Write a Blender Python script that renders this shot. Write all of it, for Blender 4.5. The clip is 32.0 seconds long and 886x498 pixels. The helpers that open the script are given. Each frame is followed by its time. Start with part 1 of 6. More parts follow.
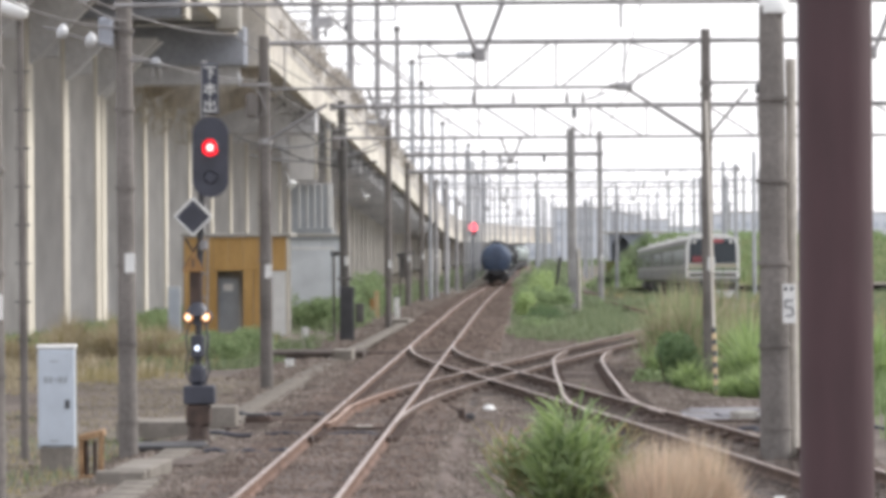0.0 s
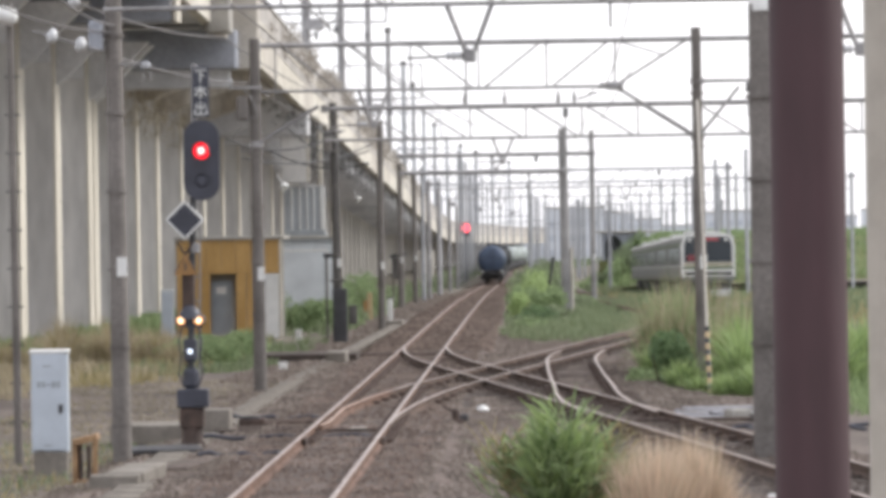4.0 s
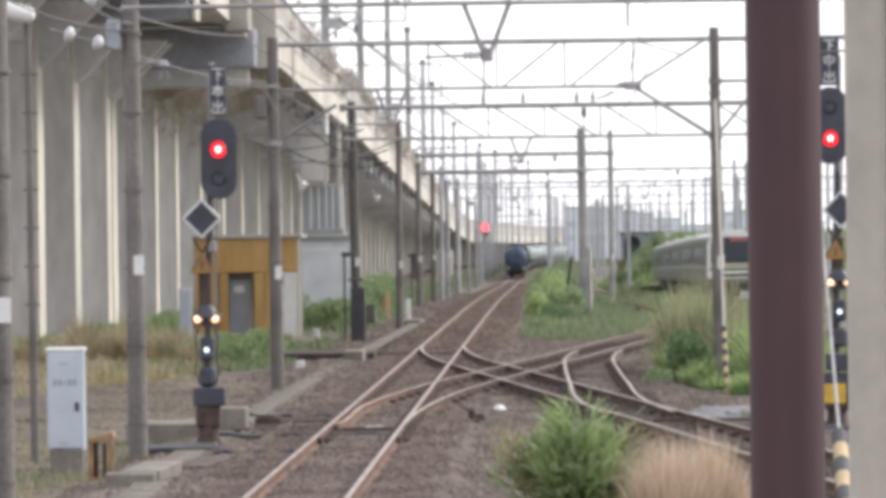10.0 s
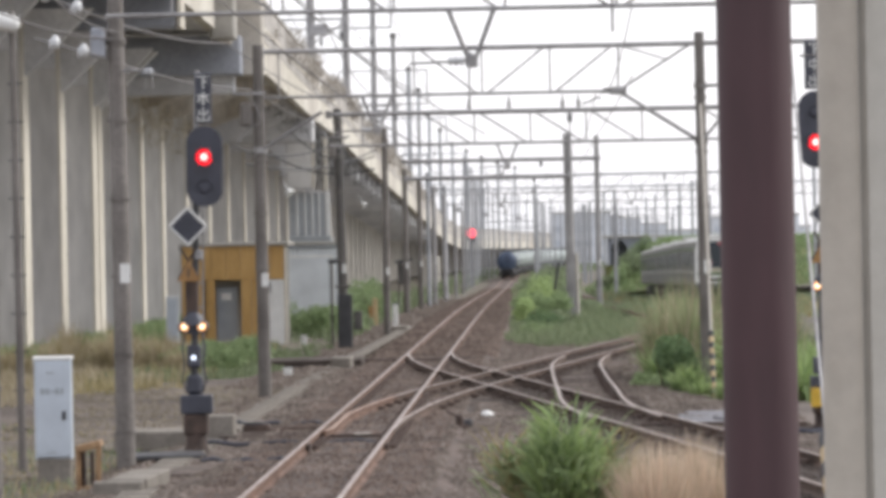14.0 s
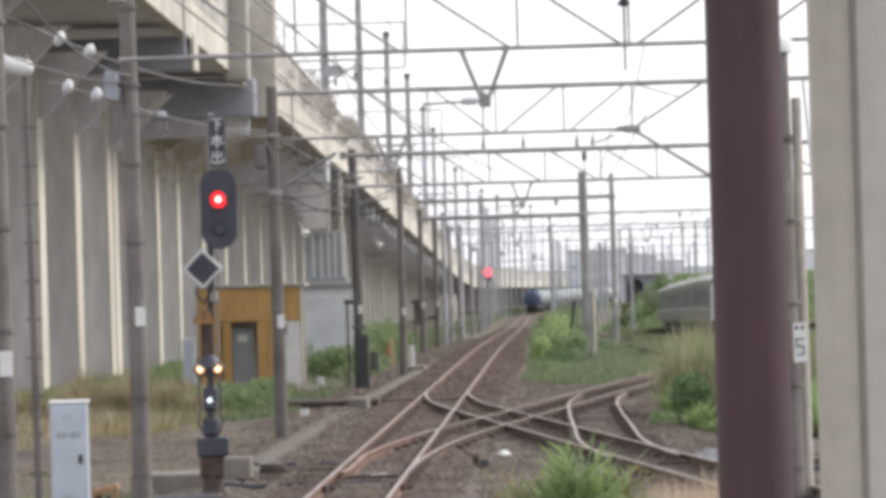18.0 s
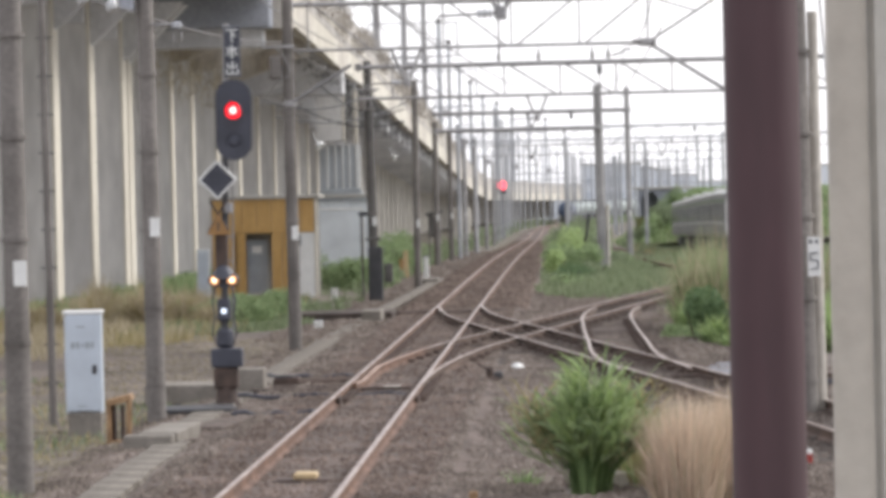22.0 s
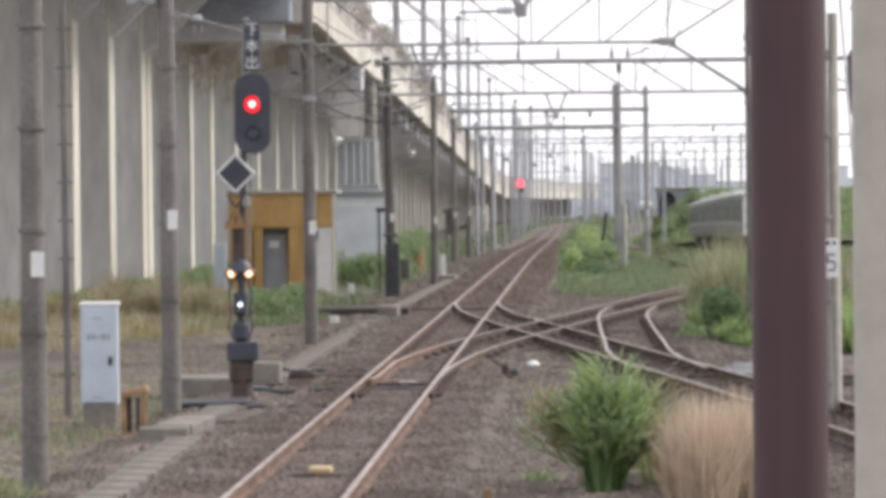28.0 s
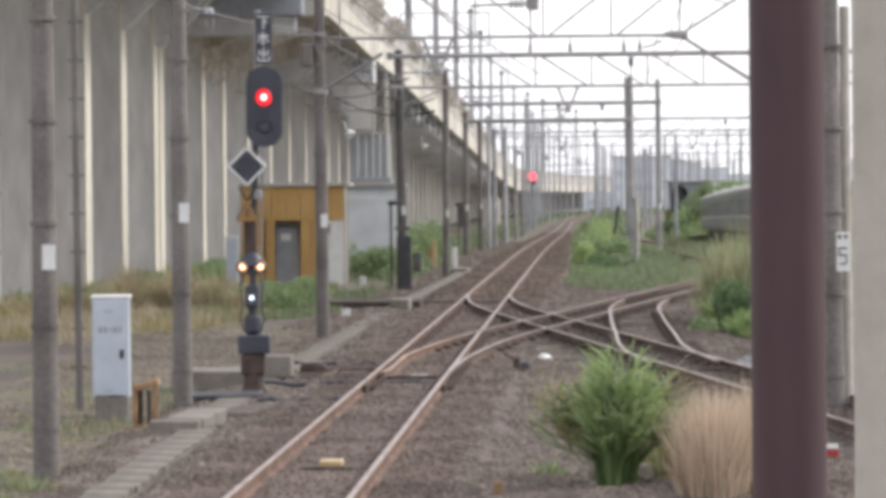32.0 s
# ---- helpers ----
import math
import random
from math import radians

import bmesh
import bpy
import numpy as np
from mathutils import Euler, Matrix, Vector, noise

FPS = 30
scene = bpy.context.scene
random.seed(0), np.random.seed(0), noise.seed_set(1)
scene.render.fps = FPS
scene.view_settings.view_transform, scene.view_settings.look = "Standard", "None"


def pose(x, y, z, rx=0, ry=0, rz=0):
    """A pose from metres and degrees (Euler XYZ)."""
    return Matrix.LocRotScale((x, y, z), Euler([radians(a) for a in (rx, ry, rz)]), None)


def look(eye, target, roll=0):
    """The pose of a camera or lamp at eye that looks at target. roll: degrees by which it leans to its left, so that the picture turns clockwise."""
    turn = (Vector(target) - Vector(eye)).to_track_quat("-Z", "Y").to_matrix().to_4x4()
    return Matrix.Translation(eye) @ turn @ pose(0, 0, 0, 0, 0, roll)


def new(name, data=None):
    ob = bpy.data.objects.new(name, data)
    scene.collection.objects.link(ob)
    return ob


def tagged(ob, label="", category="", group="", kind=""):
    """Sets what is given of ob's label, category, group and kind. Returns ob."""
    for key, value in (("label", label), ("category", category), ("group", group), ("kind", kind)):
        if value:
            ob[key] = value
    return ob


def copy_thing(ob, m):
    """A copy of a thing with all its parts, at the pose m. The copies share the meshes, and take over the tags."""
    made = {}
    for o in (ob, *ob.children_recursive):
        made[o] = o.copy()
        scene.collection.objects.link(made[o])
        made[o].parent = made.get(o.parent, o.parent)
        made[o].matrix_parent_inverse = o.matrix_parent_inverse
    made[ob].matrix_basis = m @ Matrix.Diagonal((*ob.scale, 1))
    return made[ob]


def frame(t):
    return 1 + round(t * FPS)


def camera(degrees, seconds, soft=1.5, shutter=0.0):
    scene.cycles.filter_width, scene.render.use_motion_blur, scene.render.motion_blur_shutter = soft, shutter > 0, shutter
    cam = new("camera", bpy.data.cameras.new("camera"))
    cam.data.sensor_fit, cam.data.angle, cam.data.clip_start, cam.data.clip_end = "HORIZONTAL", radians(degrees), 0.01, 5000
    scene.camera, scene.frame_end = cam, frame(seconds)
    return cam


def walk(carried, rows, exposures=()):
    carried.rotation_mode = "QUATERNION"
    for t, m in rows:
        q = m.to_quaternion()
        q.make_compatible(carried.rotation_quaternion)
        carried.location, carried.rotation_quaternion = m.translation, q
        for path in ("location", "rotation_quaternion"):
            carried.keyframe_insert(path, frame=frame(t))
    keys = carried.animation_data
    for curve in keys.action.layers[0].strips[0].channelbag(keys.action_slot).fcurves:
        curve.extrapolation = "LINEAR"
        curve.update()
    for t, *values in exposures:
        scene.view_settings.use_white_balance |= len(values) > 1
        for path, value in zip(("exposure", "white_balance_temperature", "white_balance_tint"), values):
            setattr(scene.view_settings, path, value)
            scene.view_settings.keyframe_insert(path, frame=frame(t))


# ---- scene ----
# Camera: seconds, sideways place, height, turn to the right, tilt up, lean (degrees)
PATH = [
    (0, -0.0000, 2.7600, -1.2609, -0.0905, -0.3500),
    (0.5, -0.0071, 2.7585, -1.4576, 0.0198, -0.4497),
    (1, 0.0075, 2.7541, -1.5298, 0.0602, -0.6866),
    (1.5, 0.0036, 2.7620, -1.5856, -0.0012, -0.7661),
    (2, 0.0131, 2.7547, -1.3249, -0.0855, -0.9220),
    (2.5, 0.0114, 2.7593, -1.5614, -0.0326, -0.9493),
    (3, 0.0125, 2.7614, -1.4062, -0.1236, -0.8858),
    (3.5, 0.0140, 2.7585, -1.1664, -0.1576, -0.8522),
    (5.5, 0.0275, 2.7596, -1.2555, 0.3568, -1.0745),
    (6, 0.0325, 2.7613, -1.0332, 0.1264, -1.0778),
    (6.5, 0.0393, 2.7524, -1.0965, 0.0168, -1.1255),
    (7, 0.0458, 2.7594, -1.3533, -0.7772, -1.1419),
    (7.5, 0.0597, 2.7545, -1.3653, -0.2593, -1.4405),
    (8, 0.0563, 2.7599, -1.0711, -0.0902, -0.9319),
    (8.5, 0.0650, 2.7572, -1.3913, -0.3632, -0.9477),
    (9, 0.0530, 2.7599, -1.3950, -0.1805, -0.8076),
    (9.5, 0.0601, 2.7533, -1.4123, -0.3051, -0.7140),
    (10, 0.0523, 2.7578, -1.4392, -0.0839, -0.7227),
    (10.5, 0.0556, 2.7558, -1.7651, -0.1432, -0.9677),
    (11, 0.0528, 2.7547, -1.3504, 0.0003, -0.9503),
    (11.5, 0.0627, 2.7551, -1.3072, -0.1589, -0.9628),
    (12, 0.0623, 2.7502, -1.3062, 0.0804, -0.9721),
    (12.5, 0.0699, 2.7580, -2.0518, 0.2358, -1.1391),
    (13, 0.0691, 2.7584, -1.1374, 0.4916, -1.1654),
    (13.5, 0.0603, 2.7666, -1.0015, 0.5929, -0.8856),
    (14, 0.0643, 2.7572, -1.2520, 0.0028, -1.1119),
    (14.5, 0.0612, 2.7541, -1.1726, -0.1069, -1.1089),
    (16.5, 0.0786, 2.7672, -1.4047, 0.4271, -1.6534),
    (17, 0.0775, 2.7661, -1.4738, 0.5045, -1.6336),
    (17.5, 0.0787, 2.7672, -1.6051, 0.5860, -1.6230),
    (18, 0.0846, 2.7678, -1.4737, 0.5791, -1.6427),
    (18.5, 0.0917, 2.7633, -1.8517, -0.3405, -1.3294),
    (19, 0.0853, 2.7646, -1.7749, -0.7110, -1.2052),
    (19.5, 0.0924, 2.7714, -1.5691, -0.6109, -1.4345),
    (20, 0.0908, 2.7686, -1.6231, -0.5972, -1.3210),
    (20.5, 0.0973, 2.7622, -1.6933, -0.5440, -1.2422),
    (21, 0.0883, 2.7606, -1.8048, -0.6295, -1.3669),
    (21.5, 0.0820, 2.7622, -1.7216, -0.6929, -1.3960),
    (22, 0.0850, 2.7612, -1.7157, -0.6797, -1.3417),
    (22.5, 0.0819, 2.7662, -1.7052, -0.6582, -1.2898),
    (23, 0.0833, 2.7639, -1.8820, -0.7695, -1.2058),
    (23.5, 0.0859, 2.7645, -1.9819, -0.7301, -1.1966),
    (24, 0.0810, 2.7637, -1.8916, -0.6565, -1.2102),
    (24.5, 0.0792, 2.7695, -2.0300, -0.7498, -1.0388),
    (25, 0.0871, 2.7566, -1.9230, -0.2422, -1.1525),
    (25.5, 0.0885, 2.7586, -2.2081, -0.2758, -1.0998),
    (27.5, 0.0830, 2.7504, -2.0744, -0.5157, -0.5932),
    (28, 0.0792, 2.7512, -1.9598, -0.7177, -0.5834),
    (28.5, 0.0688, 2.7630, -1.7864, -0.8741, -0.4699),
    (29, 0.0711, 2.7680, -1.9810, -0.9076, -0.4678),
    (29.5, 0.0688, 2.7564, -1.9083, -0.7835, -0.5192),
    (30, 0.0706, 2.7555, -2.0691, -0.7869, -0.4260),
    (30.5, 0.0683, 2.7583, -1.8411, -0.9451, -0.3230),
    (31, 0.0801, 2.7546, -1.9011, -0.5576, -0.5056),
    (31.5, 0.0853, 2.7543, -2.1978, -0.5930, -0.7456),
    (32, 0.0905, 2.7549, -2.1377, -0.8181, -0.5348),
]
cam = camera(12.78, 32.0, soft=4.6)


def aim(x, z, turn, tilt, lean):
    way = Vector((math.sin(radians(turn)) * math.cos(radians(tilt)), math.cos(radians(turn)) * math.cos(radians(tilt)), math.sin(radians(tilt))))
    return look((x, 0, z), Vector((x, 0, z)) + way * 100, lean)


walk(cam, [(t, aim(*r)) for t, *r in PATH], [(0, 0.39), (2, 0.40), (3, 0.35), (6, 0.23), (7, 0.36), (13, 0.37), (14, 0.15), (17, 0.28), (18, 0.20), (19, 0.30), (24, 0.30), (25, 0.32),
      (28, 0.27), (29, 0.48), (30, 0.37), (31, 0.45), (32, 0.27)])

# World: bright overcast, thin high cloud
world = bpy.data.worlds.new("sky")
scene.world = world
world.use_nodes = True
wn, wl = world.node_tree.nodes, world.node_tree.links
sky = wn.new("ShaderNodeTexSky")
sky.sky_type = "NISHITA"
sky.sun_disc = False
sky.sun_elevation, sky.sun_rotation = radians(38), radians(40)
sky.dust_density, sky.air_density = 3.0, 1.0
grey = wn.new("ShaderNodeMix")
grey.data_type = "RGBA"
grey.inputs[0].default_value = 0.82
grey.inputs[7].default_value = (9.2, 9.2, 9.75, 1)
wl.new(sky.outputs[0], grey.inputs[6])
bg = wn["Background"]
wl.new(grey.outputs[2], bg.inputs[0])
bg.inputs[1].default_value = 0.124
sun_data = bpy.data.lights.new("sun", "SUN")
sun_data.energy, sun_data.angle, sun_data.color = 2.2, radians(16), (1, 0.965, 0.92)
sun = new("sun", sun_data)
sun.matrix_world = look((70, 85, 48), (0, 60, 0))


# ---- materials ----
def mat(name, col, rough=0.7, var=0.25, scale=3.0, bump=0.2, metal=0.0, second=None, fine=40.0, per_object=0.0, stretch=(1, 1, 1)):
    """Two scales of noise vary the colour and give relief; second: a second colour that the coarse noise mixes in."""
    m = bpy.data.materials.new(name)
    m.use_nodes = True
    n, l = m.node_tree.nodes, m.node_tree.links
    b = n["Principled BSDF"]
    b.inputs["Roughness"].default_value, b.inputs["Metallic"].default_value = rough, metal
    tc = n.new("ShaderNodeTexCoord")
    mp = n.new("ShaderNodeMapping")
    mp.inputs["Scale"].default_value = stretch
    l.new(tc.outputs["Object"], mp.inputs[0])
    big, small = n.new("ShaderNodeTexNoise"), n.new("ShaderNodeTexNoise")
    for t, s in ((big, scale), (small, fine)):
        t.inputs["Scale"].default_value = s
        t.inputs["Detail"].default_value = 4
        l.new(mp.outputs[0], t.inputs["Vector"])
    ramp = n.new("ShaderNodeValToRGB")
    dark = tuple(c * (1 - var) for c in col)
    light = second if second else tuple(min(1, c * (1 + var)) for c in col)
    ramp.color_ramp.elements[0].color, ramp.color_ramp.elements[1].color = (*dark, 1), (*light, 1)
    ramp.color_ramp.elements[0].position, ramp.color_ramp.elements[1].position = 0.35, 0.65
    l.new(big.outputs[0], ramp.inputs[0])
    mix = n.new("ShaderNodeMix")
    mix.data_type, mix.blend_type = "RGBA", "MULTIPLY"
    mix.inputs[0].default_value = min(1.0, var * 2)
    r2 = n.new("ShaderNodeValToRGB")
    r2.color_ramp.elements[0].color, r2.color_ramp.elements[1].color = (0.5, 0.5, 0.5, 1), (1.2, 1.2, 1.2, 1)
    r2.color_ramp.elements[0].position, r2.color_ramp.elements[1].position = 0.3, 0.7
    l.new(small.outputs[0], r2.inputs[0])
    l.new(ramp.outputs[0], mix.inputs[6])
    l.new(r2.outputs[0], mix.inputs[7])
    out = mix.outputs[2]
    if per_object:
        oi, hs, mr = n.new("ShaderNodeObjectInfo"), n.new("ShaderNodeHueSaturation"), n.new("ShaderNodeMapRange")
        mr.inputs["To Min"].default_value, mr.inputs["To Max"].default_value = 1 - per_object, 1 + per_object
        l.new(oi.outputs["Random"], mr.inputs["Value"])
        l.new(mr.outputs[0], hs.inputs["Value"])
        l.new(out, hs.inputs["Color"])
        out = hs.outputs[0]
    l.new(out, b.inputs["Base Color"])
    if bump:
        bp = n.new("ShaderNodeBump")
        bp.inputs["Strength"].default_value, bp.inputs["Distance"].default_value = bump, 0.02
        l.new(small.outputs[0], bp.inputs["Height"])
        l.new(bp.outputs[0], b.inputs["Normal"])
    return m


def leafy(name, a, b_, rough=0.6):
    """Foliage: two colours mixed leaf by leaf, a little light passing through."""
    m = bpy.data.materials.new(name)
    m.use_nodes = True
    n, l = m.node_tree.nodes, m.node_tree.links
    b = n["Principled BSDF"]
    b.inputs["Roughness"].default_value = rough
    b.inputs["Specular IOR Level"].default_value = 0.25
    g = n.new("ShaderNodeNewGeometry")
    ramp = n.new("ShaderNodeValToRGB")
    ramp.color_ramp.elements[0].color, ramp.color_ramp.elements[1].color = (*a, 1), (*b_, 1)
    l.new(g.outputs["Random Per Island"], ramp.inputs[0])
    l.new(ramp.outputs[0], b.inputs["Base Color"])
    tr = n.new("ShaderNodeBsdfTranslucent")
    l.new(ramp.outputs[0], tr.inputs[0])
    mx = n.new("ShaderNodeMixShader")
    mx.inputs[0].default_value = 0.35
    l.new(b.outputs[0], mx.inputs[1])
    l.new(tr.outputs[0], mx.inputs[2])
    l.new(mx.outputs[0], n["Material Output"].inputs[0])
    return m


def gravel(name, a, b_):
    """Stones: each its own shade between two greys."""
    m = bpy.data.materials.new(name)
    m.use_nodes = True
    n, l = m.node_tree.nodes, m.node_tree.links
    b = n["Principled BSDF"]
    b.inputs["Roughness"].default_value = 0.92
    g, ramp = n.new("ShaderNodeNewGeometry"), n.new("ShaderNodeValToRGB")
    ramp.color_ramp.elements[0].color, ramp.color_ramp.elements[1].color = (*a, 1), (*b_, 1)
    l.new(g.outputs["Random Per Island"], ramp.inputs[0])
    tc, patch, tone, mix = n.new("ShaderNodeTexCoord"), n.new("ShaderNodeTexNoise"), n.new("ShaderNodeValToRGB"), n.new("ShaderNodeMix")
    patch.inputs["Scale"].default_value, patch.inputs["Detail"].default_value = 0.9, 5
    l.new(tc.outputs["Object"], patch.inputs["Vector"])
    tone.color_ramp.elements[0].color, tone.color_ramp.elements[1].color = (0.68, 0.66, 0.62, 1), (1.22, 1.2, 1.18, 1)
    tone.color_ramp.elements[0].position, tone.color_ramp.elements[1].position = 0.36, 0.64
    l.new(patch.outputs[0], tone.inputs[0])
    mix.data_type, mix.blend_type = "RGBA", "MULTIPLY"
    mix.inputs[0].default_value = 1.0
    l.new(ramp.outputs[0], mix.inputs[6])
    l.new(tone.outputs[0], mix.inputs[7])
    l.new(mix.outputs[2], b.inputs["Base Color"])
    return m


def glow(name, col, power):
    m = bpy.data.materials.new(name)
    m.use_nodes = True
    b = m.node_tree.nodes["Principled BSDF"]
    b.inputs["Base Color"].default_value = (*col, 1)
    b.inputs["Emission Color"].default_value = (*col, 1)
    b.inputs["Emission Strength"].default_value = power
    return m


M_BALLAST = mat("ballast", (0.14, 0.112, 0.096), 0.95, 0.32, 0.35, 0.9, second=(0.19, 0.156, 0.135), fine=11)
M_STONE = gravel("ballast_stone", (0.105, 0.082, 0.070), (0.235, 0.20, 0.178))
M_RSTONE = gravel("rusty_ballast_stone", (0.10, 0.072, 0.06), (0.20, 0.157, 0.135))
M_OSTONE = gravel("oily_ballast_stone", (0.045, 0.034, 0.029), (0.115, 0.09, 0.078))
M_MSTONE = gravel("mossy_ballast_stone", (0.14, 0.12, 0.085), (0.27, 0.238, 0.185))
M_RUSTBED = mat("rust_stained_ballast", (0.105, 0.077, 0.065), 0.95, 0.25, 0.5, 0.9, second=(0.145, 0.11, 0.095), fine=11)
M_DARKBED = mat("oil_stained_ballast", (0.062, 0.047, 0.04), 0.95, 0.3, 0.5, 0.9, second=(0.10, 0.077, 0.067), fine=11)
M_EARTH = mat("weedy_ground", (0.155, 0.128, 0.105), 0.95, 0.35, 0.25, 0.8, second=(0.175, 0.155, 0.112), fine=6)
M_RAIL = mat("rusty_rail", (0.165, 0.09, 0.062), 0.75, 0.3, 2.0, 0.3, second=(0.215, 0.125, 0.088), fine=30)
# Crossover rails: rust, darkened with the shadow below the rail heads
M_RAILD = mat("shade_darkened_rusty_rail", (0.10, 0.064, 0.048), 0.75, 0.3, 2.0, 0.3, second=(0.145, 0.092, 0.068), fine=30)
M_HEAD = mat("rail_running_surface", (0.34, 0.26, 0.222), 0.45, 0.2, 1.5, 0.05, metal=0.4, second=(0.47, 0.39, 0.345), fine=12)
M_BLADE = mat("blade_running_surface", (0.42, 0.275, 0.20), 0.5, 0.2, 1.5, 0.05, metal=0.3, second=(0.52, 0.37, 0.29), fine=12)
M_SLEEPER = mat("sleeper", (0.095, 0.073, 0.062), 0.9, 0.35, 2.0, 0.5, per_object=0.3)
M_CONC = mat("concrete", (0.40, 0.38, 0.34), 0.88, 0.16, 0.7, 0.25, second=(0.47, 0.45, 0.41), fine=14)
M_CONCL = mat("light_concrete", (0.62, 0.58, 0.50), 0.85, 0.14, 0.5, 0.2, second=(0.70, 0.67, 0.60), fine=10)
M_PIER = mat("viaduct_concrete", (0.68, 0.66, 0.63), 0.9, 0.16, 0.25, 0.2, second=(0.78, 0.76, 0.73), fine=3, stretch=(1, 1, 0.25))
# Deck and beams: haze under the viaduct put into pale bluish colours
M_DECK = mat("deck_concrete", (0.70, 0.71, 0.73), 0.9, 0.13, 0.3, 0.2, second=(0.78, 0.78, 0.79), fine=4)
M_BEAM = mat("haze_paled_beam_concrete", (0.64, 0.64, 0.655), 0.9, 0.14, 0.35, 0.25, second=(0.74, 0.735, 0.74), fine=5)
M_PIPE = mat("grey_pipe", (0.40, 0.385, 0.36), 0.7, 0.2, 0.8, 0.1, fine=6)
# On the cross girders this blue-grey is concrete with deck shade put in
M_GIRDER = mat("blue_grey_girder", (0.35, 0.37, 0.42), 0.85, 0.16, 0.4, 0.2, second=(0.43, 0.45, 0.50), fine=6)
M_TANC = mat("rust_stained_concrete", (0.56, 0.49, 0.40), 0.9, 0.25, 0.6, 0.25, second=(0.74, 0.70, 0.64), fine=4, stretch=(1, 1, 0.4))
M_EDGE = mat("cream_concrete", (0.60, 0.555, 0.47), 0.85, 0.12, 0.6, 0.15, second=(0.68, 0.64, 0.55), fine=8, stretch=(1, 1, 0.3))
M_CONC2 = mat("worn_pale_concrete", (0.55, 0.51, 0.45), 0.88, 0.16, 0.5, 0.2, second=(0.62, 0.58, 0.52), fine=9)
M_STAIN = mat("stained_concrete", (0.46, 0.43, 0.40), 0.9, 0.3, 0.35, 0.3, second=(0.60, 0.57, 0.54), fine=5)
M_LPOLE = mat("pale_pole_concrete", (0.33, 0.325, 0.32), 0.9, 0.2, 1.0, 0.2, second=(0.41, 0.40, 0.395), fine=18)
M_POLE = mat("pole_concrete", (0.175, 0.158, 0.145), 0.9, 0.25, 0.8, 0.25, second=(0.235, 0.215, 0.20), fine=18, per_object=0.12)
M_DPOLE = mat("sooty_pole", (0.125, 0.12, 0.115), 0.9, 0.3, 1.2, 0.25, second=(0.16, 0.15, 0.14), fine=14)
M_STEEL = mat("galvanised_steel", (0.33, 0.32, 0.32), 0.6, 0.18, 1.5, 0.1, metal=0.25, second=(0.42, 0.41, 0.41), fine=20, per_object=0.1)
# Galvanised steel made paler and bluer: distance haze put into the colour
M_GALV = mat("haze_paled_steel", (0.36, 0.37, 0.39), 0.65, 0.12, 1.5, 0.0, metal=0.1, second=(0.45, 0.46, 0.48), per_object=0.2)
M_DARK = mat("dark_steel", (0.055, 0.055, 0.06), 0.6, 0.25, 3, 0.2)
# Black enamel raised towards blue: the hazy veil is put into its colour
M_BLACK = mat("veil_lifted_black_enamel", (0.055, 0.058, 0.078), 0.45, 0.2, 4, 0.05)
M_WIRE = mat("wire", (0.16, 0.15, 0.15), 0.6, 0.1, 2, 0)
M_WHITE = mat("white_paint", (0.78, 0.78, 0.76), 0.5, 0.06, 3, 0.05)
M_CAB = mat("cabinet_paint", (0.52, 0.575, 0.64), 0.45, 0.06, 3, 0.08)
M_ORANGE = mat("ochre_panel", (0.54, 0.32, 0.10), 0.6, 0.18, 1.2, 0.1, second=(0.64, 0.40, 0.15), stretch=(1, 1, 0.3))
M_PLANK = mat("weathered_plank", (0.26, 0.26, 0.29), 0.85, 0.25, 1.2, 0.3, second=(0.36, 0.355, 0.375), fine=25, stretch=(0.3, 3, 1))
M_REDPAINT = mat("red_paint", (0.42, 0.06, 0.05), 0.5, 0.15, 5, 0.05)
M_GREYDOOR = mat("grey_door", (0.33, 0.36, 0.39), 0.5, 0.1, 2, 0.05)
M_PALE = mat("pale_blue_panel", (0.68, 0.71, 0.73), 0.7, 0.10, 1.0, 0.05)
M_BROWN = mat("maroon_paint", (0.050, 0.0215, 0.0265), 0.6, 0.14, 7.0, 0.05, second=(0.058, 0.0255, 0.031), fine=60, stretch=(1, 1, 0.2))
M_CREAMP = mat("pale_cream_paint", (0.46, 0.44, 0.40), 0.5, 0.07, 6.0, 0.1, second=(0.51, 0.49, 0.45), fine=50)
M_CREAM = mat("cream_paint", (0.42, 0.38, 0.33), 0.5, 0.08, 6.0, 0.1, second=(0.46, 0.42, 0.37), fine=50)
M_YELLOW = mat("yellow_paint", (0.66, 0.42, 0.05), 0.55, 0.1, 4, 0.05)
M_CREAMY = mat("faded_yellow", (0.50, 0.375, 0.21), 0.6, 0.12, 4, 0.05)
M_TANKBLUE = mat("tank_blue", (0.07, 0.10, 0.165), 0.55, 0.2, 0.6, 0.05, second=(0.09, 0.125, 0.20))
M_TANKGREY = mat("tank_grey_green", (0.33, 0.38, 0.37), 0.45, 0.1, 0.5, 0.05)
M_INOX = mat("brushed_stainless", (0.19, 0.20, 0.19), 0.5, 0.08, 0.8, 0.05, metal=0.3, stretch=(1, 0.1, 3))
M_WBAND = mat("window_band_grey", (0.13, 0.138, 0.135), 0.45, 0.12, 0.8, 0.02, stretch=(1, 0.2, 1))
M_ROOF = mat("train_roof", (0.52, 0.52, 0.50), 0.6, 0.1, 1, 0.05)
M_GLASS = mat("dark_glass", (0.025, 0.035, 0.045), 0.12, 0.1, 1, 0)
M_STRIPE_G = mat("green_band", (0.10, 0.16, 0.07), 0.5, 0.1, 1, 0)
M_STRIPE_Y = mat("yellow_band", (0.40, 0.345, 0.20), 0.5, 0.1, 1, 0)
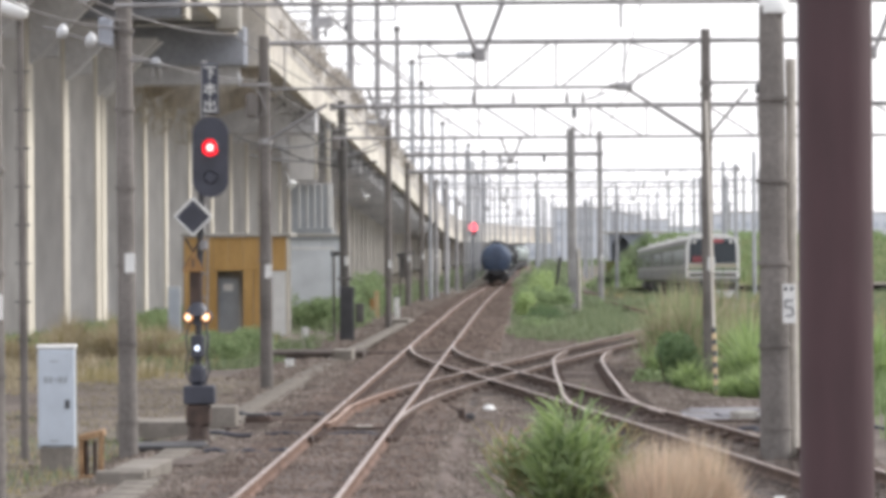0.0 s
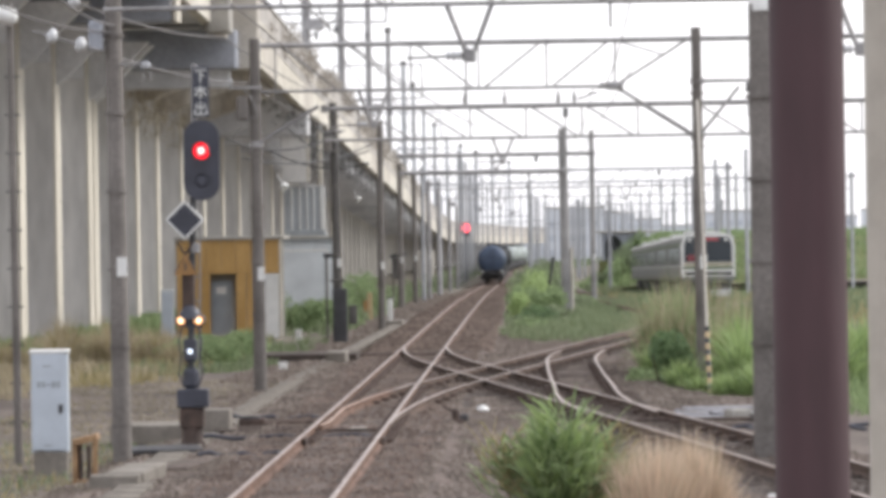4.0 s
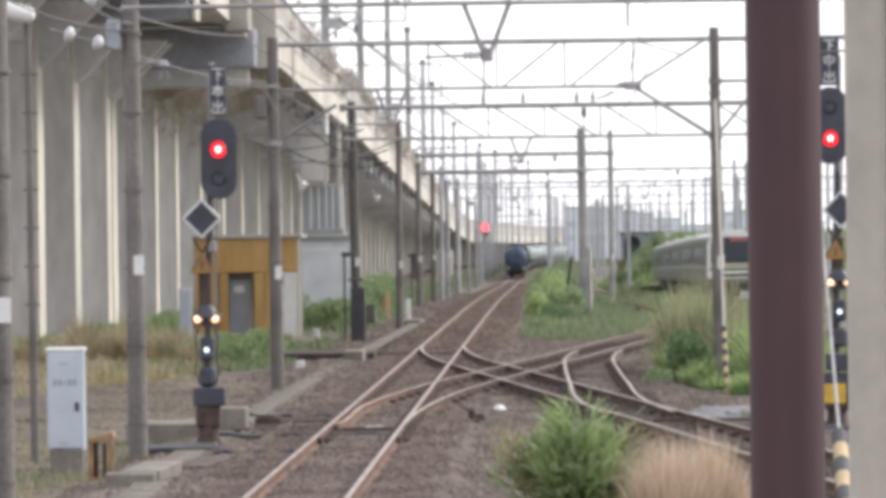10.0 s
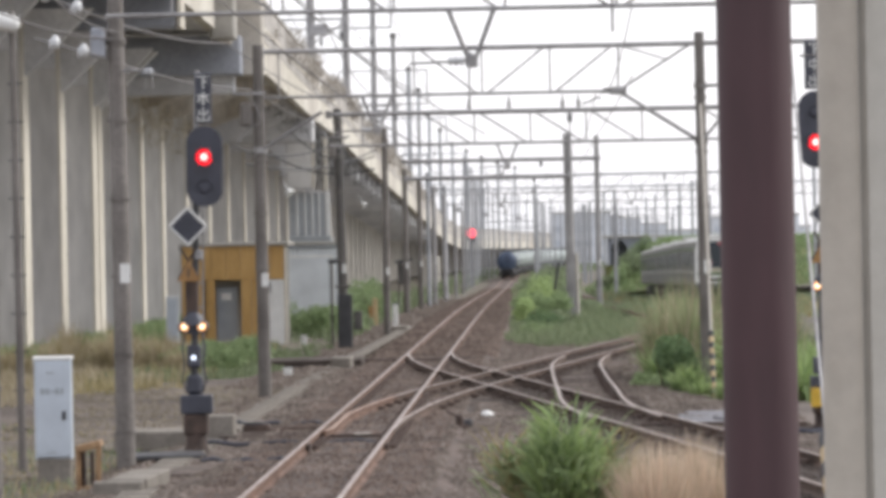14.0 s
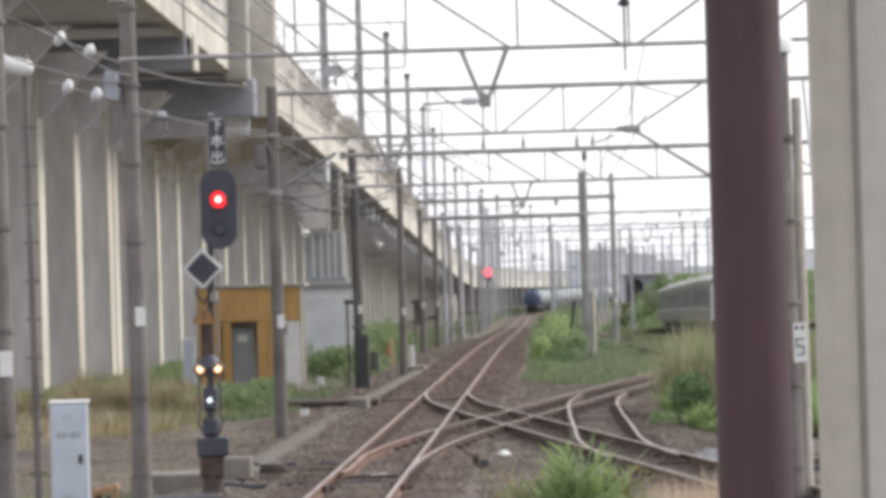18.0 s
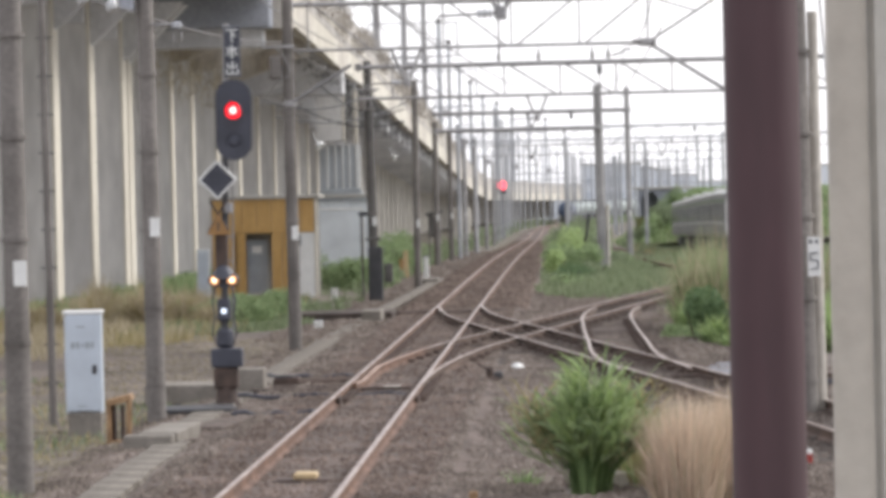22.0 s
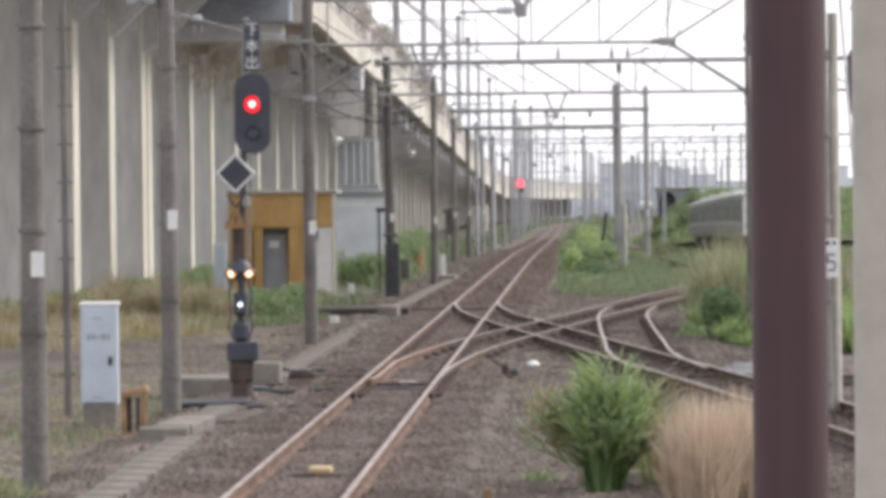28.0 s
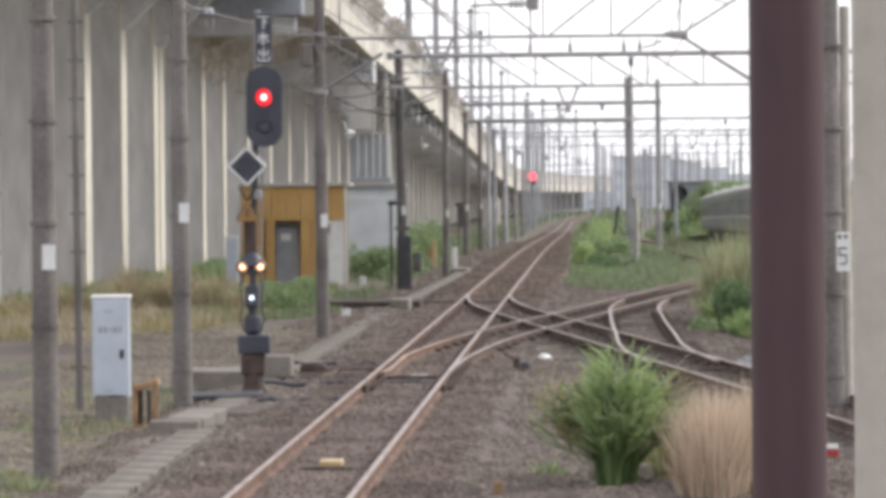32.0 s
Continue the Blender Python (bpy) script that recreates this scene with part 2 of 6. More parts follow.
M_REDSIGN = glow("red_display", (0.38, 0.08, 0.09), 0.10)
M_DIMRED = glow("dim_red_display", (0.20, 0.045, 0.055), 0.12)
M_GRASS = leafy("reed_green", (0.10, 0.17, 0.065), (0.29, 0.40, 0.17))
M_REED = leafy("reed_blade_green", (0.22, 0.30, 0.145), (0.43, 0.52, 0.29))
M_BUSH = leafy("bush_green", (0.155, 0.225, 0.095), (0.33, 0.415, 0.215))
M_MEADOW = leafy("dull_meadow_green", (0.14, 0.185, 0.098), (0.285, 0.335, 0.20))
M_LIME = leafy("bright_leaf_green", (0.26, 0.36, 0.13), (0.47, 0.58, 0.28))
M_STRAW = leafy("pale_straw", (0.33, 0.285, 0.19), (0.53, 0.46, 0.34), 0.85)
M_DARKBUSH = leafy("dark_bush_green", (0.09, 0.15, 0.07), (0.18, 0.26, 0.12))
M_DRY = leafy("dry_grass", (0.53, 0.415, 0.315), (0.78, 0.65, 0.52), 0.8)
M_CREEPER = leafy("dead_creeper", (0.30, 0.275, 0.245), (0.50, 0.465, 0.42), 0.9)
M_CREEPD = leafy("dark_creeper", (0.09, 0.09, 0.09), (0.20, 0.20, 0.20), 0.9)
M_DRYG = leafy("yellowing_grass", (0.28, 0.25, 0.12), (0.46, 0.39, 0.23), 0.8)
# Signal lamps: coloured rings hold the halo, pale cores the glare
M_GLOWRED = glow("red_lamp", (1, 0.015, 0.03), 1.3)
M_GLOWCORE = glow("red_lamp_core", (1, 0.62, 0.58), 1.7)
M_GLOWORANGE = glow("amber_rim", (1, 0.42, 0.12), 0.7)
M_GLOWAMB = glow("amber_lamp", (1, 0.86, 0.62), 1.4)
M_GLOWWHT = glow("white_lamp", (0.78, 0.86, 1), 1.4)
M_RUST = mat("rusted_iron", (0.075, 0.052, 0.045), 0.8, 0.3, 4, 0.3, second=(0.11, 0.075, 0.06))
M_ORUST = mat("orange_rust_paint", (0.33, 0.195, 0.10), 0.75, 0.3, 5, 0.2, second=(0.43, 0.275, 0.15))
M_AMBERP = mat("amber_paint", (0.36, 0.195, 0.07), 0.6, 0.15, 5, 0.1)
M_LID = mat("gritty_trough_lid", (0.15, 0.128, 0.105), 0.95, 0.35, 1.6, 0.6, second=(0.245, 0.218, 0.185), fine=26, per_object=0.03)
M_CONCW = mat("weathered_slab", (0.225, 0.20, 0.17), 0.9, 0.2, 1.3, 0.3, second=(0.26, 0.235, 0.205), fine=14, per_object=0.04)
# Far signal's red lamp together with its glare
M_GLOWFAR = glow("far_red_lamp_glare", (1, 0.10, 0.14), 1.6)
# Distant trees: green paled to grey-blue, haze put into the colour
M_HILL = mat("haze_tinted_wood", (0.34, 0.38, 0.38), 0.9, 0.15, 0.02, 0, second=(0.42, 0.46, 0.46), fine=0.3)
M_GREENBANK = mat("bank_grass", (0.13, 0.17, 0.06), 0.95, 0.3, 0.3, 0.5, second=(0.2, 0.21, 0.09), fine=4)
# Far window glass: haze put into the colour as a pale blue-grey
M_FARGLASS = mat("hazed_far_window", (0.56, 0.60, 0.66), 0.5, 0.1, 0.2, 0)
# Underpass shade put into a grey colour
M_VOID = mat("tunnel_shade_grey", (0.22, 0.235, 0.25), 0.9, 0.1, 1, 0)
# Skyline walls: haze put into the colour, close to the sky's tone
M_FAR = mat("hazed_distant_building", (0.72, 0.75, 0.79), 0.8, 0.08, 0.05, 0)
M_RIBP = mat("grey_blue_ribbed_panel", (0.46, 0.49, 0.515), 0.7, 0.1, 1.0, 0.05)
M_INSUL = mat("porcelain", (0.60, 0.61, 0.62), 0.25, 0.05, 3, 0)


# ---- mesh helpers ----
class Geo:
    """A mesh in the making: points, faces and which faces are smooth."""

    def __init__(self):
        self.v, self.f, self.s = [], [], []

    def add(self, vs, fs, smooth=False):
        o = len(self.v)
        self.v += [tuple(p) for p in vs]
        self.f += [tuple(i + o for i in f) for f in fs]
        self.s += [smooth] * len(fs)
        return self

    def box(self, x, y, z, sx, sy, sz, b=0.0, rz=0.0, tilt=0.0):
        """A box round (x, y, z), its edges chamfered by b, turned by rz degrees; tilt leans it about its y axis."""
        m = Matrix.Translation((x, y, z)) @ Matrix.Rotation(radians(rz), 4, "Z") @ Matrix.Rotation(radians(tilt), 4, "Y")
        hx, hy, hz = sx / 2, sy / 2, sz / 2
        b = min(b, hx * 0.45, hy * 0.45, hz * 0.45)
        if b <= 0:
            vs = [Vector((i * hx, j * hy, k * hz)) for k in (-1, 1) for j in (-1, 1) for i in (-1, 1)]
            fs = [(0, 2, 3, 1), (4, 5, 7, 6), (0, 1, 5, 4), (2, 6, 7, 3), (0, 4, 6, 2), (1, 3, 7, 5)]
        else:
            rings = []
            for zz, q in ((-hz, b), (-hz + b, 0), (hz - b, 0), (hz, b)):
                ring = []
                for i, j in ((-1, -1), (1, -1), (1, 1), (-1, 1)):
                    p1, p2 = (i * (hx - q), j * (hy - q - (b if not q else 0))), (i * (hx - q - (b if not q else 0)), j * (hy - q))
                    if i * j > 0:
                        ring += [(*p1, zz), (*p2, zz)]
                    else:
                        ring += [(*p2, zz), (*p1, zz)]
                rings.append(ring)
            vs = [Vector(p) for r in rings for p in r]
            fs = [tuple(range(7, -1, -1)), tuple(range(24, 32))]
            for r in range(3):
                for k in range(8):
                    fs.append((r * 8 + k, r * 8 + (k + 1) % 8, r * 8 + 8 + (k + 1) % 8, r * 8 + 8 + k))
        return self.add([m @ p for p in vs], fs)

    def tube(self, p, q, r0, r1=None, n=8, caps=True):
        p, q = Vector(p), Vector(q)
        r1 = r0 if r1 is None else r1
        d = (q - p).normalized()
        a = d.orthogonal().normalized()
        c = d.cross(a)
        vs = []
        for o, r in ((p, r0), (q, r1)):
            vs += [o + (a * math.cos(6.28319 * k / n) + c * math.sin(6.28319 * k / n)) * r for k in range(n)]
        self.add(vs, [(k, (k + 1) % n, n + (k + 1) % n, n + k) for k in range(n)], True)
        if caps:
            self.add(vs[:n], [tuple(range(n - 1, -1, -1))])
            self.add(vs[n:], [tuple(range(n))])
        return self

    def wire(self, pts, r, n=4):
        pts = [Vector(p) for p in pts]
        vs = []
        for i, p in enumerate(pts):
            d = (pts[min(i + 1, len(pts) - 1)] - pts[max(i - 1, 0)]).normalized()
            a = d.cross(Vector((0, 0, 1)) if abs(d.z) < 0.9 else Vector((1, 0, 0))).normalized()
            c = d.cross(a)
            vs += [p + (a * math.cos(6.28319 * k / n) + c * math.sin(6.28319 * k / n)) * r for k in range(n)]
        return self.add(vs, [(i * n + k, i * n + (k + 1) % n, (i + 1) * n + (k + 1) % n, (i + 1) * n + k) for i in range(len(pts) - 1) for k in range(n)], True)

    def lathe(self, o, axis, prof, n=16):
        """Turns prof, pairs of (distance along the axis, radius), round the axis from o."""
        o, d = Vector(o), Vector(axis).normalized()
        a = d.orthogonal().normalized()
        c = d.cross(a)
        vs = [o + d * h + (a * math.cos(6.28319 * k / n) + c * math.sin(6.28319 * k / n)) * r for h, r in prof for k in range(n)]
        fs = [(i * n + k, i * n + (k + 1) % n, (i + 1) * n + (k + 1) % n, (i + 1) * n + k) for i in range(len(prof) - 1) for k in range(n)]
        self.add(vs, fs, True)
        self.add(vs[:n], [tuple(range(n - 1, -1, -1))])
        return self.add(vs[-n:], [tuple(range(n))])

    def sweep(self, prof, path, smooth=False, caps=True):
        """Carries prof, points (across, up), along path, points (x, y, z), upright, across to the right of the way."""
        n, vs = len(prof), []
        path = [Vector(p) for p in path]
        for i, p in enumerate(path):
            d = path[min(i + 1, len(path) - 1)] - path[max(i - 1, 0)]
            right = Vector((d.y, -d.x, 0)).normalized()
            vs += [p + right * a + Vector((0, 0, u)) for a, u in prof]
        self.add(vs, [(i * n + k, i * n + (k + 1) % n, (i + 1) * n + (k + 1) % n, (i + 1) * n + k) for i in range(len(path) - 1) for k in range(n)], smooth)
        if caps:
            self.add(vs[:n], [tuple(range(n))])
            self.add(vs[-n:], [tuple(range(n - 1, -1, -1))])
        return self

    def plate(self, outline, y0, y1):
        """A plate with the outline, points (x, z), from y0 to y1."""
        n = len(outline)
        vs = [(x, y, z) for y in (y0, y1) for x, z in outline]
        return self.add(vs, [tuple(range(n)), tuple(range(2 * n - 1, n - 1, -1))] + [(k, n + k, n + (k + 1) % n, (k + 1) % n) for k in range(n)])


def mesh(name, g, material):
    me = bpy.data.meshes.new(name)
    me.from_pydata(g.v, [], g.f)
    me.polygons.foreach_set("use_smooth", g.s)
    me.materials.append(material)
    me.update()
    return me


def part(name, g, material, parent=None, label=""):
    """Links g as one mesh object under a thing or a part."""
    ob = new(name, g if isinstance(g, bpy.types.Mesh) else mesh(name, g, material))
    ob.parent = parent
    return tagged(ob, label)


def thing(name, label, category, at=(0, 0, 0), group="", kind="", rz=0):
    ob = new(name)
    ob.matrix_basis = pose(*at, 0, 0, rz)
    ob.empty_display_size = 0.3
    return tagged(ob, label, category, group, kind)


def solid(name, g, material, label, category, group="", kind="", at=None):
    """A thing that is one mesh."""
    ob = new(name, mesh(name, g, material))
    if at:
        ob.location = at
    return tagged(ob, label, category, group, kind)


rnd = random.Random(7)


# ---- ground and tracks ----
def dip(y):
    """Height of the rails: level, then a slight sag."""
    u = min(1, max(0, (y - 150) / 270))
    return -1.0 * u * u * (3 - 2 * u)


def siding_z(y):
    """Height of the siding's rails, which fall away into the distance."""
    return -0.48 - 0.0081 * max(0, min(y, 330) - 215)


def siding_x(y):
    return 9.94 + 0.0008 * (y - 215)


def ground_z(x, y):
    u = min(1, max(0, (x - 5.2) / 2.2)) * min(1, max(0, (y - 205) / 12))
    return dip(y) - 0.34 + u * min(0, siding_z(y) - 0.36 - (dip(y) - 0.34))


def grid(xs, ys, height):
    g = Geo()
    n = len(xs)
    vs = [(x, y, height(x, y)) for y in ys for x in xs]
    fs = [(j * n + i, j * n + i + 1, (j + 1) * n + i + 1, (j + 1) * n + i) for j in range(len(ys) - 1) for i in range(n - 1)]
    return g.add(vs, fs, True)


def lumps(x, y, size, tall):
    return noise.noise((x / size, y / size, 0.3)) * tall


xs = [-3000, -900, -300, -120, -60] + [-40 + 2 * i for i in range(41)] + [60, 120, 300, 900, 3000]
ys = [-60, -20, 0, 15] + [25 + 3 * i for i in range(60)] + [210 + 12 * i for i in range(50)] + [900, 1200, 2000, 3000, 4500]
solid("ground", grid(xs, ys, lambda x, y: ground_z(x, y) + (lumps(x, y, 5, 0.06) if abs(x) < 41 and 15 < y < 900 else 0)), M_EARTH,
      "weedy brown earth between and beside the tracks", "ground", kind="structure")
yx = [-14 + 0.5 * i for i in range(44)]
yy = [18 + 1.0 * i for i in range(92)]


def yard_height(x, y):
    edge = min(1, max(0, min((x + 14 - max(0, y - 78) * 0.3) / 2.0, (7.5 - x) / 1.0, (109 - y) / 6)))
    return -0.46 + 0.25 * edge - 0.13 * min(1, max(0, (-5.3 - x) / 0.8)) * min(1, max(0, (82 - y) / 12)) + lumps(x, y, 1.1, 0.05) + lumps(x, y, 3.0, 0.05)


solid("ballast_ground", grid(yx, yy, yard_height), M_BALLAST, "grey-brown track ballast strewn across the yard throat", "ballast", kind="structure")

GAUGE, HALF = 1.067, 0.5665


def straight(x, y0, y1, step=6.0):
    n = max(2, int((y1 - y0) / step) + 1)
    return [(x, y0 + (y1 - y0) * i / (n - 1), dip(y0 + (y1 - y0) * i / (n - 1))) for i in range(n)]


CURVE_Y, CURVE_R = 470.0, 3300.0


def main_at(s):
    """A point on the main track's centre line, s metres up the line, and its heading to the right in degrees."""
    if s <= CURVE_Y:
        return Vector((-2.68, s, dip(s))), 0.0
    a = (s - CURVE_Y) / CURVE_R
    return Vector((-2.68 + CURVE_R * (1 - math.cos(a)), CURVE_Y + CURVE_R * math.sin(a), -1.0)), math.degrees(a)


main_line = [main_at(15 + 5 * i)[0] for i in range(190)]


def smooth_line(f, y0, y1, step=1.5):
    n = int((y1 - y0) / step) + 1
    return [(f(y0 + (y1 - y0) * i / (n - 1)), y0 + (y1 - y0) * i / (n - 1), dip(y0 + (y1 - y0) * i / (n - 1))) for i in range(n)]


def soft_bend(y, at, half, s0, s1):
    """A line that is 0 at its bend and turns from the slope s0 to the slope s1 within half of it."""
    u = y - at
    if u < -half:
        return s0 * u
    if u > half:
        return s1 * u
    return s0 * u + (s1 - s0) * (u + half) ** 2 / (4 * half)


def cross_a(y):
    return -2.68 + soft_bend(y, 69.8, 10.0, 0, 0.1237) + soft_bend(y, 138, 16, 0, -0.153)


def cross_b(y):
    return -2.68 + soft_bend(y, 100.2, 9.0, -0.1215, 0) - 0.004 * max(0, 60 - y) ** 2 * 0.12


def slip(y):
    mid = 82.5
    return 1.09 + 0.05 * min(1, max(0, (84 - y) / 8)) + 0.118 * max(0, abs(y - mid) - 9) ** 2 / (26 if y > mid else 24)


RAIL = [(-0.064, -0.15), (0.064, -0.15), (0.064, -0.138), (0.012, -0.115), (0.012, -0.045), (0.033, -0.03), (0.033, -0.004),
        (-0.033, -0.004), (-0.033, -0.03), (-0.012, -0.045), (-0.012, -0.115), (-0.064, -0.138)]
HEAD = [(-0.031, -0.006), (0.031, -0.006), (0.031, -0.002), (0.024, 0.0), (-0.024, 0.0), (-0.031, -0.002)]


def offset(path, d):
    out = []
    path = [Vector(p) for p in path]
    for i, p in enumerate(path):
        w = path[min(i + 1, len(path) - 1)] - path[max(i - 1, 0)]
        out.append(p + Vector((w.y, -w.x, 0)).normalized() * d)
    return out


def rails(owner, path, lift=0.0, m=None):
    for side in (-1, 1):
        line = [p + Vector((0, 0, lift)) for p in offset(path, side * HALF)]
        r = part("rail", Geo().sweep(RAIL, line), m or M_RAIL, owner)
        part("rail_head", Geo().sweep(HEAD, line), M_HEAD, r, "worn bright running surface")


def bed(name, path, half, top, label, m=None):
    prof = [(-half - 0.9, -0.5), (half + 0.9, -0.5), (half, top), (0.5, top + 0.02), (-0.5, top + 0.02), (-half, top)]
    return solid(name, Geo().sweep(prof, path), m or M_BALLAST, label, "ballast", kind="structure")


bed("ballast_bed", main_line, 1.55, -0.165, "rust-brown stone ballast under the main track", M_RUSTBED)
line_a, line_b = smooth_line(cross_a, 58, 330), smooth_line(cross_b, 30, 111)
line_s = smooth_line(slip, 64, 101)
bed("ballast_bed", smooth_line(cross_a, 70, 140), 1.15, -0.175, "dark stained ballast under the crossover track", M_DARKBED)
bed("ballast_bed", smooth_line(cross_b, 30, 98), 1.1, -0.182, "dark stained ballast under the other crossover track", M_DARKBED)
bed("ballast_bed", smooth_line(slip, 66, 100), 1.0, -0.19, "brown ballast under the slip track", M_RUSTBED)

main_track = thing("main_track", "rusty single railway track on timber sleepers, straight", "railway track")
rails(main_track, main_line)
cross_track_a = thing("crossover_track", "rusty crossover track that branches from the main track", "railway track", group="crossover tracks")
# the left-hand switch blade lies open, a hand's width inside the main rail
blade = [(max(cross_a(y) - HALF, -3.075 - 0.06 * max(0, 62.0 - y)), y, -0.003) for y in [60.9 + 0.5 * i for i in range(29)]]
tongue = part("switch_blade", Geo().sweep(RAIL, blade), M_RAIL, cross_track_a, "rusty orange switch blade")
part("blade_head", Geo().sweep(HEAD, blade), M_BLADE, tongue, "bright worn orange-tinted head")
for side, y0 in ((-1, 74.5), (1, 61)):
    line = [p + Vector((0, 0, -0.003)) for p in offset([p for p in line_a if y0 < p[1] < 128], side * HALF)]
    r = part("rail", Geo().sweep(RAIL, line), M_RAILD, cross_track_a)
    part("rail_head", Geo().sweep(HEAD, line), M_HEAD, r, "worn bright running surface")
old_track = thing("overgrown_track", "dull rusty track half hidden in grass", "railway track")
for side in (-1, 1):
    part("rail", Geo().sweep(RAIL, offset([p for p in line_a if p[1] > 126.5], side * HALF)), M_RAIL, old_track)
cross_track_b = thing("crossover_track", "rusty crossover track that cuts across the other crossover", "railway track", group="crossover tracks")
rails(cross_track_b, [p for p in line_b if p[1] < 108], -0.006, M_RAILD)
slip_track = thing("slip_track", "curved slip track with polished rails between the crossovers", "railway track")
rails(slip_track, line_s, -0.009, M_RAILD)

SLEEPER = mesh("sleeper", Geo().box(0, 0, 0, 2.1, 0.22, 0.14, 0.02), M_SLEEPER)


def sleepers(owner, path_x, y0, y1, step, z):
    y = y0
    while y < y1:
        s = part("sleeper", SLEEPER, None, owner)
        d = (path_x(y + 0.5) - path_x(y - 0.5))
        s.matrix_basis = pose(path_x(y), y, z + dip(y) + rnd.uniform(-0.012, 0.008), 0, 0, -math.degrees(math.atan(d)) + rnd.uniform(-1, 1))
        y += step


sleepers(main_track, lambda y: -2.68, 36, 175, 0.62, -0.218)
sleepers(cross_track_a, cross_a, 74, 118, 0.66, -0.222)
sleepers(cross_track_b, cross_b, 44, 92, 0.66, -0.226)
sleepers(slip_track, slip, 72, 94, 0.66, -0.23)

rod = thing("stretcher_rod", "pale worn stretcher rod between the switch blades", "stretcher rod", (-2.68, 61.2, -0.1))
part("bar", Geo().box(-0.02, 0, 0, 0.86, 0.09, 0.04, 0.008), M_RUST, rod)
part("worn_plate", Geo().box(0.1, -0.05, 0.03, 0.26, 0.1, 0.025, 0.006), M_CONC2, rod, "pale worn plate")
for x in (-0.5665, 0.5665):
    part("fishplate", Geo().box(-2.68 + x + 0.06, 57.3, -0.075, 0.05, 0.5, 0.1, 0.01), M_RUST, main_track, "rusty fishplate joint")

CHAIR = mesh("rail_chair", Geo().box(0, 0, 0, 0.15, 0.17, 0.075, 0.02), M_RUST)


def chairs(owner, path_x, y0, y1, step):
    """Cast chairs that hold both rails on every sleeper."""
    y = y0
    while y < y1:
        turn = -math.degrees(math.atan(path_x(y + 0.5) - path_x(y - 0.5)))
        for side in (-1, 1):
            for inner in (-1, 1):
                c = part("rail_chair", CHAIR, None, owner)
                c.matrix_basis = pose(path_x(y) + side * HALF + inner * 0.1, y, -0.115 + dip(y), 0, 0, turn + rnd.uniform(-3, 3))
        y += step


chairs(main_track, lambda y: -2.68, 58, 100, 0.62)
chairs(cross_track_a, cross_a, 72, 112, 1.32)
chairs(cross_track_b, cross_b, 52, 96, 1.32)
chairs(slip_track, slip, 68, 94, 1.32)


# ---- viaduct ----
def soffit(y):
    pts = [(40, 12.2), (118, 11.15), (136, 10.9), (169, 10.4), (203, 9.76), (234, 9.4), (275, 8.6), (302, 8.1), (350, 7.3), (478, 4.65), (555, 2.95), (705, 2.7), (900, 2.6)]
    for (a, za), (b, zb) in zip(pts, pts[1:]):
        if y <= b:
            return za + (zb - za) * (y - a) / (b - a)
    return 2.6


def via_x(y):
    return -11.0 + max(0, y - 470) ** 2 / 6600


via_path = [(via_x(y), y, soffit(y)) for y in list(range(62, 140, 9)) + [140, 152] + list(range(160, 791, 10))]
viaduct = thing("viaduct", "long concrete railway viaduct on closely set wall piers", "viaduct")
part("deck", Geo().sweep([(-16, 0.6), (-1.2, 0.5), (-0.4, 0.3), (-0.4, 1.2), (-16, 1.4)], via_path), M_DECK, viaduct, "shaded blue-grey deck slab")
part("parapet", Geo().sweep([(-0.35, 1.25), (0.02, 1.25), (0.02, 2.9), (-0.35, 2.9)], via_path), M_STAIN, viaduct, "stained grey-brown concrete parapet")
part("coping", Geo().sweep([(-0.42, 2.9), (0.08, 2.9), (0.08, 3.02), (-0.42, 3.02)], via_path), M_CONC, viaduct)
for i, (p, q) in enumerate(zip(via_path, via_path[1:])):
    v0, v1 = Vector(p), Vector(q)
    w = (v1 - v0).normalized() * 0.04
    part("fascia_panel", Geo().sweep([(-0.38, -0.05), (0.0, -0.05), (0.0, 1.7), (0.06, 1.7), (0.06, 1.86), (-0.38, 1.86)], [v0 + w, v1 - w]),
         M_CONCL if i % 3 else M_CONC2, viaduct, "pale concrete fascia panel")
pier_y = [84.5, 94.5, 104.3, 114.3, 124.4, 134.1, 144.2, 146.1, 162.2, 171.4, 183.6, 196.5, 208.8, 220.8, 231.5, 240.0, 250.0]
pier_y += [259.5 + 9.6 * i for i in range(30)] + [552 + 12 * i for i in range(20)]
